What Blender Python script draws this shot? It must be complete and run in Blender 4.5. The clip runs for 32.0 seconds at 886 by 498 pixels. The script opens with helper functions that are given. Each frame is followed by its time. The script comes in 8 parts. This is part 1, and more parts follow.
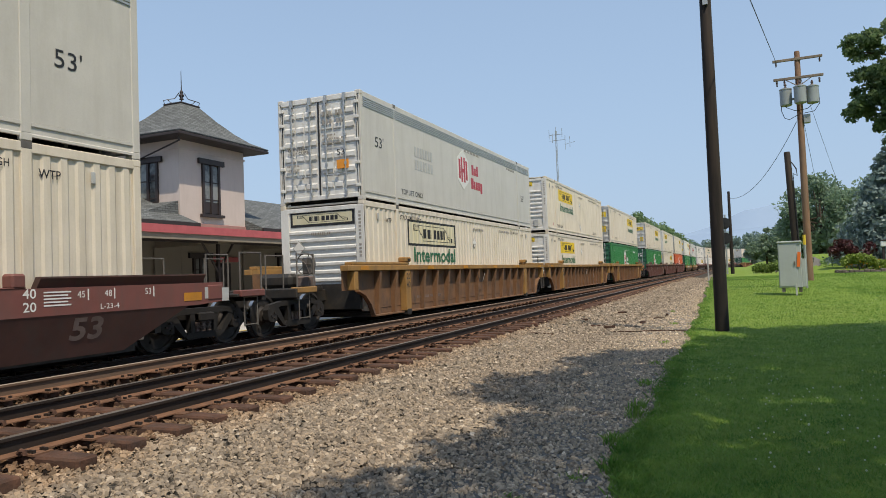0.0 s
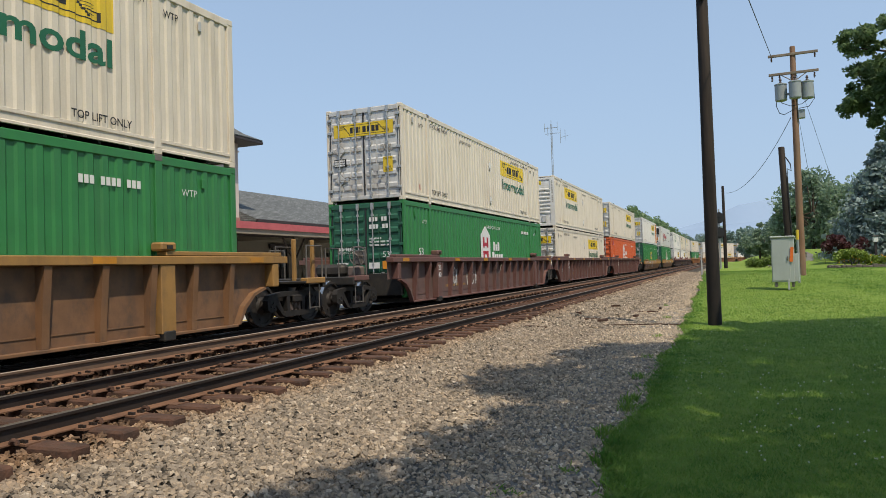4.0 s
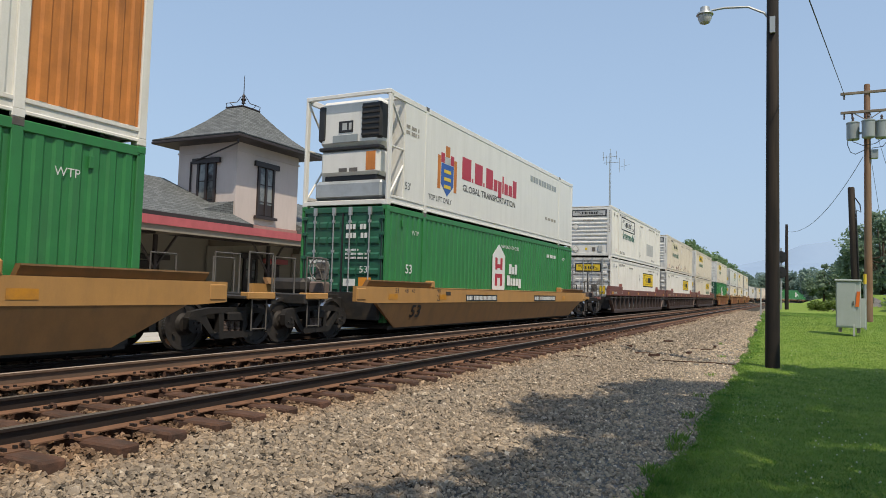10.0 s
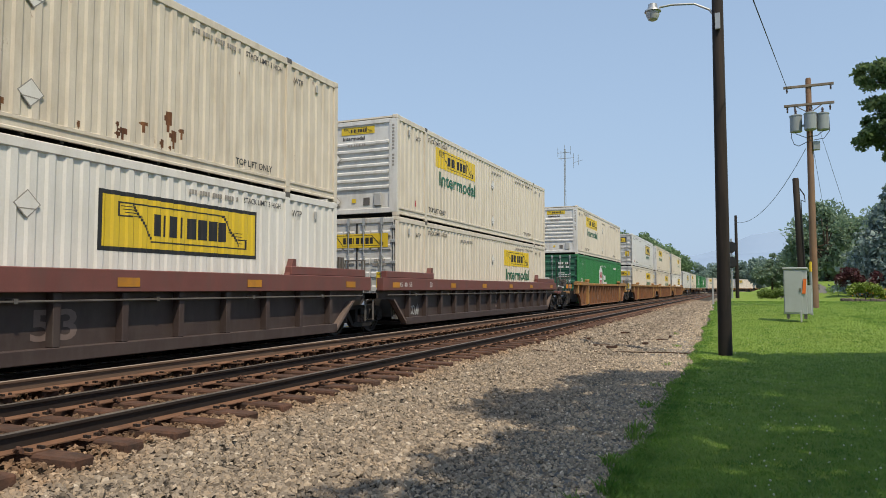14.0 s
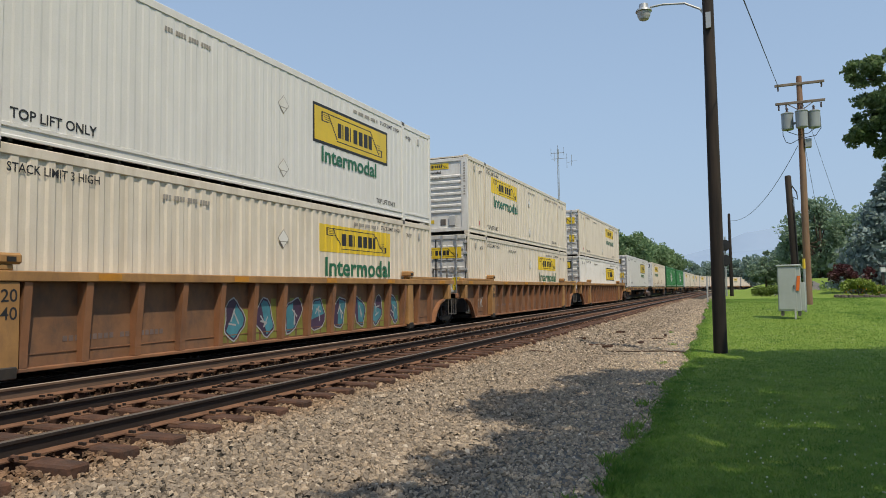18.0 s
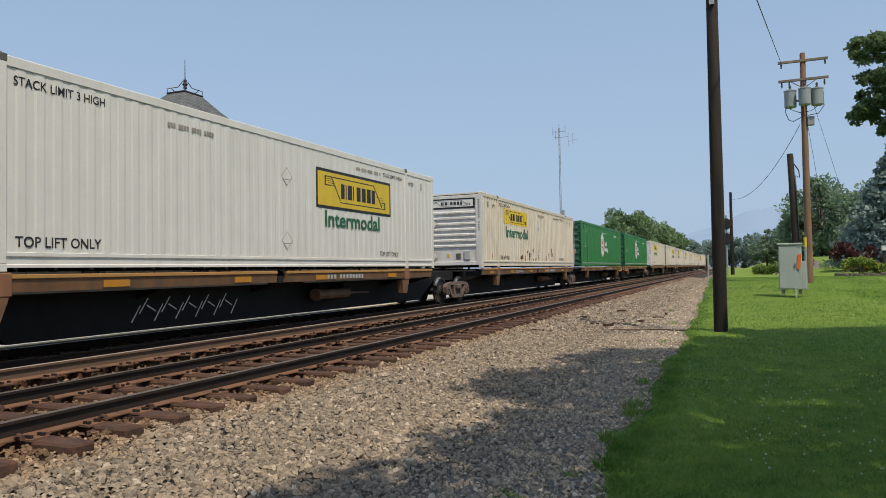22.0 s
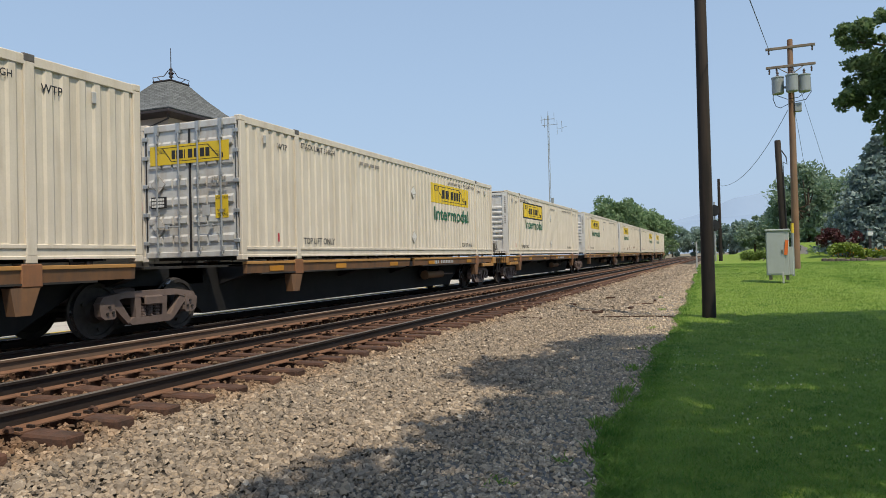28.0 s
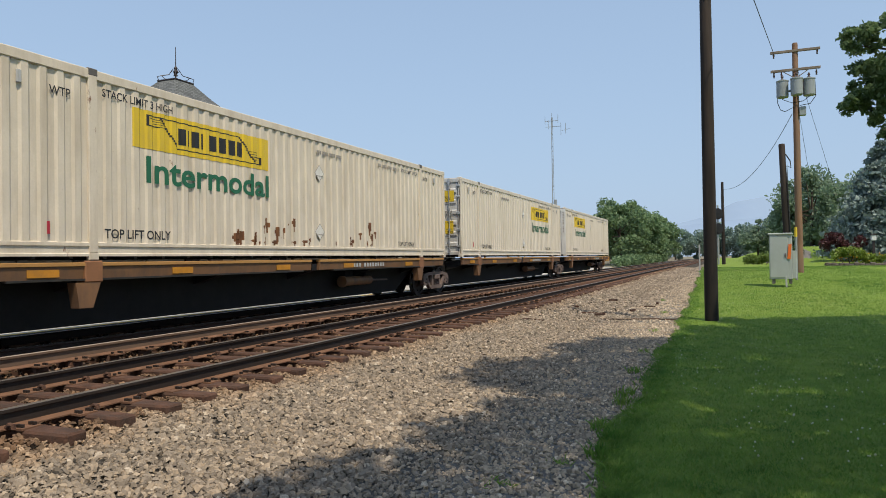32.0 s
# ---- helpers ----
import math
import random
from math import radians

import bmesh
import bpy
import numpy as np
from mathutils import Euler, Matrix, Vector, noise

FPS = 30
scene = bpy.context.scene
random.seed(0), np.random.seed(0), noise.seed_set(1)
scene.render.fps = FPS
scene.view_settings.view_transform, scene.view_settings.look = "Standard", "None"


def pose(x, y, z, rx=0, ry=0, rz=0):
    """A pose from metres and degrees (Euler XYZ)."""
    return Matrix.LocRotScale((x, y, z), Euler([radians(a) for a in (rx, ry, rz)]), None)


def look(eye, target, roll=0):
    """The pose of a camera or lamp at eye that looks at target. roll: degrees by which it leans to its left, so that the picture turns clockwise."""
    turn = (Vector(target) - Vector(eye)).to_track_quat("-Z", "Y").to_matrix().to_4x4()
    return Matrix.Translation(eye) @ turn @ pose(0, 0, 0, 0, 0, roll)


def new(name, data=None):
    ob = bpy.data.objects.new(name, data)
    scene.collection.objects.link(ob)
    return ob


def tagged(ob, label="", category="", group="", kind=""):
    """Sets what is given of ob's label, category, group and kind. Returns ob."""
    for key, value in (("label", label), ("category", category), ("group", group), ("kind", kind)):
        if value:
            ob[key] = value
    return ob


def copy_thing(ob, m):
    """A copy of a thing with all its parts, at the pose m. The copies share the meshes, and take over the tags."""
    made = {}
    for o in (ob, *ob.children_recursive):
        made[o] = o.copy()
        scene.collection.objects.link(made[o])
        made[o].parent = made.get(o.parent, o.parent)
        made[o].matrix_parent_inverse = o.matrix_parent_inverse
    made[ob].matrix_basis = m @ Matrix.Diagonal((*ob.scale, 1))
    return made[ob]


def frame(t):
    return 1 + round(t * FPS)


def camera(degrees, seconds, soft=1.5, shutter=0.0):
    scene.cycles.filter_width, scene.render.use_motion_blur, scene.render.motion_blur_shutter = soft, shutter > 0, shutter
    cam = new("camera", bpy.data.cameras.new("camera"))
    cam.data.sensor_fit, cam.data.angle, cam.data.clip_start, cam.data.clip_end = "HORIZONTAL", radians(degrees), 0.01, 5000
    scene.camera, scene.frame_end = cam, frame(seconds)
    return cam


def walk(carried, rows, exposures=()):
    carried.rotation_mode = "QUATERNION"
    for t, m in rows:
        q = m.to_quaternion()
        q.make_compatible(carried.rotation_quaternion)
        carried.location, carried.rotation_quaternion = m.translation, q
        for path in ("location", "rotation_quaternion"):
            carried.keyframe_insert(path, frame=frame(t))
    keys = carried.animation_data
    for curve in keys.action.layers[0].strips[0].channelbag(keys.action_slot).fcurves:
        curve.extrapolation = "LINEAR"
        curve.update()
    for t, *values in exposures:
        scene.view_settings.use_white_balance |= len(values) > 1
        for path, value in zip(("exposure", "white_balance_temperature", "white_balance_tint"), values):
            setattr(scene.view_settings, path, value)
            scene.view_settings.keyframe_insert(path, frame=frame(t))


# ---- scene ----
# Plan: z = 0 is the rail head. y runs along the tracks, x to the right of them.
EYE = (0.0, 0.0, 1.27)
SPEED = 15.0            # metres a second, towards -y
XT, XN = -10.13, -6.71  # centre lines of the train's track and of the near track
XS, BED = -8.6, 0.1     # a spare rail on the ties' ends; how far the train's track lies above the near one
CURVE_AT, CURVE_R = 186.0, 190.0
LENGTH = 16.15          # a 53 ft container

cam = camera(65.0, 32.0, soft=0.9)
TURNS = [(0, 92.16, 2.18, 22.81), (0.5, 92.09, 2.04, 22.80), (1, 92.01, 2.01, 22.77), (1.5, 91.73, 2.00, 22.75), (2, 91.57, 1.90, 22.75), (2.5, 91.55, 1.98, 22.67), (3, 91.58, 1.93, 22.56), (3.5, 91.54, 1.86, 22.40), (5.5, 91.48, 1.59, 22.26), (6, 91.46, 1.54, 22.15), (6.5, 91.44, 1.34, 22.05), (7, 91.70, 0.67, 21.75), (7.5, 92.19, 0.77, 21.76), (8, 92.12, 0.80, 21.81), (8.5, 92.43, -0.97, 22.97), (9, 93.67, -1.90, 26.14), (9.5, 93.75, -1.57, 26.55), (10, 93.36, -1.61, 26.46), (10.5, 93.12, -1.76, 26.57), (11, 93.05, -1.06, 26.42), (11.5, 92.84, -0.28, 26.08), (12, 92.34, 0.15, 26.01), (12.5, 92.58, 0.13, 25.78), (13, 93.05, 0.24, 24.81), (13.5, 93.33, 0.30, 23.23), (14, 93.26, 0.02, 23.12), (14.5, 93.02, 0.30, 23.10), (16.5, 93.04, 0.86, 22.90), (17, 93.21, 0.80, 22.79), (17.5, 93.31, 0.83, 22.77), (18, 93.40, 0.78, 22.72), (18.5, 93.39, 0.62, 22.65), (19, 93.33, 0.69, 22.71), (19.5, 93.08, 0.87, 22.67), (20, 92.74, 1.01, 22.66), (20.5, 92.45, 1.16, 22.64), (21, 92.26, 1.06, 22.53), (21.5, 92.09, 0.81, 22.68), (22, 91.71, 0.94, 22.81), (22.5, 91.52, 1.14, 22.79), (23, 91.37, 1.28, 22.67), (23.5, 91.28, 1.28, 22.57), (24, 91.19, 1.20, 22.56), (24.5, 91.14, 0.81, 22.38), (25, 91.09, 0.59, 22.24), (25.5, 91.04, 0.56, 22.13), (27.5, 90.88, 1.38, 22.05), (28, 90.75, 1.39, 21.98), (28.5, 90.64, 1.26, 22.02), (29, 90.62, 1.45, 22.06), (29.5, 90.60, 1.35, 22.06), (30, 90.68, 1.25, 22.05), (30.5, 90.73, 0.97, 22.15), (31, 90.73, 0.86, 22.25), (31.5, 90.74, 0.82, 22.24), (32, 90.82, 0.87, 22.19)]
walk(cam, [(t, pose(*EYE, rx, ry, rz)) for t, rx, ry, rz in TURNS],
     exposures=[(0, 0.0, 6820, 10), (3.5, 0.0, 6820, 10), (5.5, 0.1, 6820, 10), (6.5, 0.1, 6820, 10), (8.0, 0.03, 6820, 10), (14.5, 0.0, 6820, 10), (17.0, -0.05, 6820, 10), (19.0, -0.12, 6820, 10), (21.0, -0.1, 6820, 10), (22.0, -0.14, 6820, 10), (23.5, -0.12, 6820, 10), (24.2, -0.08, 6820, 10), (25.0, 0.1, 6820, 10), (25.5, 0.1, 6820, 10), (27.5, 0.0, 6820, 10), (32.0, 0.0, 6820, 10)])

# ---- world and sun ----
SUN_EL, SUN_AZ = 60.0, 130.0   # azimuth from +y towards +x
world = bpy.data.worlds.new("sky")
scene.world = world
world.use_nodes = True
wn, wl = world.node_tree.nodes, world.node_tree.links
sky = wn.new("ShaderNodeTexSky")
sky.sky_type, sky.sun_disc = "NISHITA", False
sky.sun_elevation, sky.sun_rotation = radians(SUN_EL), radians(SUN_AZ)
sky.air_density, sky.dust_density, sky.ozone_density = 1.3, 1.2, 2.5
wtc, wsep, wrange, wmix = wn.new("ShaderNodeTexCoord"), wn.new("ShaderNodeSeparateXYZ"), wn.new("ShaderNodeMapRange"), wn.new("ShaderNodeMix")
wmix.data_type = "RGBA"
wl.new(wtc.outputs["Generated"], wsep.inputs[0])
wl.new(wsep.outputs[2], wrange.inputs["Value"])
wrange.inputs["From Min"].default_value, wrange.inputs["From Max"].default_value = -0.02, 0.55
wrange.inputs["To Min"].default_value, wrange.inputs["To Max"].default_value = 0.9, 0.52
wl.new(wrange.outputs[0], wmix.inputs[0])
wl.new(sky.outputs[0], wmix.inputs[6])
wmix.inputs[7].default_value = (2.85, 4.05, 5.95, 1)     # summer haze, thicker towards the horizon
wl.new(wmix.outputs[2], wn["Background"].inputs[0])
wn["Background"].inputs[1].default_value = 0.14
sun_data = bpy.data.lights.new("sun", "SUN")
sun_data.energy, sun_data.angle, sun_data.color = 4.2, radians(0.6), (1.0, 0.905, 0.75)
sun = new("sun", sun_data)
_e, _a = radians(SUN_EL), radians(SUN_AZ)
sun.matrix_world = look((0, 0, 60), (-60 * math.cos(_e) * math.sin(_a), -60 * math.cos(_e) * math.cos(_a), 60 - 60 * math.sin(_e)))


# ---- materials ----
def nodes_of(name):
    m = bpy.data.materials.new(name)
    m.use_nodes = True
    t = m.node_tree
    return m, t.nodes, t.links, t.nodes["Principled BSDF"]


def noise_tex(n, l, vec, scale, detail=4.0, rough=0.6):
    x = n.new("ShaderNodeTexNoise")
    x.inputs["Scale"].default_value, x.inputs["Detail"].default_value, x.inputs["Roughness"].default_value = scale, detail, rough
    l.new(vec, x.inputs["Vector"])
    return x.outputs["Fac"]


def ramp(n, l, fac, lo, hi):
    x = n.new("ShaderNodeMapRange")
    x.inputs["From Min"].default_value, x.inputs["From Max"].default_value = lo, hi
    l.new(fac, x.inputs["Value"])
    return x.outputs[0]


def mix(n, l, fac, a, b, blend="MIX"):
    x = n.new("ShaderNodeMix")
    x.data_type, x.blend_type = "RGBA", blend
    for sock, v in ((x.inputs[0], fac), (x.inputs[6], a), (x.inputs[7], b)):
        if isinstance(v, (int, float)):
            sock.default_value = v
        elif isinstance(v, tuple):
            sock.default_value = (*v, 1)
        else:
            l.new(v, sock)
    return x.outputs[2]


def mul(n, l, a, k):
    x = n.new("ShaderNodeMath")
    x.operation = "MULTIPLY"
    l.new(a, x.inputs[0])
    x.inputs[1].default_value = k
    return x.outputs[0]


def coords(n, l, stretch=(1, 1, 1), own=True):
    tc, mp = n.new("ShaderNodeTexCoord"), n.new("ShaderNodeMapping")
    mp.inputs["Scale"].default_value = stretch
    l.new(tc.outputs["Object"], mp.inputs["Vector"])
    if own:
        oi, cx = n.new("ShaderNodeObjectInfo"), n.new("ShaderNodeCombineXYZ")
        k = mul(n, l, oi.outputs["Random"], 37.0)
        for i in range(3):
            l.new(k, cx.inputs[i])
        l.new(cx.outputs[0], mp.inputs["Location"])
    return mp.outputs[0]


def surface(name, color, rough=0.6, metal=0.0, var=0.12, scale=2.0, fine=40.0, bump=0.1, dirt=None, dirt_amt=0.0, streak=1.0,
            rust=0.0, shade=0.06, own=True, spec=0.4, dist=0.01):
    """A painted, worn or raw surface: colour that varies at two scales, streaks of dirt, spots of rust, fine relief."""
    m, n, l, b = nodes_of(name)
    v = coords(n, l, own=own)
    big, small = noise_tex(n, l, v, scale), noise_tex(n, l, v, fine, 3.0)
    dark = tuple(c * (1 - var) for c in color)
    lite = tuple(min(1, c * (1 + var)) for c in color)
    c = mix(n, l, ramp(n, l, big, 0.3, 0.7), dark, lite)
    c = mix(n, l, mul(n, l, ramp(n, l, small, 0.35, 0.65), shade * 2), c, tuple(x * 0.6 for x in color))
    if dirt_amt:
        vs = coords(n, l, (2.2, 2.2, 2.2 / max(streak, 0.01)), own)
        d = noise_tex(n, l, vs, 1.6, 5.0, 0.65)
        c = mix(n, l, mul(n, l, ramp(n, l, d, 0.45, 0.78), dirt_amt), c, dirt)
    if rust:
        r = noise_tex(n, l, coords(n, l, (1, 1, 0.45), own), 2.3, 6.0, 0.72)
        c = mix(n, l, ramp(n, l, r, 0.74 - rust, 0.80 - rust), c, (0.17, 0.065, 0.025))
    l.new(c, b.inputs["Base Color"])
    b.inputs["Roughness"].default_value, b.inputs["Metallic"].default_value = rough, metal
    b.inputs["Specular IOR Level"].default_value = spec
    rr = n.new("ShaderNodeMath")
    rr.operation = "MULTIPLY_ADD"
    l.new(big, rr.inputs[0])
    rr.inputs[1].default_value, rr.inputs[2].default_value = 0.22, rough - 0.11
    l.new(rr.outputs[0], b.inputs["Roughness"])
    if bump:
        bp = n.new("ShaderNodeBump")
        bp.inputs["Strength"].default_value, bp.inputs["Distance"].default_value = bump, dist
        l.new(small, bp.inputs["Height"])
        l.new(bp.outputs[0], b.inputs["Normal"])
    return m


M = {}
M["cream"] = surface("cream_paint", (0.665, 0.6, 0.5), 0.45, var=0.05, dirt=(0.36, 0.29, 0.2), dirt_amt=0.5, streak=9, rust=0.034, bump=0.05)
M["cream_rust"] = surface("cream_paint_rusting", (0.66, 0.59, 0.485), 0.5, var=0.06, dirt=(0.34, 0.26, 0.17), dirt_amt=0.5, streak=6, rust=0.085, bump=0.06)
M["white"] = surface("white_paint", (0.72, 0.7, 0.655), 0.42, var=0.04, dirt=(0.42, 0.37, 0.3), dirt_amt=0.36, streak=7, rust=0.006, bump=0.04)
M["smooth"] = surface("smooth_white_panel", (0.70, 0.685, 0.65), 0.35, var=0.03, dirt=(0.42, 0.4, 0.36), dirt_amt=0.28, streak=9, bump=0.02)
M["grey_panel"] = surface("greyish_white_panel", (0.55, 0.53, 0.49), 0.4, var=0.05, dirt=(0.36, 0.33, 0.28), dirt_amt=0.4, streak=8, bump=0.03)
M["end_grey"] = surface("end_wall_paint", (0.66, 0.655, 0.63), 0.42, var=0.06, dirt=(0.26, 0.21, 0.16), dirt_amt=0.45, streak=5, rust=0.012, bump=0.05)
M["alu"] = surface("bare_aluminium", (0.56, 0.56, 0.545), 0.4, 0.12, var=0.07, dirt=(0.3, 0.21, 0.14), dirt_amt=0.6, streak=4, bump=0.04)
M["green"] = surface("green_paint", (0.03, 0.19, 0.056), 0.42, var=0.1, dirt=(0.05, 0.1, 0.06), dirt_amt=0.45, streak=7, bump=0.04)
M["green_dark"] = surface("dark_green_paint", (0.02, 0.105, 0.062), 0.45, var=0.1, dirt=(0.05, 0.075, 0.06), dirt_amt=0.5, streak=5, bump=0.05)
M["orange"] = surface("orange_red_paint", (0.56, 0.105, 0.032), 0.48, var=0.08, dirt=(0.3, 0.1, 0.05), dirt_amt=0.4, streak=6, bump=0.04)
M["rust_panel"] = surface("rusted_orange_panel", (0.53, 0.19, 0.045), 0.7, var=0.2, dirt=(0.2, 0.08, 0.03), dirt_amt=0.6, streak=6, rust=0.05, bump=0.2)
M["rust_dark"] = surface("dark_rust", (0.12, 0.048, 0.022), 0.85, var=0.35, scale=5.0, dirt=(0.3, 0.14, 0.05), dirt_amt=0.6, streak=3, bump=0.2)
M["yellow"] = surface("yellow_sign_paint", (0.68, 0.48, 0.03), 0.4, var=0.05, dirt=(0.35, 0.27, 0.08), dirt_amt=0.3, streak=5, bump=0.02)
M["faded"] = surface("faded_stencil_ink", (0.3, 0.28, 0.25), 0.55, var=0.2, bump=0.02)
M["worn_number"] = surface("worn_number_paint", (0.17, 0.125, 0.11), 0.6, var=0.3, dirt=(0.08, 0.05, 0.045), dirt_amt=0.5, bump=0.02)
M["black"] = surface("black_lettering", (0.022, 0.022, 0.024), 0.5, var=0.2, bump=0.02)
M["green_ink"] = surface("green_lettering", (0.018, 0.13, 0.065), 0.45, var=0.1, bump=0.02)
M["white_ink"] = surface("white_lettering", (0.68, 0.68, 0.66), 0.5, var=0.05, bump=0.02)
M["red_ink"] = surface("red_lettering", (0.4, 0.03, 0.05), 0.45, var=0.1, bump=0.02)
M["blue_ink"] = surface("blue_lettering", (0.03, 0.1, 0.35), 0.45, var=0.1, bump=0.02)
M["label"] = surface("faded_label", (0.42, 0.43, 0.43), 0.5, var=0.12, dirt=(0.3, 0.25, 0.2), dirt_amt=0.4, bump=0.02)
M["orange_label"] = surface("orange_label", (0.7, 0.27, 0.03), 0.45, var=0.08, bump=0.02)
M["amber"] = surface("amber_reflector", (0.5, 0.215, 0.02), 0.4, var=0.15, dirt=(0.2, 0.11, 0.05), dirt_amt=0.6, bump=0.02)
M["steel"] = surface("weathered_steel", (0.17, 0.155, 0.14), 0.55, 0.5, var=0.2, dirt=(0.1, 0.06, 0.04), dirt_amt=0.5, bump=0.15)
M["galv"] = surface("galvanised_steel", (0.42, 0.44, 0.45), 0.45, 0.5, var=0.1, dirt=(0.2, 0.18, 0.15), dirt_amt=0.3, bump=0.06)
M["soot"] = surface("sooty_black_paint", (0.016, 0.016, 0.017), 0.7, 0.0, var=0.3, dirt=(0.03, 0.027, 0.024), dirt_amt=0.4, bump=0.1, spec=0.2)
# Near-black copy of the truck steel: grime, and shade put into the colour.
M["grimy_shaded_casting"] = surface("grimy_shaded_cast_steel", (0.014, 0.012, 0.011), 0.8, 0.0, var=0.35, dirt=(0.03, 0.024, 0.02), dirt_amt=0.6, bump=0.3)
M["dark"] = surface("oily_black_steel", (0.03, 0.028, 0.026), 0.6, 0.2, var=0.3, dirt=(0.09, 0.065, 0.045), dirt_amt=0.5, bump=0.25)
M["rubber"] = surface("black_hose_rubber", (0.025, 0.025, 0.025), 0.6, bump=0.05)
M["side_frame"] = surface("dusty_cast_steel", (0.15, 0.11, 0.095), 0.75, 0.1, var=0.25, dirt=(0.08, 0.06, 0.05), dirt_amt=0.6, bump=0.3)
M["wheel"] = surface("wheel_steel", (0.03, 0.026, 0.024), 0.7, 0.2, var=0.45, scale=6.0, dirt=(0.09, 0.075, 0.065), dirt_amt=0.5, bump=0.2)
M["tread"] = surface("polished_tread", (0.45, 0.45, 0.45), 0.25, 0.9, var=0.1, bump=0.03)
M["car_red"] = surface("red_brown_car_paint", (0.14, 0.066, 0.056), 0.6, var=0.15, dirt=(0.11, 0.085, 0.07), dirt_amt=0.65, streak=3, bump=0.1)
M["car_maroon"] = surface("maroon_car_paint", (0.17, 0.062, 0.052), 0.55, var=0.12, dirt=(0.1, 0.07, 0.06), dirt_amt=0.6, streak=3, bump=0.08)
M["car_brown"] = surface("dark_brown_car_paint", (0.055, 0.037, 0.033), 0.62, var=0.18, dirt=(0.085, 0.07, 0.06), dirt_amt=0.65, streak=3, bump=0.1)
M["car_tan"] = surface("tan_car_paint", (0.195, 0.1, 0.048), 0.65, var=0.16, dirt=(0.075, 0.06, 0.05), dirt_amt=0.85, streak=3, bump=0.1)
M["car_tan_sill"] = surface("ochre_sill_paint", (0.31, 0.17, 0.052), 0.6, var=0.14, dirt=(0.13, 0.085, 0.05), dirt_amt=0.65, streak=2, bump=0.08)
M["car_rusty"] = surface("rusty_brown_car_paint", (0.25, 0.115, 0.055), 0.65, var=0.16, dirt=(0.1, 0.07, 0.052), dirt_amt=0.8, streak=3, bump=0.12)
# Side sheets: grime, with some of the sill's shade put into the colours.
M["sheet_tan"] = surface("grimy_shaded_tan_sheet", (0.185, 0.098, 0.052), 0.7, var=0.22, dirt=(0.055, 0.047, 0.042), dirt_amt=0.85, streak=1.5, bump=0.1)
M["sheet_rusty"] = surface("grimy_shaded_rusty_sheet", (0.205, 0.105, 0.055), 0.7, var=0.2, dirt=(0.07, 0.055, 0.047), dirt_amt=0.85, streak=1.5, bump=0.12)
M["sheet_red"] = surface("grimy_shaded_red_sheet", (0.14, 0.083, 0.072), 0.7, var=0.2, dirt=(0.075, 0.065, 0.06), dirt_amt=0.7, streak=1.5, bump=0.1)
M["car_rusty_sill"] = surface("rusty_tan_sill_paint", (0.36, 0.195, 0.07), 0.65, var=0.16, dirt=(0.15, 0.085, 0.05), dirt_amt=0.7, streak=2, bump=0.1)
M["car_ochre"] = surface("ochre_car_paint", (0.42, 0.22, 0.07), 0.5, var=0.08, dirt=(0.25, 0.14, 0.06), dirt_amt=0.45, streak=4, bump=0.05)
# Ochre for the inward-leaning sheets, darkened by their shade as well as dust.
M["car_ochre_low"] = surface("dusty_shaded_ochre_paint", (0.24, 0.13, 0.055), 0.6, var=0.12, dirt=(0.13, 0.085, 0.05), dirt_amt=0.6, streak=3, bump=0.08)
M["graffiti_grey"] = surface("sprayed_silver_paint", (0.34, 0.34, 0.34), 0.45, var=0.15, bump=0.03)
M["graffiti_pale"] = surface("sprayed_pale_pink_paint", (0.42, 0.3, 0.24), 0.5, var=0.15, dirt=(0.2, 0.13, 0.1), dirt_amt=0.4, bump=0.03)
M["graffiti_mauve"] = surface("sprayed_mauve_paint", (0.15, 0.075, 0.085), 0.5, var=0.25, bump=0.03)
M["graffiti_lime"] = surface("sprayed_lime_paint", (0.2, 0.21, 0.045), 0.5, var=0.3, dirt=(0.12, 0.07, 0.04), dirt_amt=0.5, bump=0.03)
M["graffiti_plum"] = surface("sprayed_plum_paint", (0.06, 0.035, 0.07), 0.5, var=0.3, bump=0.03)
M["graffiti_blue"] = surface("sprayed_blue_paint", (0.055, 0.2, 0.25), 0.45, var=0.3, bump=0.03)
M["rail_head_dusty"] = surface("dusty_rail_head", (0.3, 0.235, 0.19), 0.75, var=0.15, bump=0.1)
M["rail_dusty"] = surface("dusty_brown_rail", (0.13, 0.082, 0.055), 0.9, var=0.18, scale=1.0, dirt=(0.16, 0.1, 0.065), dirt_amt=0.5, bump=0.2)
M["faded_yellow"] = surface("sun_bleached_sign_paint", (0.58, 0.53, 0.36), 0.5, var=0.08, dirt=(0.62, 0.6, 0.52), dirt_amt=0.6, streak=3, bump=0.02)
# Maroon for the same leaning sheets, shade and grime both in the colour.
M["car_maroon_low"] = surface("grimy_shaded_maroon_paint", (0.085, 0.04, 0.033), 0.65, var=0.2, dirt=(0.06, 0.05, 0.045), dirt_amt=0.7, streak=2, bump=0.1)
M["rail"] = surface("rusted_rail_web", (0.024, 0.015, 0.011), 0.75, 0.1, var=0.3, scale=1.0, dirt=(0.03, 0.025, 0.022), dirt_amt=0.6, bump=0.3)
M["rail_rust"] = surface("orange_rusted_iron", (0.165, 0.084, 0.048), 0.9, var=0.3, scale=2.5, dirt=(0.085, 0.045, 0.03), dirt_amt=0.75, bump=0.35)
M["rail_head"] = surface("worn_rail_head", (0.34, 0.32, 0.30), 0.3, 0.85, var=0.15, bump=0.05)
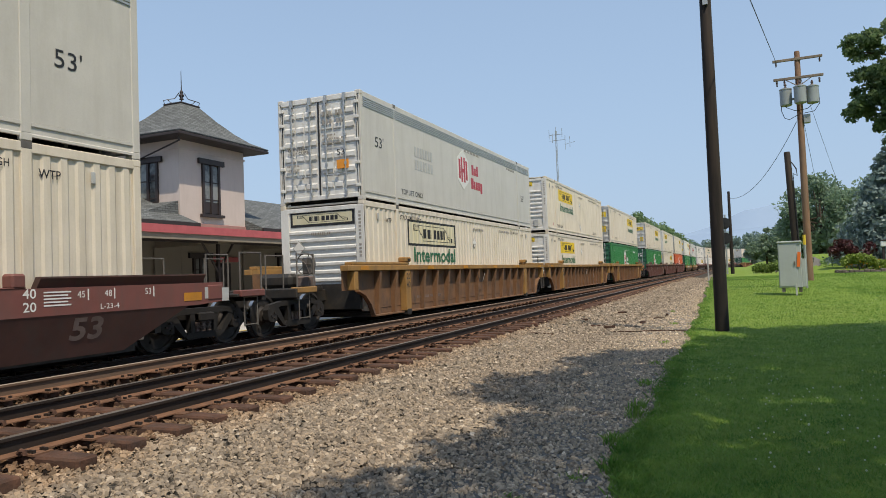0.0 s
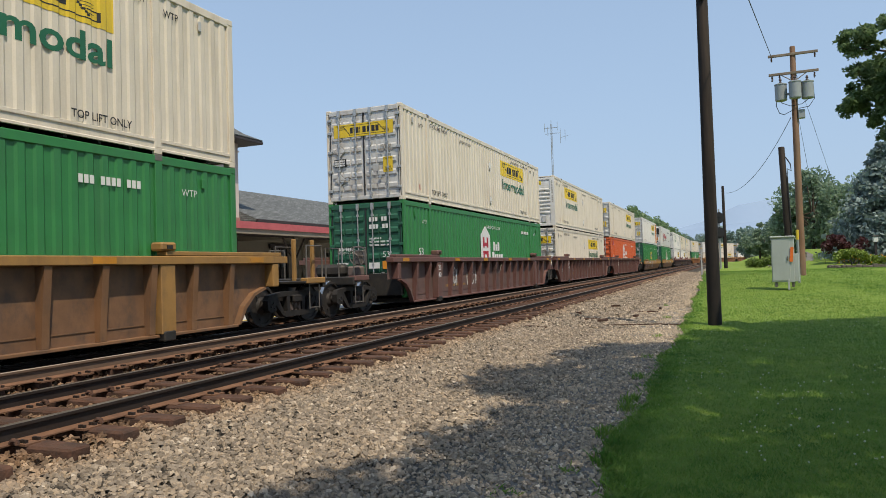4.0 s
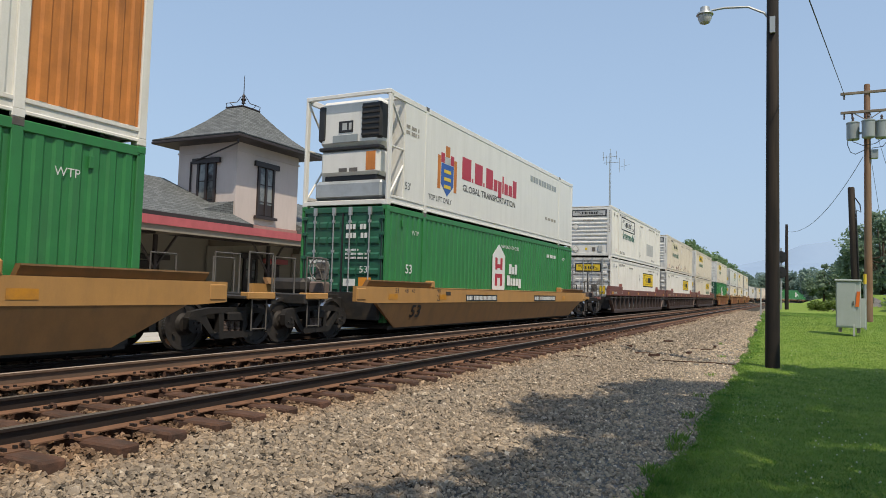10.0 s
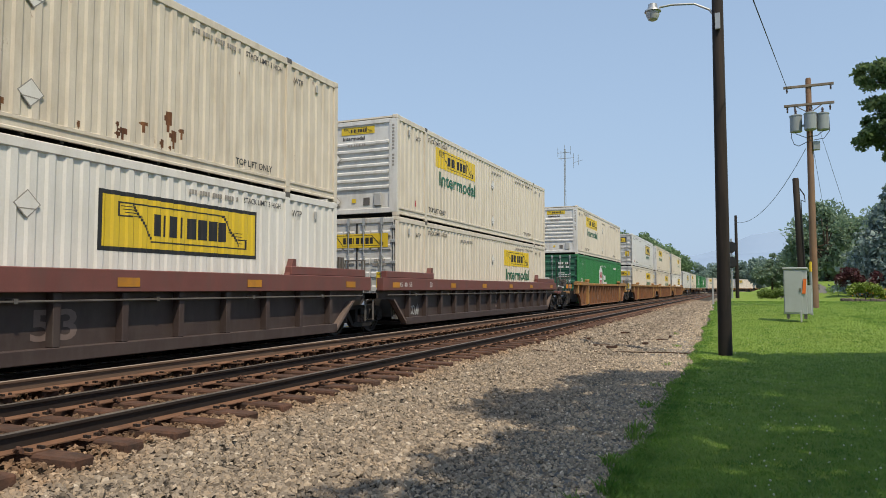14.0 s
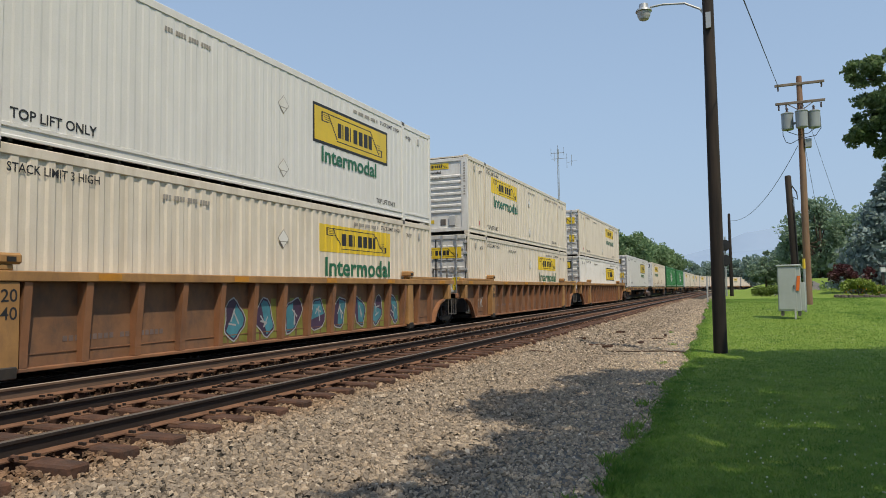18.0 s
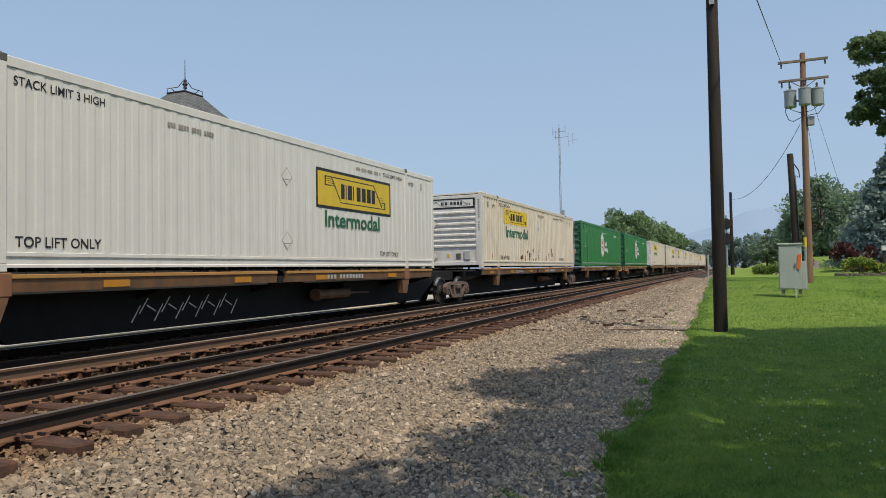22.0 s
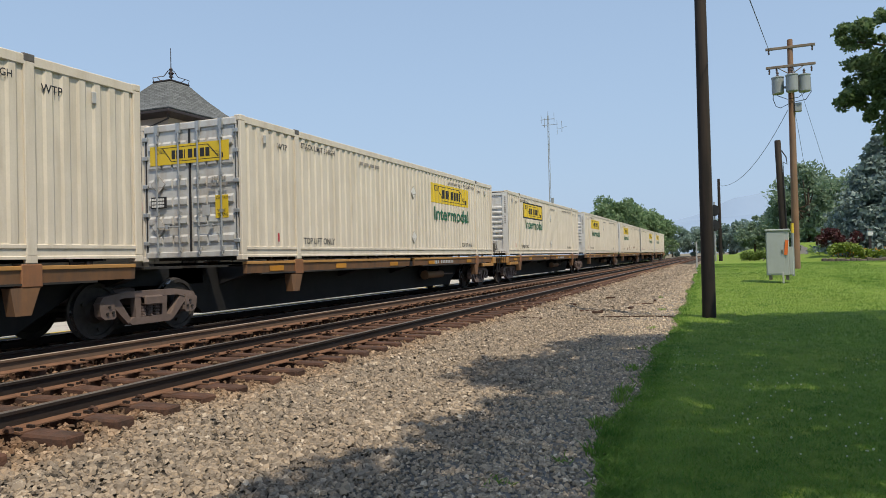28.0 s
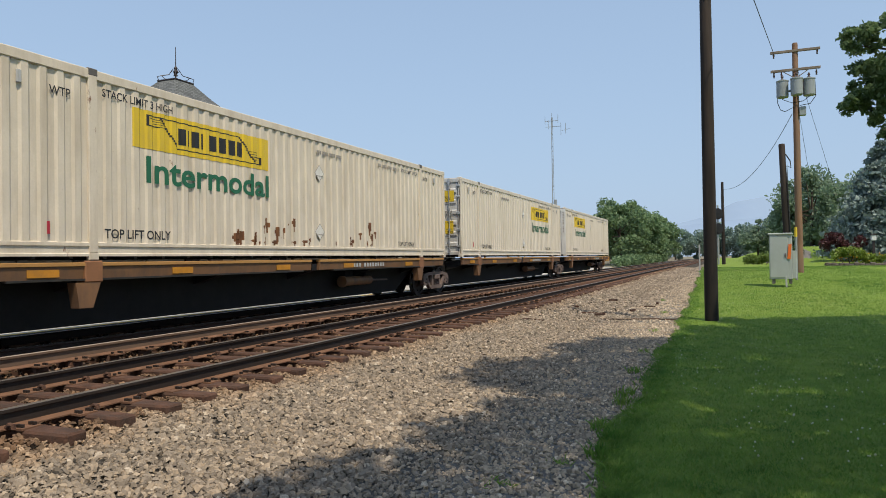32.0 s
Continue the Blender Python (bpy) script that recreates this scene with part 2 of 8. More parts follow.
M["rail_head_dull"] = surface("dull_rail_head", (0.19, 0.16, 0.135), 0.38, 0.55, var=0.2, bump=0.08)
M["tie"] = surface("weathered_oak_tie", (0.085, 0.042, 0.027), 0.95, var=0.45, scale=5.0, fine=25, dirt=(0.035, 0.028, 0.024), dirt_amt=0.8, streak=0.6, bump=0.6, dist=0.02)
M["stone_wall"] = surface("concrete_platform", (0.44, 0.42, 0.38), 0.85, var=0.1, dirt=(0.28, 0.25, 0.2), dirt_amt=0.4, bump=0.2)
# Dirty edge stone, with the train's shade put into the colour.
M["shaded_edge"] = surface("shaded_edge_stone", (0.06, 0.056, 0.052), 0.97, var=0.15, spec=0.05, scale=0.8, fine=50, dirt=(0.11, 0.1, 0.085), dirt_amt=0.4, bump=0.3, own=False)
M["yellow_line"] = surface("platform_line_paint", (0.62, 0.45, 0.07), 0.6, var=0.12, dirt=(0.3, 0.25, 0.15), dirt_amt=0.4, bump=0.1)
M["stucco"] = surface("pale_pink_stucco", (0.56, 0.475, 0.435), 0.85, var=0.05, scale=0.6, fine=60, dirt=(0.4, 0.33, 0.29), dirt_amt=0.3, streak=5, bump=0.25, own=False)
# Beige wall; shade under the canopy is partly put into its colour.
M["stucco_low"] = surface("shaded_beige_stucco", (0.27, 0.245, 0.205), 0.85, var=0.06, scale=0.6, fine=60, dirt=(0.26, 0.22, 0.18), dirt_amt=0.35, streak=4, bump=0.25, own=False)
M["trim_dark"] = surface("dark_brown_trim", (0.035, 0.026, 0.025), 0.5, var=0.15, bump=0.06)
M["base_pink"] = surface("dusty_red_base_paint", (0.36, 0.2, 0.175), 0.8, var=0.1, dirt=(0.22, 0.13, 0.11), dirt_amt=0.4, streak=4, bump=0.15)
M["fascia"] = surface("faded_red_fascia", (0.47, 0.115, 0.125), 0.55, var=0.1, dirt=(0.25, 0.06, 0.06), dirt_amt=0.3, streak=2, bump=0.08)
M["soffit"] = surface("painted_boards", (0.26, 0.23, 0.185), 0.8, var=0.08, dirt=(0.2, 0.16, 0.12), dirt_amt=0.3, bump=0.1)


def shingle_material():
    """Weathered slate-grey shingles in staggered courses, each with its own tone."""
    m = surface("grey_roof_shingle", (0.13, 0.137, 0.136), 0.85, var=0.2, scale=1.2, fine=18, dirt=(0.085, 0.095, 0.088), dirt_amt=0.5, streak=3, bump=0.3, dist=0.02, own=False)
    n, l = m.node_tree.nodes, m.node_tree.links
    b = n["Principled BSDF"]
    base = b.inputs["Base Color"].links[0].from_socket
    tc, sep, cx, add = n.new("ShaderNodeTexCoord"), n.new("ShaderNodeSeparateXYZ"), n.new("ShaderNodeCombineXYZ"), n.new("ShaderNodeMath")
    l.new(tc.outputs["Object"], sep.inputs[0])
    l.new(sep.outputs[0], add.inputs[0])
    l.new(sep.outputs[1], add.inputs[1])
    l.new(add.outputs[0], cx.inputs[0])
    l.new(sep.outputs[2], cx.inputs[1])
    br = n.new("ShaderNodeTexBrick")
    for key, v in (("Scale", 1.0), ("Mortar Size", 0.012), ("Brick Width", 0.32), ("Row Height", 0.11)):
        br.inputs[key].default_value = v
    br.inputs["Color1"].default_value, br.inputs["Color2"].default_value, br.inputs["Mortar"].default_value = (0.72, 0.72, 0.72, 1), (1.2, 1.2, 1.2, 1), (0.4, 0.4, 0.4, 1)
    l.new(cx.outputs[0], br.inputs["Vector"])
    l.new(mix(n, l, 1.0, base, br.outputs["Color"], "MULTIPLY"), b.inputs["Base Color"])
    return m


M["shingle"] = shingle_material()
M["chimney_brick"] = surface("chimney_brick", (0.28, 0.1, 0.065), 0.85, var=0.25, scale=5, bump=0.3)
M["creosote"] = surface("creosoted_pole", (0.014, 0.0105, 0.009), 0.85, var=0.4, scale=2.0, fine=30, dirt=(0.06, 0.042, 0.032), dirt_amt=0.9, streak=12, bump=0.5)
M["pole_new"] = surface("brown_pole_timber", (0.19, 0.1, 0.056), 0.85, var=0.22, scale=1.2, fine=30, dirt=(0.24, 0.19, 0.145), dirt_amt=0.6, streak=14, bump=0.4)
M["pole_grey"] = surface("silvered_pole_timber", (0.2, 0.16, 0.125), 0.85, var=0.2, dirt=(0.1, 0.08, 0.06), dirt_amt=0.6, streak=12, bump=0.4)
M["tank"] = surface("transformer_grey", (0.27, 0.30, 0.31), 0.45, var=0.08, dirt=(0.16, 0.15, 0.14), dirt_amt=0.4, streak=4, bump=0.05)
M["box_grey"] = surface("cabinet_grey_paint", (0.38, 0.41, 0.40), 0.42, var=0.06, dirt=(0.28, 0.28, 0.25), dirt_amt=0.3, streak=5, bump=0.04)
M["orange_tag"] = surface("orange_tag", (0.75, 0.16, 0.03), 0.5, var=0.1, bump=0.02)
M["signal_black"] = surface("signal_black_paint", (0.02, 0.02, 0.022), 0.55, var=0.2, bump=0.05)
M["porcelain"] = surface("brown_porcelain", (0.075, 0.05, 0.045), 0.25, var=0.15, bump=0.02)
M["bark"] = surface("bark", (0.085, 0.065, 0.05), 0.9, var=0.3, scale=4, fine=20, bump=0.8, dist=0.03)
M["border_stone"] = surface("garden_border_stone", (0.12, 0.1, 0.085), 0.85, var=0.25, scale=4, bump=0.4)


def glass():
    m, n, l, b = nodes_of("window_glass")
    b.inputs["Base Color"].default_value = (0.05, 0.06, 0.065, 1)
    b.inputs["Roughness"].default_value = 0.06
    v = coords(n, l)
    c = mix(n, l, ramp(n, l, noise_tex(n, l, v, 0.9), 0.4, 0.6), (0.03, 0.035, 0.04), (0.22, 0.23, 0.22))
    l.new(c, b.inputs["Base Color"])
    return m


M["glass"] = glass()


def leaf(name, a, b2, trans=0.35):
    m, n, l, b = nodes_of(name)
    g = n.new("ShaderNodeNewGeometry")
    oi = n.new("ShaderNodeObjectInfo")
    c = mix(n, l, g.outputs["Random Per Island"], a, b2)
    c = mix(n, l, mul(n, l, oi.outputs["Random"], 0.35), c, tuple(x * 0.6 for x in a))
    l.new(c, b.inputs["Base Color"])
    b.inputs["Roughness"].default_value = 0.55
    t = n.new("ShaderNodeBsdfTranslucent")
    l.new(c, t.inputs["Color"])
    s = n.new("ShaderNodeMixShader")
    s.inputs[0].default_value = trans
    l.new(b.outputs[0], s.inputs[1])
    l.new(t.outputs[0], s.inputs[2])
    l.new(s.outputs[0], n["Material Output"].inputs["Surface"])
    return m


M["leaf"] = leaf("deciduous_leaf", (0.03, 0.075, 0.018), (0.075, 0.15, 0.035))
# Haze of distance is mixed into the light, mid and far leaf colours.
M["leaf_light"] = leaf("haze_paled_leaf", (0.14, 0.225, 0.105), (0.22, 0.33, 0.155), 0.45)
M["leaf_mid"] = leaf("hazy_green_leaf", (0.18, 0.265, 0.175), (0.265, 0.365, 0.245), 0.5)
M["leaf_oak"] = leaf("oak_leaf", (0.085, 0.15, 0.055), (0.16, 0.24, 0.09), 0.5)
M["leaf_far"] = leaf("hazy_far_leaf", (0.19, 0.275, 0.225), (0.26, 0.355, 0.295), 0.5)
# Oak leaf again for the low bough, sunlight put into its colour.
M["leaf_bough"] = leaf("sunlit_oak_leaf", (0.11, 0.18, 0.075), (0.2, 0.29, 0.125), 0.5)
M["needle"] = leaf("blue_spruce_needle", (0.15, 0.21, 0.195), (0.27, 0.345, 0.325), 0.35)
M["leaf_hedge"] = leaf("hedge_leaf", (0.1, 0.175, 0.035), (0.21, 0.28, 0.06), 0.4)
M["leaf_purple"] = leaf("purple_leaf", (0.06, 0.018, 0.02), (0.12, 0.035, 0.035))
M["leaf_lime"] = leaf("lime_leaf", (0.14, 0.22, 0.03), (0.26, 0.34, 0.05))


def blade_material():
    """Grass: each blade has its own green, and the sward goes lighter and darker in patches."""
    m = leaf("lawn_blade", (0.14, 0.3, 0.042), (0.36, 0.5, 0.105), 0.55)
    n, l = m.node_tree.nodes, m.node_tree.links
    b, t = n["Principled BSDF"], n["Translucent BSDF"]
    base = b.inputs["Base Color"].links[0].from_socket
    v = coords(n, l, own=False)
    c = mix(n, l, ramp(n, l, noise_tex(n, l, v, 1.3, 6.0, 0.7), 0.36, 0.66), base, (0.075, 0.19, 0.03))
    c = mix(n, l, mul(n, l, ramp(n, l, noise_tex(n, l, v, 5.0, 4.0, 0.7), 0.5, 0.7), 0.6), c, (0.36, 0.45, 0.11))
    l.new(c, b.inputs["Base Color"])
    l.new(c, t.inputs["Color"])
    return m


M["blade"] = blade_material()
M["clover"] = surface("clover_flower", (0.5, 0.52, 0.36), 0.8, bump=0.0)


def gravel_material(name, a, b2, c3, scale, own=False, fines=None):
    """Loose stones: each cell has its own tone."""
    m, n, l, b = nodes_of(name)
    v = coords(n, l, own=own)
    vo = n.new("ShaderNodeTexVoronoi")
    vo.inputs["Scale"].default_value = scale
    l.new(v, vo.inputs["Vector"])
    sep = n.new("ShaderNodeSeparateColor")
    l.new(vo.outputs["Color"], sep.inputs[0])
    c = mix(n, l, sep.outputs[0], a, b2)
    c = mix(n, l, ramp(n, l, noise_tex(n, l, v, 0.35, 5.0), 0.42, 0.62), c, c3)
    # Gaps between cells go darker: crevice shade put into the colour.
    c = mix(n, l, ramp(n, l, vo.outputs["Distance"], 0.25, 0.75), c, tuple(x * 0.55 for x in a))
    if fines:
        sep_x, wob = n.new("ShaderNodeSeparateXYZ"), n.new("ShaderNodeMath")
        l.new(v, sep_x.inputs[0])
        wob.operation = "MULTIPLY_ADD"
        l.new(noise_tex(n, l, v, 0.9, 5.0), wob.inputs[0])
        wob.inputs[1].default_value = 1.6
        l.new(sep_x.outputs[0], wob.inputs[2])
        c = mix(n, l, mul(n, l, ramp(n, l, wob.outputs[0], -2.3, -0.9), 0.85), c, fines)
    l.new(c, b.inputs["Base Color"])
    b.inputs["Roughness"].default_value = 0.95
    b.inputs["Specular IOR Level"].default_value = 0.12
    bp = n.new("ShaderNodeBump")
    bp.inputs["Strength"].default_value, bp.inputs["Distance"].default_value, bp.invert = 1.0, 0.03, True
    l.new(vo.outputs["Distance"], bp.inputs["Height"])
    l.new(bp.outputs[0], b.inputs["Normal"])
    return m


# Bed kept dark, so crevice shade between the stones is in its colour.
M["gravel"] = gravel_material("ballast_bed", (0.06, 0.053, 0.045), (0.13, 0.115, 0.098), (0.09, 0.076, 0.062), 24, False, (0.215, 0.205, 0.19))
M["ballast_track"] = gravel_material("ballast_between_rails", (0.095, 0.066, 0.05), (0.2, 0.145, 0.11), (0.12, 0.065, 0.043), 20)


def stone_material(name, tint, zoned=False):
    """Crushed stone, each piece with its own tone; where zoned, iron-stained beside the ties and cleaner and greyer by the lawn."""
    m, n, l, b = nodes_of(name)
    g = n.new("ShaderNodeNewGeometry")
    cr = n.new("ShaderNodeValToRGB")
    l.new(g.outputs["Random Per Island"], cr.inputs[0])
    el = cr.color_ramp.elements
    el[0].color, el[1].color = (0.13, 0.113, 0.094, 1), (0.46, 0.415, 0.35, 1)
    for p, col in ((0.25, (0.185, 0.163, 0.136, 1)), (0.6, (0.25, 0.218, 0.178, 1)), (0.85, (0.3, 0.25, 0.19, 1)), (0.94, (0.34, 0.29, 0.23, 1))):
        e = el.new(p)
        e.color = col
    v = coords(n, l, own=False)
    c = mix(n, l, mul(n, l, ramp(n, l, noise_tex(n, l, v, 60.0), 0.4, 0.65), 0.35), cr.outputs[0], (0.16, 0.14, 0.12))
    c = mix(n, l, 1.0, c, tint, "MULTIPLY")
    if zoned:
        sep = n.new("ShaderNodeSeparateXYZ")
        l.new(v, sep.inputs[0])
        wob = n.new("ShaderNodeMath")
        wob.operation = "MULTIPLY_ADD"
        l.new(noise_tex(n, l, v, 0.9, 4.0), wob.inputs[0])
        wob.inputs[1].default_value = 1.6
        l.new(sep.outputs[0], wob.inputs[2])
        stained = mix(n, l, 1.0, c, (0.92, 0.7, 0.52), "MULTIPLY")
        c = mix(n, l, ramp(n, l, wob.outputs[0], -4.0, -5.2), c, stained)
        clean = mix(n, l, 1.0, c, (1.55, 1.56, 1.54), "MULTIPLY")
        c = mix(n, l, ramp(n, l, wob.outputs[0], -2.4, -1.0), c, clean)
    l.new(c, b.inputs["Base Color"])
    b.inputs["Roughness"].default_value = 0.92
    b.inputs["Specular IOR Level"].default_value = 0.15
    return m


M["stone"] = stone_material("crushed_stone", (1.18, 1.11, 1.04), True)
M["stone_rusty"] = stone_material("rust_stained_stone", (0.72, 0.52, 0.4))


def lawn_material():
    m, n, l, b = nodes_of("mown_lawn")
    v = coords(n, l, own=False)
    c = mix(n, l, ramp(n, l, noise_tex(n, l, v, 0.45, 5.0), 0.35, 0.65), (0.17, 0.265, 0.036), (0.25, 0.335, 0.056))
    c = mix(n, l, mul(n, l, ramp(n, l, noise_tex(n, l, v, 30.0, 4.0), 0.35, 0.65), 0.6), c, (0.11, 0.185, 0.028))
    c = mix(n, l, mul(n, l, ramp(n, l, noise_tex(n, l, v, 0.12, 3.0), 0.5, 0.7), 0.5), c, (0.22, 0.25, 0.05))
    c = mix(n, l, mul(n, l, ramp(n, l, noise_tex(n, l, v, 3.2, 6.0, 0.7), 0.42, 0.68), 0.55), c, (0.1, 0.165, 0.025))
    c = mix(n, l, mul(n, l, ramp(n, l, noise_tex(n, l, coords(n, l, (1.0, 0.35, 1.0), False), 9.0, 5.0, 0.7), 0.5, 0.7), 0.45), c, (0.22, 0.27, 0.055))
    l.new(c, b.inputs["Base Color"])
    b.inputs["Roughness"].default_value = 0.85
    b.inputs["Specular IOR Level"].default_value = 0.2
    bp = n.new("ShaderNodeBump")
    bp.inputs["Strength"].default_value, bp.inputs["Distance"].default_value = 0.8, 0.04
    l.new(noise_tex(n, l, v, 45.0, 4.0), bp.inputs["Height"])
    l.new(bp.outputs[0], b.inputs["Normal"])
    return m


M["lawn"] = lawn_material()
M["earth"] = surface("trackside_earth", (0.20, 0.165, 0.115), 0.9, var=0.2, scale=0.3, fine=6, dirt=(0.1, 0.14, 0.04), dirt_amt=0.6, streak=1, bump=0.4, own=False)


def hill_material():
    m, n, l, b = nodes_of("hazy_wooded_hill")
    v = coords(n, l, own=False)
    # Blue-grey of distance haze, put into the hills' own colour.
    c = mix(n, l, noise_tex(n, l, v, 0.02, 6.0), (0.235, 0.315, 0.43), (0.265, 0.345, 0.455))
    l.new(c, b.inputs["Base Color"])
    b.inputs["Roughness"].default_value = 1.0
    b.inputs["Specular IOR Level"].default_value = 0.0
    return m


M["hill"] = hill_material()


# ---- mesh helpers ----
def box(bm, x0, x1, y0, y1, z0, z1, cut=0.0):
    """A box; cut bevels its edges."""
    if cut:
        vs = []
        for x, sx in ((x0, 1), (x1, -1)):
            for y, sy in ((y0, 1), (y1, -1)):
                for z, sz in ((z0, 1), (z1, -1)):
                    vs += [bm.verts.new((x, y + sy * cut, z + sz * cut)), bm.verts.new((x + sx * cut, y, z + sz * cut)), bm.verts.new((x + sx * cut, y + sy * cut, z))]
        bmesh.ops.convex_hull(bm, input=vs)
        return
    v = [bm.verts.new((x, y, z)) for z in (z0, z1) for y in (y0, y1) for x in (x0, x1)]
    for f in ((0, 2, 3, 1), (4, 5, 7, 6), (0, 1, 5, 4), (2, 6, 7, 3), (0, 4, 6, 2), (1, 3, 7, 5)):
        bm.faces.new([v[i] for i in f])


def prism(bm, pts, a, b, axis="x"):
    """A polygon drawn out between a and b along an axis. pts: (y, z) for x, (x, z) for y, (x, y) for z."""
    def at(p, q):
        return {"x": (q, p[0], p[1]), "y": (p[0], q, p[1]), "z": (p[0], p[1], q)}[axis]
    lo, hi = [bm.verts.new(at(p, a)) for p in pts], [bm.verts.new(at(p, b)) for p in pts]
    n = len(pts)
    bm.faces.new(lo[::-1])
    bm.faces.new(hi)
    for i in range(n):
        bm.faces.new((lo[i], lo[(i + 1) % n], hi[(i + 1) % n], hi[i]))


def rod(bm, p, q, r, n=8, r2=None):
    """A round bar from p to q."""
    p, q = Vector(p), Vector(q)
    m = Matrix.Translation((p + q) / 2) @ (q - p).to_track_quat("Z", "Y").to_matrix().to_4x4()
    bmesh.ops.create_cone(bm, cap_ends=True, segments=n, radius1=r, radius2=r if r2 is None else r2, depth=(q - p).length, matrix=m)


def bent(bm, pts, r, n=6):
    """One round bar that bends at each of pts."""
    pts = [Vector(p) for p in pts]
    closed = len(pts) > 3 and (pts[0] - pts[-1]).length < 1e-6
    if closed:
        pts = pts[:-1]
    m = len(pts)
    rings = []
    side = None
    for i, p in enumerate(pts):
        before = pts[i - 1] if i or closed else p
        after = pts[(i + 1) % m] if i < m - 1 or closed else p
        d = ((p - before).normalized() + (after - p).normalized()).normalized()
        side = d.orthogonal().normalized() if side is None else (side - d * side.dot(d)).normalized()
        up = d.cross(side)
        rings.append([bm.verts.new(p + (side * math.cos(math.tau * k / n) + up * math.sin(math.tau * k / n)) * r) for k in range(n)])
    for i in range(m if closed else m - 1):
        q, w = rings[i], rings[(i + 1) % m]
        for k in range(n):
            bm.faces.new((q[k], q[(k + 1) % n], w[(k + 1) % n], w[k]))
    if not closed:
        bm.faces.new(rings[0][::-1])
        bm.faces.new(rings[-1])


def lathe(bm, prof, n=20, m=Matrix()):
    """A profile of (radius, height) turned round z, then moved by m."""
    rings = []
    for r, h in prof:
        rings.append([bm.verts.new(m @ Vector((r * math.cos(2 * math.pi * i / n), r * math.sin(2 * math.pi * i / n), h))) for i in range(n)])
    for a, b in zip(rings, rings[1:]):
        for i in range(n):
            bm.faces.new((a[i], a[(i + 1) % n], b[(i + 1) % n], b[i]))
    bm.faces.new(rings[0][::-1])
    bm.faces.new(rings[-1])


def mesh_of(name, bm, material, smooth=False):
    bmesh.ops.recalc_face_normals(bm, faces=bm.faces)
    me = bpy.data.meshes.new(name)
    bm.to_mesh(me)
    bm.free()
    me.materials.append(material)
    if smooth:
        for p in me.polygons:
            p.use_smooth = True
        me.set_sharp_from_angle(angle=radians(35))
    return me


def part(name, bm, material, parent, label="", smooth=False):
    ob = new(name, mesh_of(name, bm, material, smooth))
    ob.parent = parent
    return tagged(ob, label)


def part_mesh(name, me, parent, m=Matrix(), label=""):
    ob = new(name, me)
    ob.parent = parent
    ob.matrix_basis = m
    return tagged(ob, label)


def boxes(name, rows, material, parent, label="", cut=0.0):
    for r in rows:
        bm = bmesh.new()
        box(bm, *r, cut)
        ob = part(name, bm, material, parent, label)
    return ob


def thing(name, label, category, group="", m=Matrix()):
    ob = new(name)
    ob.matrix_basis = m
    return tagged(ob, label, category, group)


def setting(name, bm, material, label="", kind="structure", smooth=False):
    return tagged(new(name, mesh_of(name, bm, material, smooth)), label, kind=kind)


WORDS = {}


def words(text, height, material, parent, m, stretch=1.0, bold=0.0, name="lettering"):
    """Writing as a flat mesh, its baseline's start at m."""
    key = (text, height, material.name, stretch, bold)
    if key not in WORDS:
        cu = bpy.data.curves.new("lettering", "FONT")
        cu.body, cu.size, cu.offset, cu.resolution_u = text, height / 0.73, bold, 3
        ob = new("lettering", cu)
        me = bpy.data.meshes.new_from_object(ob.evaluated_get(bpy.context.evaluated_depsgraph_get()))
        bpy.data.objects.remove(ob)
        me.transform(Matrix.Diagonal((stretch, 1, 1, 1)))
        me.materials.clear()
        me.materials.append(material)
        WORDS[key] = me
    return tagged(part_mesh(name, WORDS[key], parent, m), kind="stuff")


def on_side(x, y, z):
    return pose(x, y, z, 90, 0, 90)


def on_end(x, y, z):
    return pose(x, y, z, 90, 0, 0)


def rail_point(offset, s):
    """The point of a line that runs at x = offset beside the train's track's straight."""
    if s <= CURVE_AT:
        return offset, s, 0.0
    a = (s - CURVE_AT) / CURVE_R
    r = CURVE_R - (offset - XT)
    return XT + CURVE_R - r * math.cos(a), CURVE_AT + r * math.sin(a), a


# ---- ground ----
def step(x, a, b):
    t = min(1.0, max(0.0, (x - a) / (b - a)))
    return t * t * (3 - 2 * t)


def edge_x(y):
    """The lawn's edge beside the stone."""
    return -1.02 - 0.01 * max(0.0, y - 14.0) + 0.3 * step(-y, -6.2, -4.6) + 0.06 * math.sin(y * 0.9) + 0.05 * math.sin(y * 2.3 + 1)


def lawn_z(x, y):
    z = -0.36 + 0.85 * step(y, 15.0, 46.0)
    z += 0.06 * noise.noise((x * 0.3, y * 0.2, 3.0))
    z += 1.35 * step(y, 48, 62) * step(x, 3.0, 6.0)
    return z


def ground_z(x, y):
    """The ground's height: ballast by the rails, a level stone verge, the lawn's gentle rise."""
    bed = -0.25 - 0.05 * step(x, -5.6, -5.0) - 0.125 * step(x, -5.2, -3.9)
    bed = bed + 0.02 * noise.noise((x * 1.1, y * 1.1, 0.5)) + 0.025 * noise.noise((x * 3.1, y * 3.1, 7.5))
    if x > -12.0:
        bed -= 0.045 * (1 - step(x, -5.75, -5.55))
    bed += 0.095 * (1 - step(x, -8.75, -8.2))
    far = step(y, 150, 230)
    if x < -12.0:
        bed = bed - 0.25 * step(-x, 12.2, 13.0)
    k = step(x, edge_x(y) - 0.25, edge_x(y) + 0.45)
    return (bed * (1 - k) + (lawn_z(x, y) - 0.06) * k) * (1 - far) - 0.3 * far


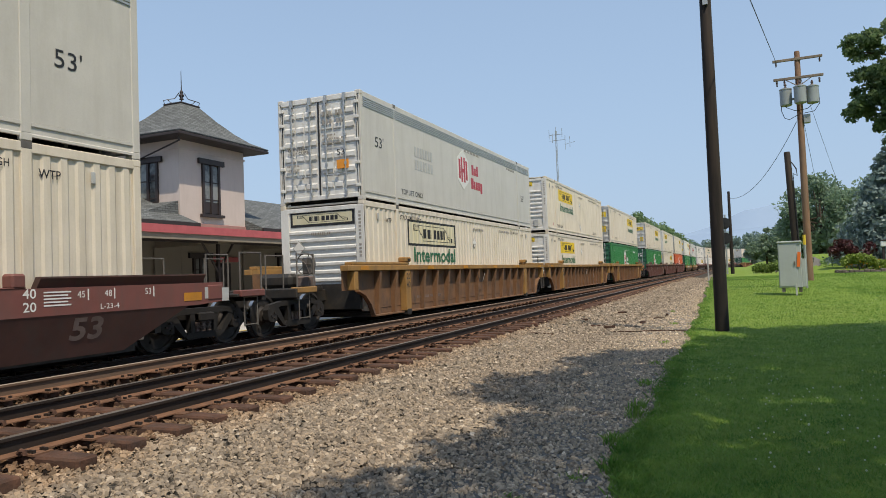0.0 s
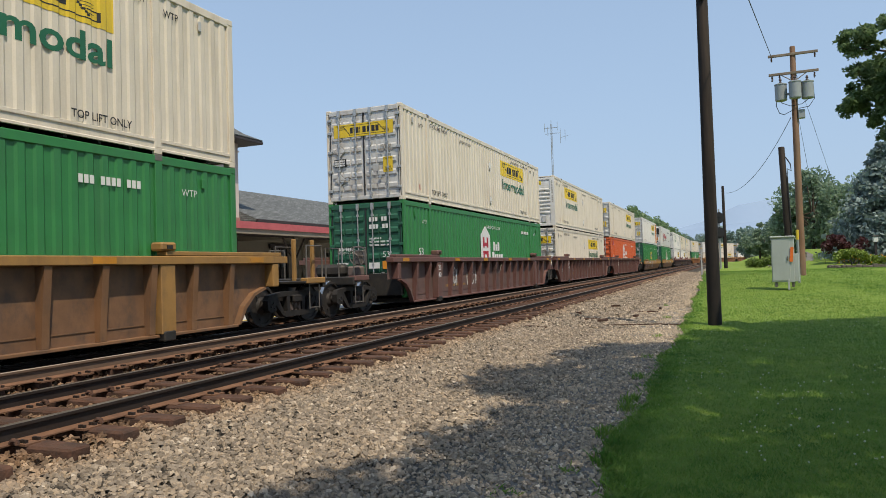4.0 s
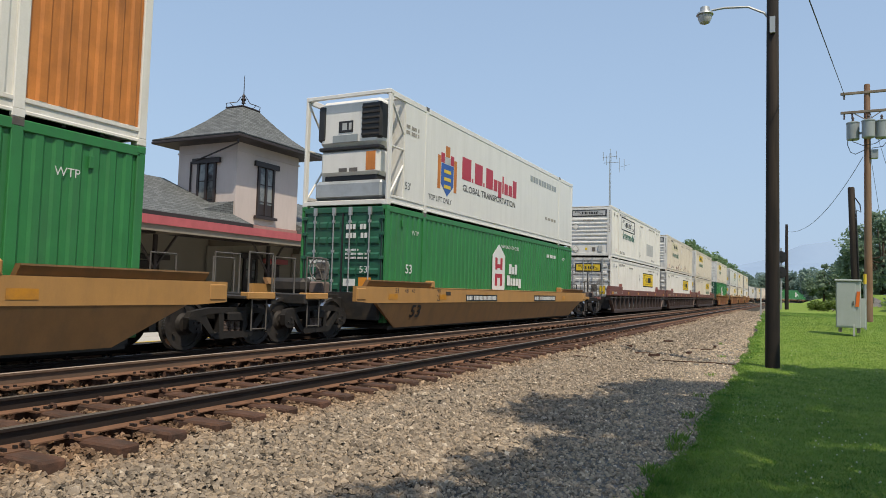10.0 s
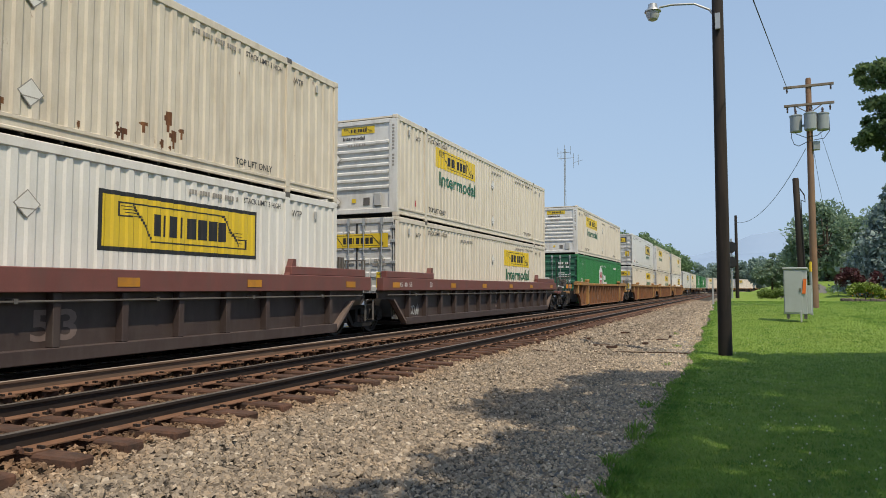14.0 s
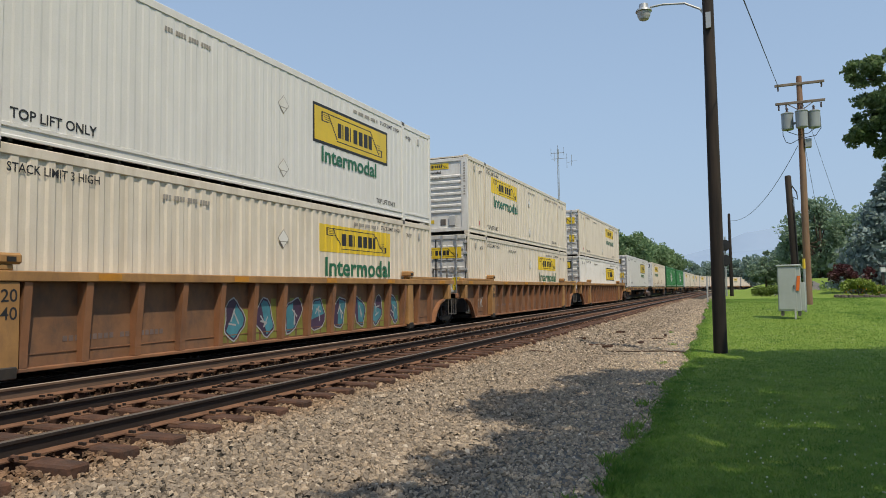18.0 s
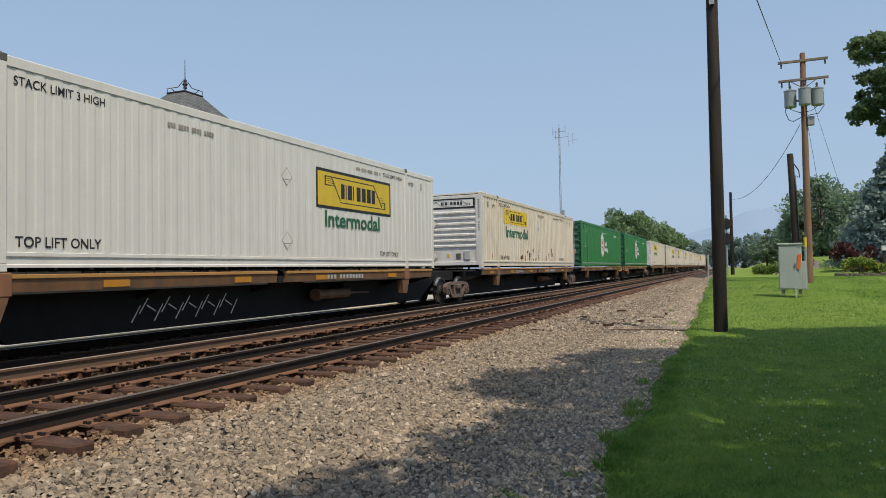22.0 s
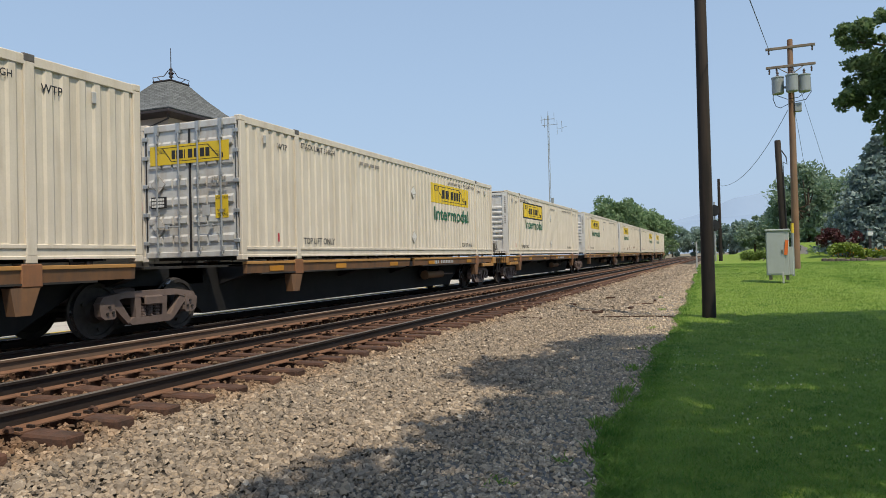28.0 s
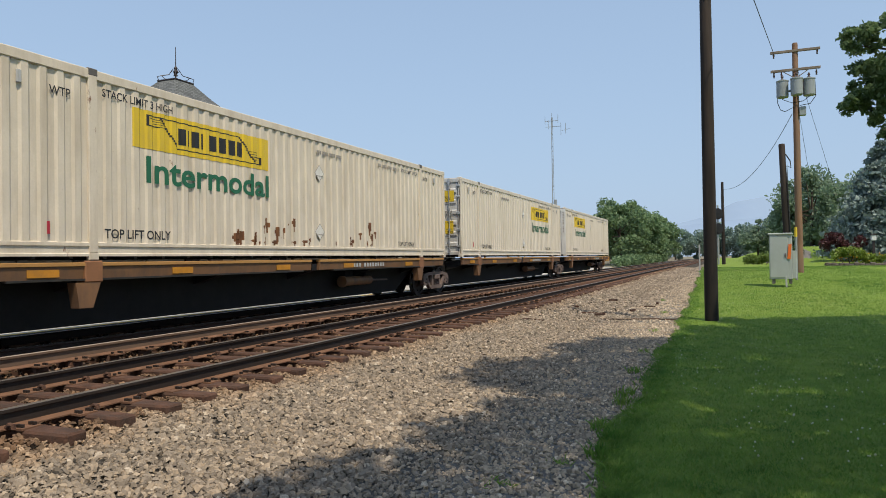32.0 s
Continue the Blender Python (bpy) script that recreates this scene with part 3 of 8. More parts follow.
def sheet(name, xs, ys, zf, material, label):
    me = bpy.data.meshes.new(name)
    verts = [(x, y, zf(x, y)) for y in ys for x in xs]
    w = len(xs)
    faces = [(j * w + i, j * w + i + 1, (j + 1) * w + i + 1, (j + 1) * w + i) for j in range(len(ys) - 1) for i in range(w - 1)]
    me.from_pydata(verts, [], faces)
    me.materials.append(material)
    for p in me.polygons:
        p.use_smooth = True
    return tagged(new(name, me), label, kind="structure")


def spaced(*runs):
    out = []
    for a, b, d in runs:
        n = max(1, round((b - a) / d))
        out += [a + (b - a) * i / n for i in range(n)]
    return out + [runs[-1][1]]


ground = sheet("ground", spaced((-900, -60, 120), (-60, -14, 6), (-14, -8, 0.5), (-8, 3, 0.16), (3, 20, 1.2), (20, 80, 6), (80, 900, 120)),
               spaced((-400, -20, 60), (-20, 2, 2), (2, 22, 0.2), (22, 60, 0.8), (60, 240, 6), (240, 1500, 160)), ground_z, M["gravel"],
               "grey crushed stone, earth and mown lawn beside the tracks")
ground.data.materials.append(M["earth"])
ground.data.materials.append(M["ballast_track"])
for p in ground.data.polygons:
    c = p.center
    if c.y > 75 and c.x > -4.0 or c.x < -16 or c.y > 190:
        p.material_index = 1
    elif -13.2 < c.x < -5.35:
        p.material_index = 2
offs = spaced((0.0, 1.0, 0.1), (1.0, 5.0, 0.4), (5.0, 30.0, 2.5), (30, 260, 40))
lys = spaced((-60, 2, 6), (2, 22, 0.2), (22, 60, 0.8), (60, 180, 8))
me = bpy.data.meshes.new("lawn")
me.from_pydata([(edge_x(y) + o, y, max(lawn_z(edge_x(y) + o, y), ground_z(edge_x(y) + o, y) + 0.012) - 0.05 * step(0.3 - o, 0, 0.3)) for y in lys for o in offs], [],
               [(j * len(offs) + i, j * len(offs) + i + 1, (j + 1) * len(offs) + i + 1, (j + 1) * len(offs) + i) for j in range(len(lys) - 1) for i in range(len(offs) - 1)])
me.materials.append(M["lawn"])
for p in me.polygons:
    p.use_smooth = True
lawn = tagged(new("lawn", me), "mown green lawn with white clover, part in shade", kind="structure")

# ---- tracks ----
RAIL = [(-0.075, -0.175), (0.075, -0.175), (0.075, -0.163), (0.012, -0.14), (0.009, -0.045), (0.036, -0.032), (0.036, -0.004), (0.03, 0.0),
        (-0.03, 0.0), (-0.036, -0.004), (-0.036, -0.032), (-0.009, -0.045), (-0.012, -0.14), (-0.075, -0.163)]
TRACK_S = spaced((-40, CURVE_AT, 12), (CURVE_AT, 330, 6))


def rail_bar(x, parent, head, body):
    """One rail, its foot and web rusted, its head worn bright."""
    bm = bmesh.new()
    rings = []
    for s in TRACK_S:
        cx, cy, a = rail_point(x, s)
        rings.append([bm.verts.new((cx + px * math.cos(a), cy - px * math.sin(a), pz)) for px, pz in RAIL])
    n = len(RAIL)
    for a, b in zip(rings, rings[1:]):
        for i in range(n):
            f = bm.faces.new((a[i], a[(i + 1) % n], b[(i + 1) % n], b[i]))
            f.material_index = 1 if 6 <= i <= 8 else (2 if i in (0, 1, 2, 13, 12) else 0)
    ob = part("rail", bm, body, parent)
    ob.data.materials.append(head)
    ob.data.materials.append(M["rail_rust"])
    return ob


near_track = tagged(new("railway_track"), "empty railway track of rusty rails spiked to worn timber ties", "railway track", "tracks", "structure")
train_track = tagged(new("railway_track"), "railway track in shade beneath the passing train", "railway track", "tracks", "structure")
for x in (XN - 0.76, XN + 0.76):
    rail_bar(x, near_track, M["rail_head_dull"], M["rail"])
rail_bar(XT + 0.76, train_track, M["rail_head"], M["rail"])
rail_bar(XT - 0.76, train_track, M["rail_head"], M["rail"])
rail_bar(XS, train_track, M["rail_head_dusty"], M["rail_dusty"])
train_track.matrix_basis = pose(0, 0, BED)

# ---- platform ----
platform = tagged(new("platform"), "low concrete station platform with a yellow edge line", "platform", "", "structure")
bm = bmesh.new()
prism(bm, [(-14.3, -0.6), (-14.3, -0.09), (-26, -0.02), (-26, -0.6)], -60, 88, "y")
part("platform_slab", bm, M["stone_wall"], platform, "pale concrete surface")
boxes("edge_strip", [(-14.3, -13.1, -60, 88, -0.6, -0.094)], M["stone_wall"], platform, "worn concrete strip")
# Edge and face lie in the train's shadow; that shade is in their colours.
boxes("edge_stone", [(-13.1, -12.6, -60, 88, -0.15, -0.09)], M["shaded_edge"], platform, "dirty platform edge darkened as if in shade", cut=0.02)
boxes("platform_face", [(-13.1, -12.68, -60, 88, -0.6, -0.152)], M["dark"], platform, "platform face under the edge, coloured dark as if in shade")
boxes("edge_line", [(-13.05, -12.95, -60, 88, -0.09, -0.082)], M["yellow_line"], platform, "worn yellow line")


# ---- containers ----
HALF = 1.295
PITCH = 0.2775


def corrugated(bm, y0, y1, z0, z1, x, depth=0.026, pitch=PITCH, phase=0.0):
    """A sheet pressed into upright ribs, seen from +x."""
    marks = [y0]
    k = math.floor((y0 - phase) / pitch) - 1
    shape = ((0.0, 0.0), (0.36, 0.0), (0.5, 1.0), (0.86, 1.0))
    while phase + k * pitch < y1 + pitch:
        marks += [phase + (k + f) * pitch for f, d in shape]
        k += 1
    marks = sorted({round(m, 4) for m in marks if y0 < m < y1} | {y0, y1})

    def deep(y):
        f = ((y - phase) / pitch) % 1.0
        for (a, da), (b, db) in zip(shape, shape[1:] + ((1.0, 0.0),)):
            if a <= f <= b:
                return da + (db - da) * (f - a) / (b - a)
        return 0.0
    lo = [bm.verts.new((x - depth * deep(y), y, z0)) for y in marks]
    hi = [bm.verts.new((x - depth * deep(y), y, z1)) for y in marks]
    for i in range(len(marks) - 1):
        bm.faces.new((lo[i], lo[i + 1], hi[i + 1], hi[i]))


def strip(name, y0, y1, z0, z1, material, root, label="", ribs=True, x=HALF - 0.012, lift=0.003):
    bm = bmesh.new()
    if ribs:
        corrugated(bm, y0, y1, z0, z1, x + lift)
    else:
        box(bm, x, x + lift, y0, y1, z0, z1)
    return part(name, bm, material, root, label)


def sign(root, y0, y1, z0, z1, ground_mat, ribs, frame_on=False, end=False, x=HALF - 0.012, y=-0.03):
    """A carrier's sign: a coloured panel with dark blocks where its name stands and ruled wings beside them."""
    w, h = y1 - y0, z1 - z0
    blocks = [(0.285, 0.33), (0.345, 0.357), (0.375, 0.43), (0.445, 0.457), (0.495, 0.55), (0.57, 0.625), (0.645, 0.7), (0.715, 0.765)]

    def plate(name, a, b, c, d, material, lift):
        if end:
            bm = bmesh.new()
            box(bm, a, b, y - lift, y, c, d)
            return part(name, bm, material, root)
        return strip(name, a, b, c, d, material, root, "", ribs, x, lift)
    if frame_on:
        plate("sign_border", y0 - 0.07, y1 + 0.07, z0 - 0.07, z1 + 0.07, M["black"], 0.003)
    plate("sign_panel", y0, y1, z0, z1, ground_mat, 0.006)
    def many(name, rows, lift):
        bm = bmesh.new()
        for p, q, r, s in rows:
            if end:
                box(bm, p, q, y - lift, y, r, s)
            elif ribs:
                corrugated(bm, p, q, r, s, x + lift)
            else:
                box(bm, x, x + lift, p, q, r, s)
        return tagged(part(name, bm, M["black"], root), kind="stuff")
    many("sign_block", [(y0 + a * w, y0 + b * w, z0 + 0.27 * h, z0 + 0.72 * h) for a, b in blocks], 0.009)
    rules = [(0.08, 0.74, 0.86, 0.89), (0.27, 0.93, 0.13, 0.16), (0.08, 0.095, 0.6, 0.86), (0.08, 0.16, 0.6, 0.63), (0.915, 0.93, 0.16, 0.36), (0.86, 0.93, 0.34, 0.37)]
    for k in range(12):
        rules += [(0.16 + 0.0095 * k, 0.172 + 0.0095 * k, 0.83 - 0.058 * k, 0.89 - 0.058 * k), (0.74 + 0.011 * k, 0.754 + 0.011 * k, 0.83 - 0.058 * k, 0.89 - 0.058 * k)]
    for k in range(4):
        rules += [(0.1 + 0.012 * k, 0.18 + 0.012 * k, 0.8 - 0.06 * k, 0.815 - 0.06 * k), (0.79 + 0.022 * k, 0.9, 0.5 - 0.08 * k, 0.515 - 0.08 * k)]
    rules = [(y0 + a * w, y0 + b * w, z0 + p * h, z0 + q * h) for a, b, p, q in rules]
    many("sign_rule", rules, 0.008)


def diamond(root, y, z, r, end=False, material=None):
    """A square placard holder hung on its corner: a dark rim, a pale plate and a bar across it."""
    ob = None
    for name, k, lift, mat in (("placard_holder", 1.0, 0.0, M["faded"]), ("placard_plate", 0.9, 0.003, material or M["white"]), ("placard_bar", 0.0, 0.006, M["faded"])):
        bm = bmesh.new()
        pts = [(y - r * k, z), (y, z - r * k), (y + r * k, z), (y, z + r * k)] if k else [(y - 0.62 * r, z - 0.28 * r), (y + 0.62 * r, z - 0.28 * r), (y + 0.56 * r, z - 0.36 * r), (y - 0.56 * r, z - 0.36 * r)]
        if end:
            prism(bm, pts, -0.022 - lift, -0.012, "y")
        else:
            prism(bm, pts, HALF - 0.016, HALF - 0.009 + lift * 0.5)
        ob = part(name, bm, mat, ob or root, "" if ob else "worn diamond placard holder")
        ob = ob if name == "placard_holder" else ob.parent
    return ob


def side_wall(root, paint, ribs, start=0.14, fine=False):
    """Both long walls with their rails, corner posts and lifting posts."""
    bm = bmesh.new()
    for a, b in ((start, 1.9), (2.06, 14.09), (14.25, LENGTH - 0.14)):
        if ribs or fine:
            corrugated(bm, a, b, 0.27, 2.745, HALF - 0.012, 0.026 if ribs else 0.007)
        else:
            box(bm, HALF - 0.05, HALF - 0.012, a, b, 0.27, 2.745)
    part("side_wall", bm, paint, root)
    boxes("side_wall", [(-HALF + 0.01, -HALF + 0.05, start, LENGTH - 0.14, 0.2, 2.8)], paint, root)
    for sx in (-1, 1):
        a, b = sorted((sx * HALF, sx * (HALF - 0.07)))
        boxes("top_rail", [(a, b, 0.1, LENGTH - 0.1, 2.74, 2.89)], paint, root, cut=0.012)
        bm = bmesh.new()
        for y0, y1 in ((0.15, 1.9), (2.06, 14.09), (14.25, LENGTH - 0.15)):
            c = 1 if sx > 0 else -1
            prism(bm, [(c * (HALF - 0.06), 0.06), (c * (HALF - 0.002), 0.06), (c * (HALF - 0.002), 0.095), (c * (HALF - 0.02), 0.11), (c * (HALF - 0.02), 0.2),
                       (c * HALF, 0.215), (c * HALF, 0.262), (c * (HALF - 0.03), 0.275), (c * (HALF - 0.06), 0.275)], y0, y1, "y")
        part("bottom_rail", bm, paint, root)
        for y in (0.0, LENGTH - 0.15):
            boxes("corner_post", [(a, b, y, y + 0.15, 0.11, 2.79)], paint, root, cut=0.012)
        for y in (1.9, 14.09):
            boxes("lifting_post", [(a + 0.003 * sx, b + 0.003 * sx, y, y + 0.16, 0.11, 2.8)], paint, root, cut=0.01)
            for z in (0.0, 2.79):
                boxes("corner_casting", [(a + 0.004 * sx, b + 0.004 * sx, y - 0.01, y + 0.17, z, z + 0.118)], M["steel"] if z else paint, root, cut=0.012)
        for y in (-0.004, LENGTH - 0.165):
            for z in (0.0, 2.785):
                boxes("corner_casting", [(min(sx * (HALF + 0.003), sx * (HALF - 0.16)), max(sx * (HALF + 0.003), sx * (HALF - 0.16)), y, y + 0.169, z, z + 0.118)], paint, root, cut=0.014)
    boxes("roof", [(-HALF + 0.02, HALF - 0.02, start - 0.09, LENGTH - 0.05, 2.84, 2.885)], paint, root)
    bm = bmesh.new()
    low = [(LENGTH - 0.1, 0.17), (0.1, 0.17), (0.1, 0.12)]
    for k in range(26):
        y = 0.4 + k * 0.6
        low += [(y, 0.12), (y, 0.02), (y + 0.06, 0.02), (y + 0.06, 0.12)]
    prism(bm, low + [(LENGTH - 0.1, 0.12)], -HALF + 0.06, HALF - 0.06)
    part("floor", bm, M["dark"], root)
    boxes("rear_wall", [(-HALF + 0.05, HALF - 0.05, LENGTH - 0.06, LENGTH - 0.02, 0.1, 2.8)], paint, root)


def lined(root, rows, ink, ribs=True, end=False):
    """Unreadable small print as bars: rows of (along, up, length, height)."""
    bm = bmesh.new()
    for a, z, w, h in rows:
        n = max(2, round(w / (h * 0.8)))
        for k in range(n):
            if n > 4 and k % 5 == 3:
                continue
            p, q = a + w * k / n, a + w * (k + 0.72) / n
            if end:
                box(bm, p, q, -0.046, -0.04, z, z + h)
            else:
                box(bm, HALF - 0.01, HALF - 0.003, p, q, z, z + h)
    return tagged(part("small_print", bm, M["faded"] if ink is M["black"] else ink, root), kind="stuff")


def bulkhead(root, paint, top_sign):
    """A blank front end wall with pressed ribs across it."""
    boxes("end_wall", [(-HALF + 0.12, HALF - 0.12, 0.035, 0.075, 0.14, 2.78)], paint, root)
    boxes("end_frame", [(-HALF + 0.1, HALF - 0.1, -0.002, 0.06, 2.68, 2.8), (-HALF + 0.1, HALF - 0.1, -0.002, 0.06, 0.1, 0.24),
                        (-HALF, -HALF + 0.26, -0.003, 0.06, 0.11, 2.79), (HALF - 0.26, HALF, -0.003, 0.06, 0.11, 2.79)], paint, root, cut=0.01)
    for k in range(7):
        z = 0.78 + k * 0.215
        bm = bmesh.new()
        prism(bm, [(0.04, z), (-0.012, z + 0.03), (-0.012, z + 0.09), (0.04, z + 0.125)], -HALF + 0.27, HALF - 0.27)
        part("end_rib", bm, paint, root)
    if top_sign:
        sign(root, -0.93, 0.93, 2.36, 2.64, top_sign, False, True, end=True, y=0.03)
    else:
        sign(root, -0.55, 0.55, 2.42, 2.64, M["yellow"], False, False, end=True, y=0.03)
        words("Intermodal", 0.11, M["black"], root, on_end(-0.5, 0.026, 2.26), 1.1, 0.004)
    diamond(root, -0.72, 1.72, 0.2, True)
    diamond(root, -0.72, 0.46, 0.2, True)
    boxes("document_box", [(0.55, 0.8, -0.03, 0.03, 0.3, 0.68)], M["label"], root, "grey document holder", cut=0.02)
    boxes("grey_patch", [(0.2, 0.4, 0.02, 0.033, 0.34, 0.56)], M["steel"], root)
    boxes("yellow_patch", [(-0.18, -0.06, 0.02, 0.033, 0.42, 0.54)], M["yellow"], root)
    lined(root, [(-0.3, 2.05, 0.6, 0.07)], M["black"], end=True)
    bm = bmesh.new()
    for k in range(13):
        if k != 4:
            box(bm, HALF - 0.16, HALF - 0.09, -0.008, -0.003, 1.42 + k * 0.095, 1.48 + k * 0.095)
    tagged(part("small_print", bm, M["faded"], root), kind="stuff")


def doors(root, paint, ink, sign_mat=None, wide=True):
    """Double doors with pressed ribs, locking bars, hinges and a header."""
    boxes("door_frame", [(-HALF + 0.1, -HALF + 0.12, -0.004, 0.07, 0.2, 2.72), (HALF - 0.12, HALF - 0.1, -0.004, 0.07, 0.2, 2.72)], paint, root)
    boxes("door_header", [(-HALF + 0.1, HALF - 0.1, -0.012, 0.07, 2.72, 2.86), (-HALF + 0.1, HALF - 0.1, -0.012, 0.07, 0.08, 0.2)], paint, root, cut=0.012)
    boxes("door_gasket", [(-0.018, 0.018, -0.006, 0.05, 0.2, 2.72), (-HALF + 0.12, -HALF + 0.142, -0.002, 0.05, 0.2, 2.72), (HALF - 0.142, HALF - 0.12, -0.002, 0.05, 0.2, 2.72)], M["black"], root)
    for sx in (-1, 1):
        a, b = sorted((sx * 0.02, sx * (HALF - 0.14)))
        bm = bmesh.new()
        box(bm, a, b, 0.02, 0.06, 0.2, 2.72)
        for k in range(6):
            z = 0.36 + k * 0.39
            for p, q in ((a + 0.08, a + 0.4), (a + 0.46, a + 0.68), (a + 0.74, b - 0.06)):
                prism(bm, [(0.022, z), (-0.016, z + 0.045), (-0.016, z + 0.15), (0.022, z + 0.2)], p, q)
        leaf_ob = part("door", bm, paint, root)
        for k, x in enumerate((sx * 0.25, sx * 0.83)):
            bm = bmesh.new()
            rod(bm, (x, -0.045, 0.13), (x, -0.045, 2.83), 0.018, 8)
            for z in (0.25, 1.0, 1.75, 2.5):
                box(bm, x - 0.035, x + 0.035, -0.065, -0.012, z - 0.035, z + 0.035)
            box(bm, x - 0.045, x + 0.045, -0.06, -0.01, 2.66, 2.86)
            part("locking_bar", bm, M["galv"], leaf_ob, smooth=True)
        bm = bmesh.new()
        rod(bm, (sx * 0.25, -0.06, 0.72), (sx * 0.55, -0.06, 0.72), 0.013, 6)
        rod(bm, (sx * 0.83, -0.06, 0.72), (sx * 0.6, -0.06, 0.72), 0.013, 6)
        box(bm, sx * 0.57 - 0.04, sx * 0.57 + 0.04, -0.07, -0.02, 0.68, 0.77)
        part("door_handle", bm, M["galv"], leaf_ob)
        for z in (0.35, 0.95, 1.55, 2.15, 2.55):
            boxes("hinge", [(min(sx * (HALF - 0.05), sx * (HALF - 0.19)), max(sx * (HALF - 0.05), sx * (HALF - 0.19)), -0.03, 0.03, z, z + 0.085)], M["galv"] if paint is M["alu"] else paint, leaf_ob, cut=0.01)
    if sign_mat:
        if wide:
            sign(root, -1.02, 1.02, 2.02, 2.42, sign_mat, False, False, end=True, y=-0.018)
        else:
            sign(root, -0.66, 0.68, 2.16, 2.5, sign_mat, False, True, end=True, y=-0.018)
        diamond(root, -0.82, 1.62, 0.2, True, M["alu"])
        diamond(root, -0.82, 0.72, 0.2, True, M["alu"])
        boxes("notice", [(-1.02, -0.6, -0.022, -0.017, 1.12, 1.36)], M["black"], root, "black notice with three lines of print")
        lined(root, [(-0.98, 1.28, 0.34, 0.05), (-0.98, 1.21, 0.34, 0.05), (-0.98, 1.14, 0.34, 0.05)], M["white_ink"], end=True)
        boxes("notice", [(0.66, 0.98, -0.022, -0.017, 0.86, 1.32)], M["yellow"], root, "yellow caution notice")
        words("CAUTION", 0.055, M["black"], root, on_end(0.68, -0.026, 1.24))
        words("WIDE\nTURNS", 0.06, M["black"], root, on_end(0.71, -0.026, 0.98))
        boxes("grey_patch", [(0.32, 0.52, -0.022, -0.017, 0.92, 1.14)], M["label"], root)
        lined(root, [(0.6, 1.62, 0.36, 0.075), (0.54, 1.5, 0.46, 0.075)], ink, end=True)
    else:
        lined(root, [(0.14, 2.3, 0.62, 0.13), (0.14, 2.08, 0.66, 0.13), (-0.95, 1.44, 0.6, 0.08)], ink, end=True)
        words("WARNING\nHIGH CUBE", 0.085, ink, root, on_end(-0.98, -0.046, 1.46), 1.1)
        words("53'", 0.17, ink, root, on_end(0.56, -0.046, 1.22), 1.15)
        boxes("notice", [(0.56, 0.92, -0.046, -0.04, 0.86, 1.1)], M["orange_label"], root, "orange sticker")
        boxes("notice", [(0.1, 0.46, -0.046, -0.04, 0.88, 1.06)], M["white_ink"], root, "white sticker")
        lined(root, [(0.14, 1.76, 0.4, 0.05), (0.14, 1.66, 0.66, 0.05), (0.14, 1.56, 0.66, 0.05), (-1.0, 1.02, 0.45, 0.06), (-1.0, 0.9, 0.45, 0.06)], ink, end=True)


def side_marks(root, ink, ribs, front):
    words("TOP LIFT ONLY", 0.15, ink, root, on_side(HALF - 0.0085, 2.18, 0.34), 0.95, 0.003)
    words("TOP LIFT ONLY", 0.13, ink, root, on_side(HALF - 0.0085, 12.5, 0.34), 0.9, 0.002)
    words("STACK LIMIT 3 HIGH", 0.13, ink, root, on_side(HALF - 0.0085, 2.15, 2.52), 0.9, 0.002)
    words("WTP", 0.13, ink, root, on_side(HALF - 0.0085, 1.25, 2.38), 0.9, 0.002)
    words("WTP", 0.13, ink, root, on_side(HALF - 0.0085, 14.35, 2.42), 0.9, 0.002)
    lined(root, [(11.3, 2.52, 1.3, 0.08), (8.2 if front else 4.9, 2.46, 1.2, 0.08)], ink)
    words("STACK LIMIT 3 HIGH", 0.11, ink, root, on_side(HALF - 0.0085, 12.75, 2.52), 0.85, 0.001)
    for y, z in ((8.3, 2.0), (8.3, 0.62)):
        diamond(root, y, z, 0.2)
    boxes("red_mark", [(HALF - 0.008, HALF + 0.002, 1.2, 1.24, 0.38, 0.56)], M["red_ink"], root)
    for y in (0.75, 15.2):
        boxes("bracket", [(HALF - 0.02, HALF + 0.015, y, y + 0.07, 2.42, 2.6)], M["label"], root, cut=0.008)


def intermodal(root, y, z, ribs):
    words("Intermodal", 0.45, M["green_ink"], root, on_side(HALF - 0.0085, y, z), 1.24, 0.013, "lettering")


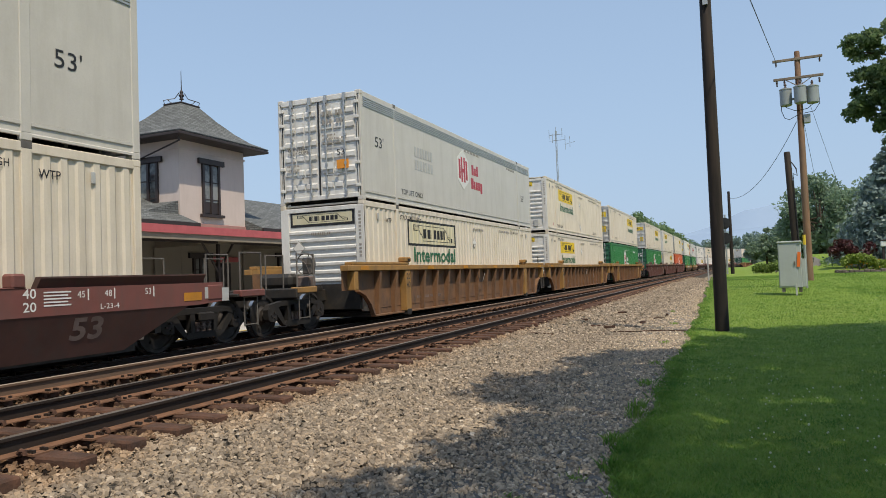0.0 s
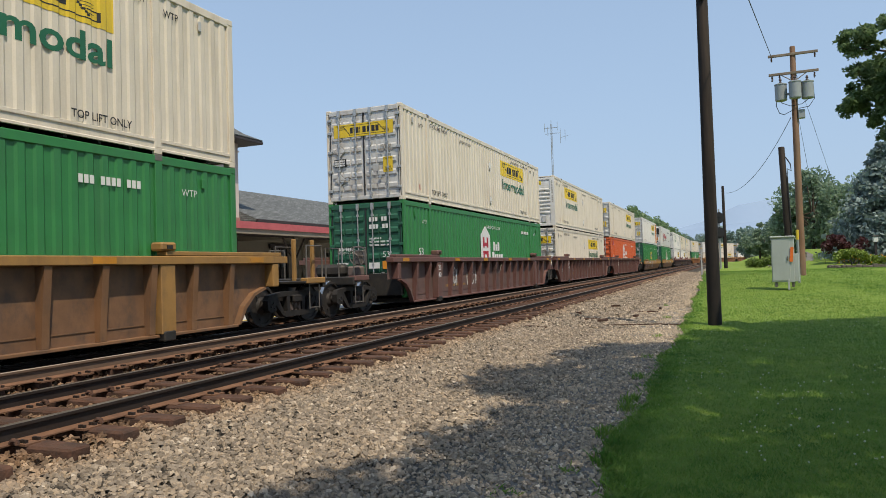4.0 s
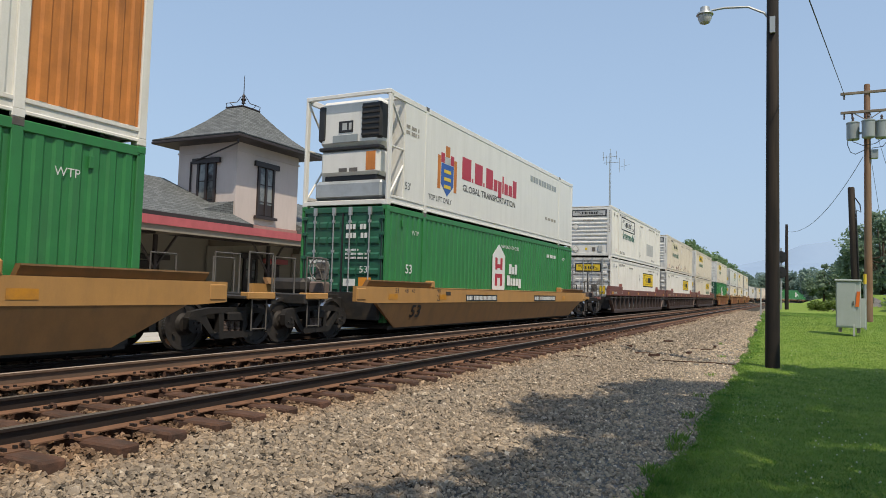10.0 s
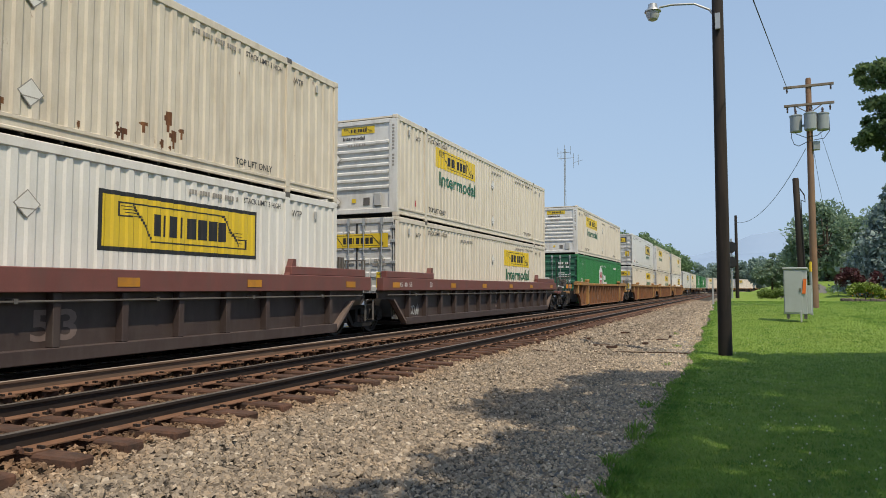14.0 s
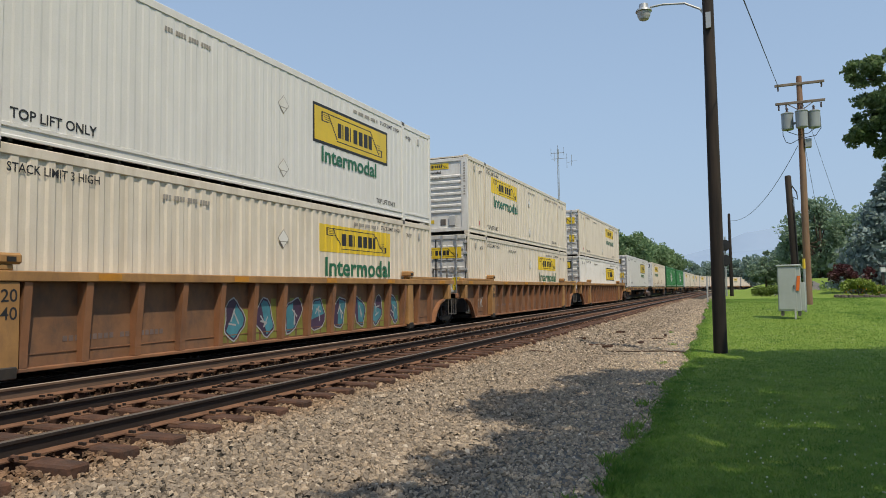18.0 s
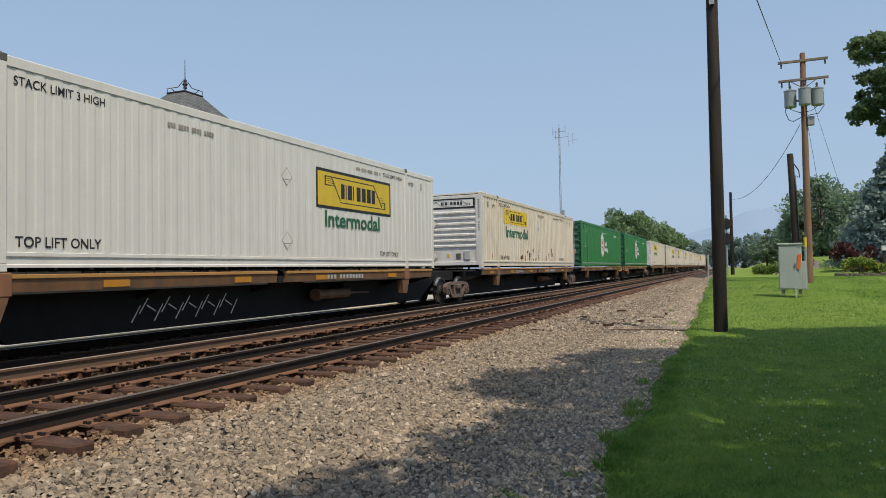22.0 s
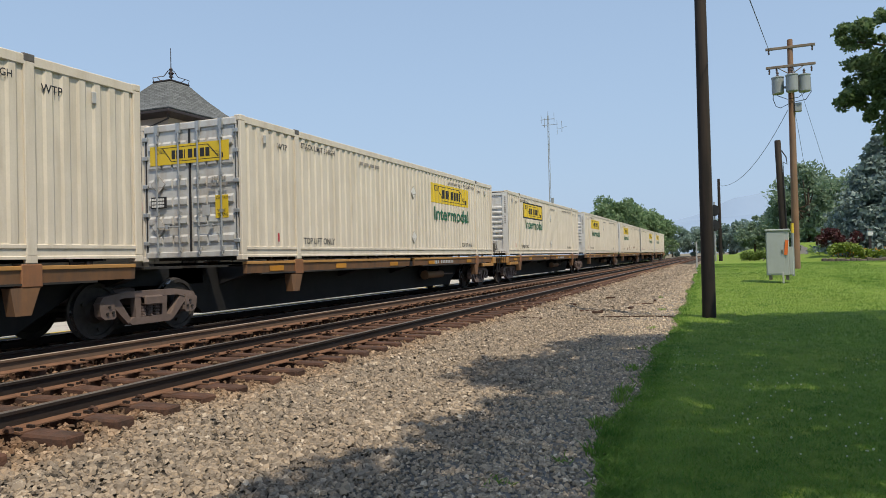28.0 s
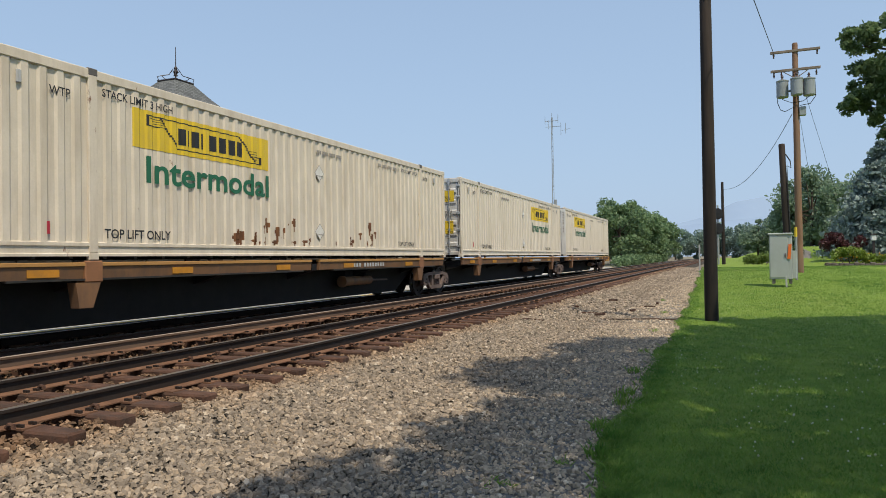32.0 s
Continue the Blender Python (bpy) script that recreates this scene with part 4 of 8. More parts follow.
def hub_mark(root, y, z, s, ink, inner, ribs=True, name_lines=True):
    """A pale house-shaped badge with bars in it, and blocks for the name beside it."""
    x = HALF - 0.004
    bm = bmesh.new()
    prism(bm, [(y - s * 0.42, z - s * 0.42), (y, z - s * 0.62), (y + s * 0.42, z - s * 0.42), (y + s * 0.42, z + s * 0.42), (y, z + s * 0.7), (y - s * 0.42, z + s * 0.42)], x, x + 0.005)
    part("badge", bm, ink, root)
    bars = [(-0.24, -0.1, 0.06, 0.36), (0.1, 0.24, 0.06, 0.36), (-0.24, -0.1, -0.34, -0.04), (0.1, 0.24, -0.34, -0.04), (-0.1, 0.1, 0.1, 0.2), (-0.1, 0.1, -0.14, -0.04)]
    for a, b, c, d in bars:
        boxes("badge_bar", [(x + 0.004, x + 0.008, y + a * s, y + b * s, z + c * s, z + d * s)], inner, root)
    if name_lines:
        blocks = [(0.72, 0.9, -0.02, 0.24), (0.94, 1.1, -0.02, 0.17), (1.14, 1.3, -0.02, 0.24), (0.59, 0.8, -0.32, -0.06), (0.84, 0.96, -0.32, -0.13), (1.0, 1.18, -0.32, -0.13), (1.22, 1.4, -0.32, -0.13), (1.44, 1.63, -0.38, -0.13)]
        for a, b, c, d in blocks:
            boxes("name_block", [(x, x + 0.005, y + a * s, y + b * s, z + c * s, z + d * s)], ink, root, cut=0.0)


def build_container(kind):
    label, body = {
        "jb_front": ("cream corrugated steel container with yellow sign near its blank end", "cream"),
        "jb_rust": ("cream corrugated steel container with rust eating its lower wall", "cream_rust"),
        "jb_faded": ("cream corrugated container with sun-bleached sign and blank end", "cream"),
        "jb_rust_pale": ("cream corrugated container with bleached sign and rusted lower wall", "cream_rust"),
        "jb_plain": ("white corrugated container with plain black-outlined sign and grey patch", "white"),
        "jb_door": ("cream corrugated steel container with doors and yellow sign", "cream"),
        "jb_door_frame": ("white corrugated container with doors and black-framed yellow sign", "white"),
        "jb_door_rust": ("white corrugated container with doors and one rusted orange panel", "white"),
        "jb_smooth": ("smooth white container with aluminium doors and framed yellow sign", "smooth"),
        "jb_smooth_front": ("cream corrugated container with ribbed blank end and framed sign", "cream"),
        "green": ("green corrugated steel container with white house-shaped badge", "green"),
        "green_square": ("green corrugated steel container with square yellow badge", "green"),
        "orange": ("orange-red corrugated steel container with white house-shaped badge", "orange"),
        "grey": ("greyish-white smooth-walled container with red hexagon badge", "grey_panel"),
        "reefer": ("white refrigerated container with cooling unit and painted crest", "smooth")}[kind]
    root = thing("shipping_container", label, "container", "containers on the train")
    paint = M[body]
    ribs = kind not in ("jb_smooth", "grey", "reefer")
    side_wall(root, paint, ribs, 0.8 if kind == "reefer" else 0.14, kind == "jb_smooth")
    dark_ink = M["black"]
    if kind in ("jb_front", "jb_rust", "jb_rust_pale", "jb_faded", "jb_plain", "jb_smooth_front"):
        bulkhead(root, M["end_grey"], {"jb_plain": M["label"], "jb_rust": M["white_ink"], "jb_rust_pale": M["label"], "jb_faded": M["faded_yellow"]}.get(kind))
        sign(root, 2.75, 6.35, 1.84, 2.48, {"jb_plain": M["white_ink"], "jb_faded": M["faded_yellow"], "jb_rust_pale": M["faded_yellow"]}.get(kind, M["yellow"]), ribs, kind in ("jb_plain", "jb_faded", "jb_smooth_front"))
        intermodal(root, 2.98, 1.29, ribs)
        side_marks(root, dark_ink, ribs, True)
        if kind == "jb_plain":
            strip("grey_patch", 10.6, 13.2, 0.7, 1.5, M["label"], root, "", ribs)
        if kind in ("jb_rust", "jb_rust_pale"):
            rng = random.Random(4)
            bm = bmesh.new()
            for k in range(34):
                y, z = 5.2 + 6.4 * rng.random() ** 1.3, 0.3 + 0.45 * rng.random() ** 2
                w, h = 0.04 + 0.13 * rng.random() ** 2, 0.05 + 0.2 * rng.random() ** 2
                corrugated(bm, y, y + w, z, z + h, HALF - 0.01)
                corrugated(bm, y + 0.2 * w, y + 0.6 * w, z - min(0.12, z - 0.28), z, HALF - 0.0105)
                corrugated(bm, y - 0.3 * w, y + 0.5 * w, z + h * 0.3, z + h * 0.7, HALF - 0.0095)
            tagged(part("rust_patch", bm, M["rust_dark"], root, "dark rust holes and streaks"), kind="stuff")
    elif kind in ("jb_door", "jb_door_frame", "jb_door_rust", "jb_smooth"):
        framed = kind in ("jb_door_frame", "jb_smooth")
        doors(root, M["alu"], dark_ink, M["yellow"], not framed)
        if framed:
            sign(root, 9.5, 13.1, 1.5, 2.3, M["yellow"], ribs, True)
            if kind == "jb_smooth":
                words("Intermodal", 0.38, M["green_ink"], root, on_side(HALF + 0.001, 9.75, 1.02), 1.2, 0.011)
        else:
            sign(root, 9.7, 13.3, 1.8, 2.45, M["yellow"], ribs)
            intermodal(root, 9.9, 1.24, ribs)
        side_marks(root, dark_ink, ribs, False)
        if kind == "jb_door_rust":
            strip("rust_panel", 14.26, 16.0, 0.28, 2.74, M["rust_panel"], root, "rusted orange replacement panel", ribs, lift=0.004)
    elif kind in ("green", "green_square", "orange"):
        doors(root, M["green_dark"] if kind != "orange" else M["orange"], M["white_ink"])
        if kind == "green_square":
            bm = bmesh.new()
            box(bm, HALF - 0.008, HALF - 0.002, 7.3, 8.8, 1.1, 1.95)
            part("badge", bm, M["yellow"], root)
            for a, b, c, d, mm in ((7.42, 7.55, 1.2, 1.85, "black"), (7.55, 7.85, 1.2, 1.3, "black"), (7.55, 7.8, 1.48, 1.56, "black"), (7.55, 7.85, 1.76, 1.85, "black"),
                                   (7.95, 8.04, 1.3, 1.75, "blue_ink"), (8.12, 8.21, 1.3, 1.6, "blue_ink"), (8.28, 8.37, 1.3, 1.75, "blue_ink"), (8.45, 8.54, 1.3, 1.75, "blue_ink"), (8.54, 8.7, 1.52, 1.75, "blue_ink")):
                boxes("badge_bar", [(HALF - 0.003, HALF + 0.002, a, b, c, d)], M[mm], root)
            boxes("notice", [(-0.88, -0.4, -0.046, -0.04, 1.9, 2.28)], M["yellow"], root, "small yellow badge on the door")
            boxes("notice", [(0.0, 0.34, -0.046, -0.04, 1.5, 1.7)], M["black"], root)
        else:
            hub_mark(root, 7.4, 1.5, 1.35, M["white_ink"], M["red_ink"] if kind == "green" else M["orange"])
            if kind == "orange":
                boxes("red_patch", [(HALF - 0.006, HALF + 0.001, 0.75, 1.35, 2.3, 2.62)], M["red_ink"], root)
        bm = bmesh.new()
        for k in range(24):
            box(bm, HALF - 0.002, HALF + 0.003, 0.4 + 0.645 * k, 0.72 + 0.645 * k, 0.2, 0.255)
        tagged(part("reflective_strip", bm, M["white_ink"], root), kind="stuff")
        words("53", 0.24, M["white_ink"], root, on_side(HALF - 0.0085, 1.0, 1.25), 1.15, 0.004)
        words("53", 0.2, M["white_ink"], root, on_side(HALF - 0.0085, 14.9, 0.55), 1.15, 0.003)
        words("WTP", 0.13, M["white_ink"], root, on_side(HALF - 0.0085, 1.3, 2.25))
        words("WTP", 0.13, M["white_ink"], root, on_side(HALF - 0.0085, 14.7, 2.25))
        words("WARNING HIGH CUBE", 0.13, M["white_ink"], root, on_side(HALF - 0.0085, 7.6, 2.34), 0.95)
        lined(root, [(12.6, 2.28, 1.2, 0.13)], M["white_ink"])
        for y in (0.75, 15.2):
            boxes("bracket", [(HALF - 0.02, HALF + 0.015, y, y + 0.07, 2.42, 2.6)], paint, root, cut=0.008)
    elif kind == "grey":
        doors(root, M["end_grey"], M["black"])
        bm = bmesh.new()
        for k in range(5):
            box(bm, HALF - 0.015, HALF + 0.004, 0.15, LENGTH - 0.15, 2.5 + k * 0.055, 2.53 + k * 0.055)
        part("upper_ribs", bm, M["galv"], root)
        boxes("green_note", [(HALF - 0.01, HALF - 0.004, 3.3 + 0.2 * k, 3.44 + 0.2 * k, z, z + 0.3) for k in range(7) for z in (1.2, 1.6)], M["label"], root, "faded green lettering blocks")
        bm = bmesh.new()
        prism(bm, [(6.85, 1.32), (7.4, 0.98), (7.95, 1.32), (7.95, 2.08), (7.4, 2.42), (6.85, 2.08)], HALF - 0.012, HALF - 0.004)
        part("badge", bm, M["white_ink"], root)
        for a, b, c, d in ((6.98, 7.14, 1.35, 2.05), (7.2, 7.34, 1.25, 2.15), (7.46, 7.6, 1.25, 2.15), (7.66, 7.82, 1.35, 2.05), (7.34, 7.46, 1.6, 1.74)):
            boxes("badge_bar", [(HALF - 0.006, HALF, a, b, c, d)], M["red_ink"], root)
        for a, b, c, d in ((8.3, 8.5, 1.62, 2.0), (8.56, 8.75, 1.62, 1.9), (8.8, 8.98, 1.62, 2.0), (8.2, 8.45, 1.1, 1.5), (8.5, 8.64, 1.1, 1.4), (8.7, 8.9, 1.1, 1.4), (8.95, 9.15, 1.1, 1.4), (9.2, 9.4, 1.0, 1.4)):
            boxes("name_block", [(HALF - 0.012, HALF - 0.006, a, b, c, d)], M["red_ink"], root)
        words("53'", 0.3, M["black"], root, on_side(HALF - 0.006, 0.75, 1.5), 1.1)
        words("53'", 0.28, M["black"], root, on_side(HALF - 0.006, 14.6, 1.15), 1.1)
        words("TOP LIFT ONLY", 0.16, M["black"], root, on_side(HALF - 0.006, 2.3, 0.36))
        lined(root, [(7.6, 2.38, 1.6, 0.08), (12.6, 2.36, 1.2, 0.08)], M["black"])
    elif kind == "reefer":
        boxes("end_wall", [(-HALF + 0.03, HALF - 0.03, 0.77, 0.81, 0.1, 2.84)], M["smooth"], root)
        for sx in (-1, 1):
            for z0, z1 in ((2.75, 1.9), (0.15, 1.1), (1.5, 1.5)):
                bm = bmesh.new()
                rod(bm, (sx * (HALF - 0.05), 0.06, z0), (sx * (HALF - 0.05), 0.8, z1), 0.03, 6)
                part("end_brace", bm, M["smooth"], root)
        boxes("end_beam", [(-HALF + 0.1, HALF - 0.1, 0.0, 0.1, 2.8, 2.9), (-HALF + 0.1, HALF - 0.1, 0.0, 0.12, 0.02, 0.14)], M["smooth"], root, cut=0.012)
        boxes("cooling_unit", [(-0.95, 0.95, 0.14, 0.78, 1.55, 2.78)], M["smooth"], root, "white rounded cooling unit casing", cut=0.12)
        for a, b in ((0.36, 0.97), (-0.97, -0.72)):
            boxes("unit_grille", [(a, b, 0.11, 0.5, 1.72, 2.66)], M["black"], root, "black louvred grille", cut=0.05)
        for k in range(6):
            boxes("grille_slat", [(0.4, 0.93, 0.085, 0.112, 1.8 + k * 0.14, 1.85 + k * 0.14)], M["dark"], root, cut=0.008)
        boxes("control_panel", [(-0.5, 0.28, 0.12, 0.16, 1.66, 1.86)], M["tank"], root, "blue-grey control panel", cut=0.01)
        boxes("display", [(-0.32, 0.12, 0.12, 0.15, 1.92, 2.22)], M["black"], root, "dark control display", cut=0.01)
        boxes("display_label", [(-0.2, -0.06, 0.114, 0.121, 1.98, 2.16), (0.0, 0.08, 0.114, 0.121, 1.98, 2.16)], M["label"], root)
        boxes("black_band", [(-0.93, 0.93, 0.13, 0.4, 1.47, 1.56)], M["black"], root, cut=0.02)
        boxes("unit_base", [(-0.9, 0.9, 0.17, 0.78, 0.82, 1.48)], M["smooth"], root, "stained white lower casing", cut=0.08)
        boxes("unit_stain", [(0.52, 0.8, 0.164, 0.171, 0.92, 1.4)], M["rust_panel"], root)
        boxes("base_vent", [(-0.3, -0.05, 0.162, 0.171, 0.9, 1.0), (0.02, 0.27, 0.162, 0.171, 0.9, 1.0)], M["steel"], root)
        boxes("black_band", [(-0.8, 0.8, 0.25, 0.7, 0.68, 0.82)], M["black"], root, cut=0.02)
        boxes("fuel_tank", [(-1.05, 1.05, 0.14, 0.74, 0.17, 0.68)], M["galv"], root, "dented aluminium fuel tank", cut=0.09)
        bm = bmesh.new()
        prism(bm, [(2.9, 1.55), (3.7, 1.55), (3.7, 0.95), (3.3, 0.63), (2.9, 0.95)], HALF - 0.012, HALF - 0.005)
        part("crest_shield", bm, M["blue_ink"], root, "blue shield of a painted crest")
        for k in range(3):
            boxes("crest_bar", [(HALF - 0.006, HALF - 0.001, 3.08, 3.52, 0.85 + k * 0.22, 0.95 + k * 0.22)], M["yellow"], root)
        for a, b, c, d, mm in ((2.68, 2.86, 0.8, 1.75, "rust_panel"), (3.74, 3.92, 0.8, 1.75, "rust_panel"), (3.12, 3.48, 1.57, 1.75, "label"), (3.16, 3.44, 1.77, 2.08, "rust_panel"), (2.88, 3.1, 1.57, 1.85, "red_ink"), (3.5, 3.72, 1.57, 1.85, "red_ink")):
            boxes("crest_figure", [(HALF - 0.012, HALF - 0.006, a, b, c, d)], M[mm], root, cut=0.0)
        for a, b, c, d in ((4.3, 4.95, 1.3, 1.98), (5.02, 5.12, 1.3, 1.42), (5.25, 5.85, 1.3, 1.95), (5.92, 6.02, 1.3, 1.42), (6.15, 6.72, 1.3, 1.95), (6.8, 7.12, 1.3, 1.68), (7.2, 7.5, 1.12, 1.68), (7.58, 7.7, 1.3, 1.9), (7.78, 8.1, 1.3, 1.68), (8.18, 8.5, 1.3, 1.68), (8.58, 8.95, 1.3, 1.9)):
            boxes("name_block", [(HALF - 0.012, HALF - 0.006, a, b, c, d)], M["red_ink"], root)
        words("GLOBAL TRANSPORTATION", 0.21, M["black"], root, on_side(HALF - 0.006, 4.35, 0.95), 1.22, 0.003)
        boxes("name_block", [(HALF - 0.012, HALF - 0.006, 10.45 + 0.33 * k, 10.7 + 0.33 * k, 2.18, 2.4) for k in range(10)], M["tank"], root)
        words("TOP LIFT ONLY", 0.16, M["black"], root, on_side(HALF - 0.006, 2.15, 0.42), 0.95)
        words("53'", 0.2, M["black"], root, on_side(HALF - 0.006, 0.85, 0.5))
        lined(root, [(12.3, 0.9, 1.4, 0.1), (0.85, 2.1, 0.7, 0.09), (0.85, 1.95, 0.7, 0.09)], M["black"])
    return root


CONTAINERS = {}


def container(kind, m):
    if kind not in CONTAINERS:
        CONTAINERS[kind] = build_container(kind)
        CONTAINERS[kind].matrix_basis = m
        return CONTAINERS[kind]
    return copy_thing(CONTAINERS[kind], m)


# ---- the train's cars ----
WHEEL_R = 0.455


def wheelset_mesh():
    bm = bmesh.new()
    for sx in (-1, 1):
        m = Matrix.Translation((sx * 0.74, 0, 0)) @ Matrix.Rotation(radians(90 * sx), 4, "Y")
        prof = [(0.1, -0.09), (0.14, -0.08), (0.2, -0.02), (0.37, -0.015), (0.385, -0.055), (WHEEL_R + 0.026, -0.055), (WHEEL_R + 0.026, -0.03), (WHEEL_R, -0.015), (WHEEL_R - 0.006, 0.07),
                (0.39, 0.07), (0.38, 0.035), (0.2, 0.03), (0.15, 0.08), (0.1, 0.085)]
        lathe(bm, prof, 28, m)
        for k in range(3):
            a = 2 * math.pi * k / 3
            rod(bm, (sx * 0.79, 0.29 * math.cos(a), 0.29 * math.sin(a)), (sx * 0.815, 0.29 * math.cos(a), 0.29 * math.sin(a)), 0.03, 6)
    rod(bm, (-1.02, 0, 0), (1.02, 0, 0), 0.085, 12)
    for sx in (-1, 1):
        rod(bm, (sx * 0.93, 0, 0), (sx * 1.07, 0, 0), 0.12, 14)
        for k in range(3):
            a = 2 * math.pi * (k + 0.5) / 3
            rod(bm, (sx * 1.07, 0.065 * math.cos(a), 0.065 * math.sin(a)), (sx * 1.095, 0.065 * math.cos(a), 0.065 * math.sin(a)), 0.024, 6)
    me = mesh_of("wheelset", bm, M["wheel"], True)
    me.materials.append(M["tread"])
    for p in me.polygons:
        c = p.center
        if 0.42 < math.hypot(c.y, c.z) < WHEEL_R + 0.02 and abs(p.normal.x) < 0.5:
            p.material_index = 1
    return me


def side_frame_mesh(material):
    """A cast truck side frame with its two windows and spring opening."""
    bm = bmesh.new()
    x0, x1 = 0.93, 1.06
    top = [(-1.08, 0.56), (-1.0, 0.68), (-0.55, 0.745), (0.55, 0.745), (1.0, 0.68), (1.08, 0.56), (0.98, 0.55), (0.6, 0.64), (-0.6, 0.64), (-0.98, 0.55)]
    prism(bm, top, x0, x1)
    prism(bm, [(-0.42, 0.19), (0.42, 0.19), (0.5, 0.24), (0.4, 0.31), (-0.4, 0.31), (-0.5, 0.24)], x0, x1)
    for s in (-1, 1):
        prism(bm, [(s * 0.24, 0.3), (s * 0.34, 0.3), (s * 0.36, 0.66), (s * 0.24, 0.66)], x0 + 0.01, x1 - 0.005)
        prism(bm, [(s * 0.38, 0.2), (s * 0.5, 0.22), (s * 0.84, 0.56), (s * 0.8, 0.66), (s * 0.7, 0.65)], x0 + 0.004, x1 - 0.01)
        prism(bm, [(s * 0.76, 0.36), (s * 0.8, 0.32), (s * 0.98, 0.32), (s * 1.06, 0.38), (s * 1.08, 0.58), (s * 0.98, 0.64), (s * 0.8, 0.62)], x0 + 0.01, x1 + 0.012)
    return mesh_of("side_frame", bm, material)


def spring_mesh():
    """One coil spring as a ridged column."""
    bm = bmesh.new()
    prof = []
    for k in range(7):
        z = 0.315 + k * 0.026
        prof += [(0.05, z), (0.068, z + 0.004), (0.068, z + 0.014), (0.05, z + 0.018)]
    lathe(bm, prof, 10, Matrix.Translation((0.99, 0, 0)))
    return mesh_of("spring", bm, M["side_frame"])


def bolster_mesh(material):
    bm = bmesh.new()
    box(bm, -1.12, 1.12, -0.2, 0.2, 0.5, 0.66, 0.03)
    box(bm, -0.4, 0.4, -0.3, 0.3, 0.62, 0.8, 0.03)
    for s in (-1, 1):
        box(bm, -0.8, 0.8, s * 0.42 - 0.05, s * 0.42 + 0.05, 0.3, 0.42, 0.02)
        box(bm, 1.02, 1.13, -0.2, 0.2, 0.5, 0.655, 0.02) if s > 0 else box(bm, -1.13, -1.02, -0.2, 0.2, 0.5, 0.655, 0.02)
    return mesh_of("bolster", bm, material)


WHEELSET, SPRINGS = wheelset_mesh(), spring_mesh()
# Trucks under well cars take the copies with shade in their colour.
SIDE_FRAME, SIDE_FRAME_SHADED = side_frame_mesh(M["side_frame"]), side_frame_mesh(M["grimy_shaded_casting"])
BOLSTER, BOLSTER_SHADED = bolster_mesh(M["side_frame"]), bolster_mesh(M["grimy_shaded_casting"])
SPINNING = []


def bogie(car, y, front_u, shaded=False):
    """A two-axle truck at y along its car."""
    b = new("bogie")
    b.parent = car
    b.matrix_basis = pose(0, y, BED)
    part_mesh("bolster", BOLSTER_SHADED if shaded else BOLSTER, b)
    for m in (Matrix(), pose(0, 0, 0, 0, 0, 180)):
        part_mesh("side_frame", SIDE_FRAME_SHADED if shaded else SIDE_FRAME, b, m)
        for dy in (-0.15, 0.0, 0.15):
            part_mesh("spring", SPRINGS, b, m @ pose(0, dy, 0))
    for dy in (-0.89, 0.89):
        w = part_mesh("wheelset", WHEELSET, b, pose(0, dy, WHEEL_R))
        SPINNING.append((w, dy, front_u + y + dy))
    return b


def ladder(car, x, y, z0, z1, material, w=0.4):
    bm = bmesh.new()
    for a in (0, w):
        rod(bm, (x, y + a, z0), (x, y + a, z1), 0.014, 6)
    n = max(2, round((z1 - z0) / 0.32))
    for k in range(n):
        rod(bm, (x, y, z0 + 0.03 + k * (z1 - z0 - 0.06) / (n - 1)), (x, y + w, z0 + 0.03 + k * (z1 - z0 - 0.06) / (n - 1)), 0.012, 6)
    return part("ladder", bm, material, car)


def brake_wheel(car, x, y, z, material):
    bm = bmesh.new()
    pts = [(x + 0.26 * math.cos(2 * math.pi * k / 18), y, z + 0.26 * math.sin(2 * math.pi * k / 18)) for k in range(19)]
    bent(bm, pts, 0.014, 5)
    for k in range(5):
        a = 2 * math.pi * k / 5
        rod(bm, (x, y, z), (x + 0.26 * math.cos(a), y + 0.02, z + 0.26 * math.sin(a)), 0.011, 5)
    box(bm, x - 0.14, x + 0.14, y + 0.03, y + 0.2, z - 0.24, z + 0.16, 0.03)
    return part("brake_wheel", bm, material, car, "hand brake wheel")


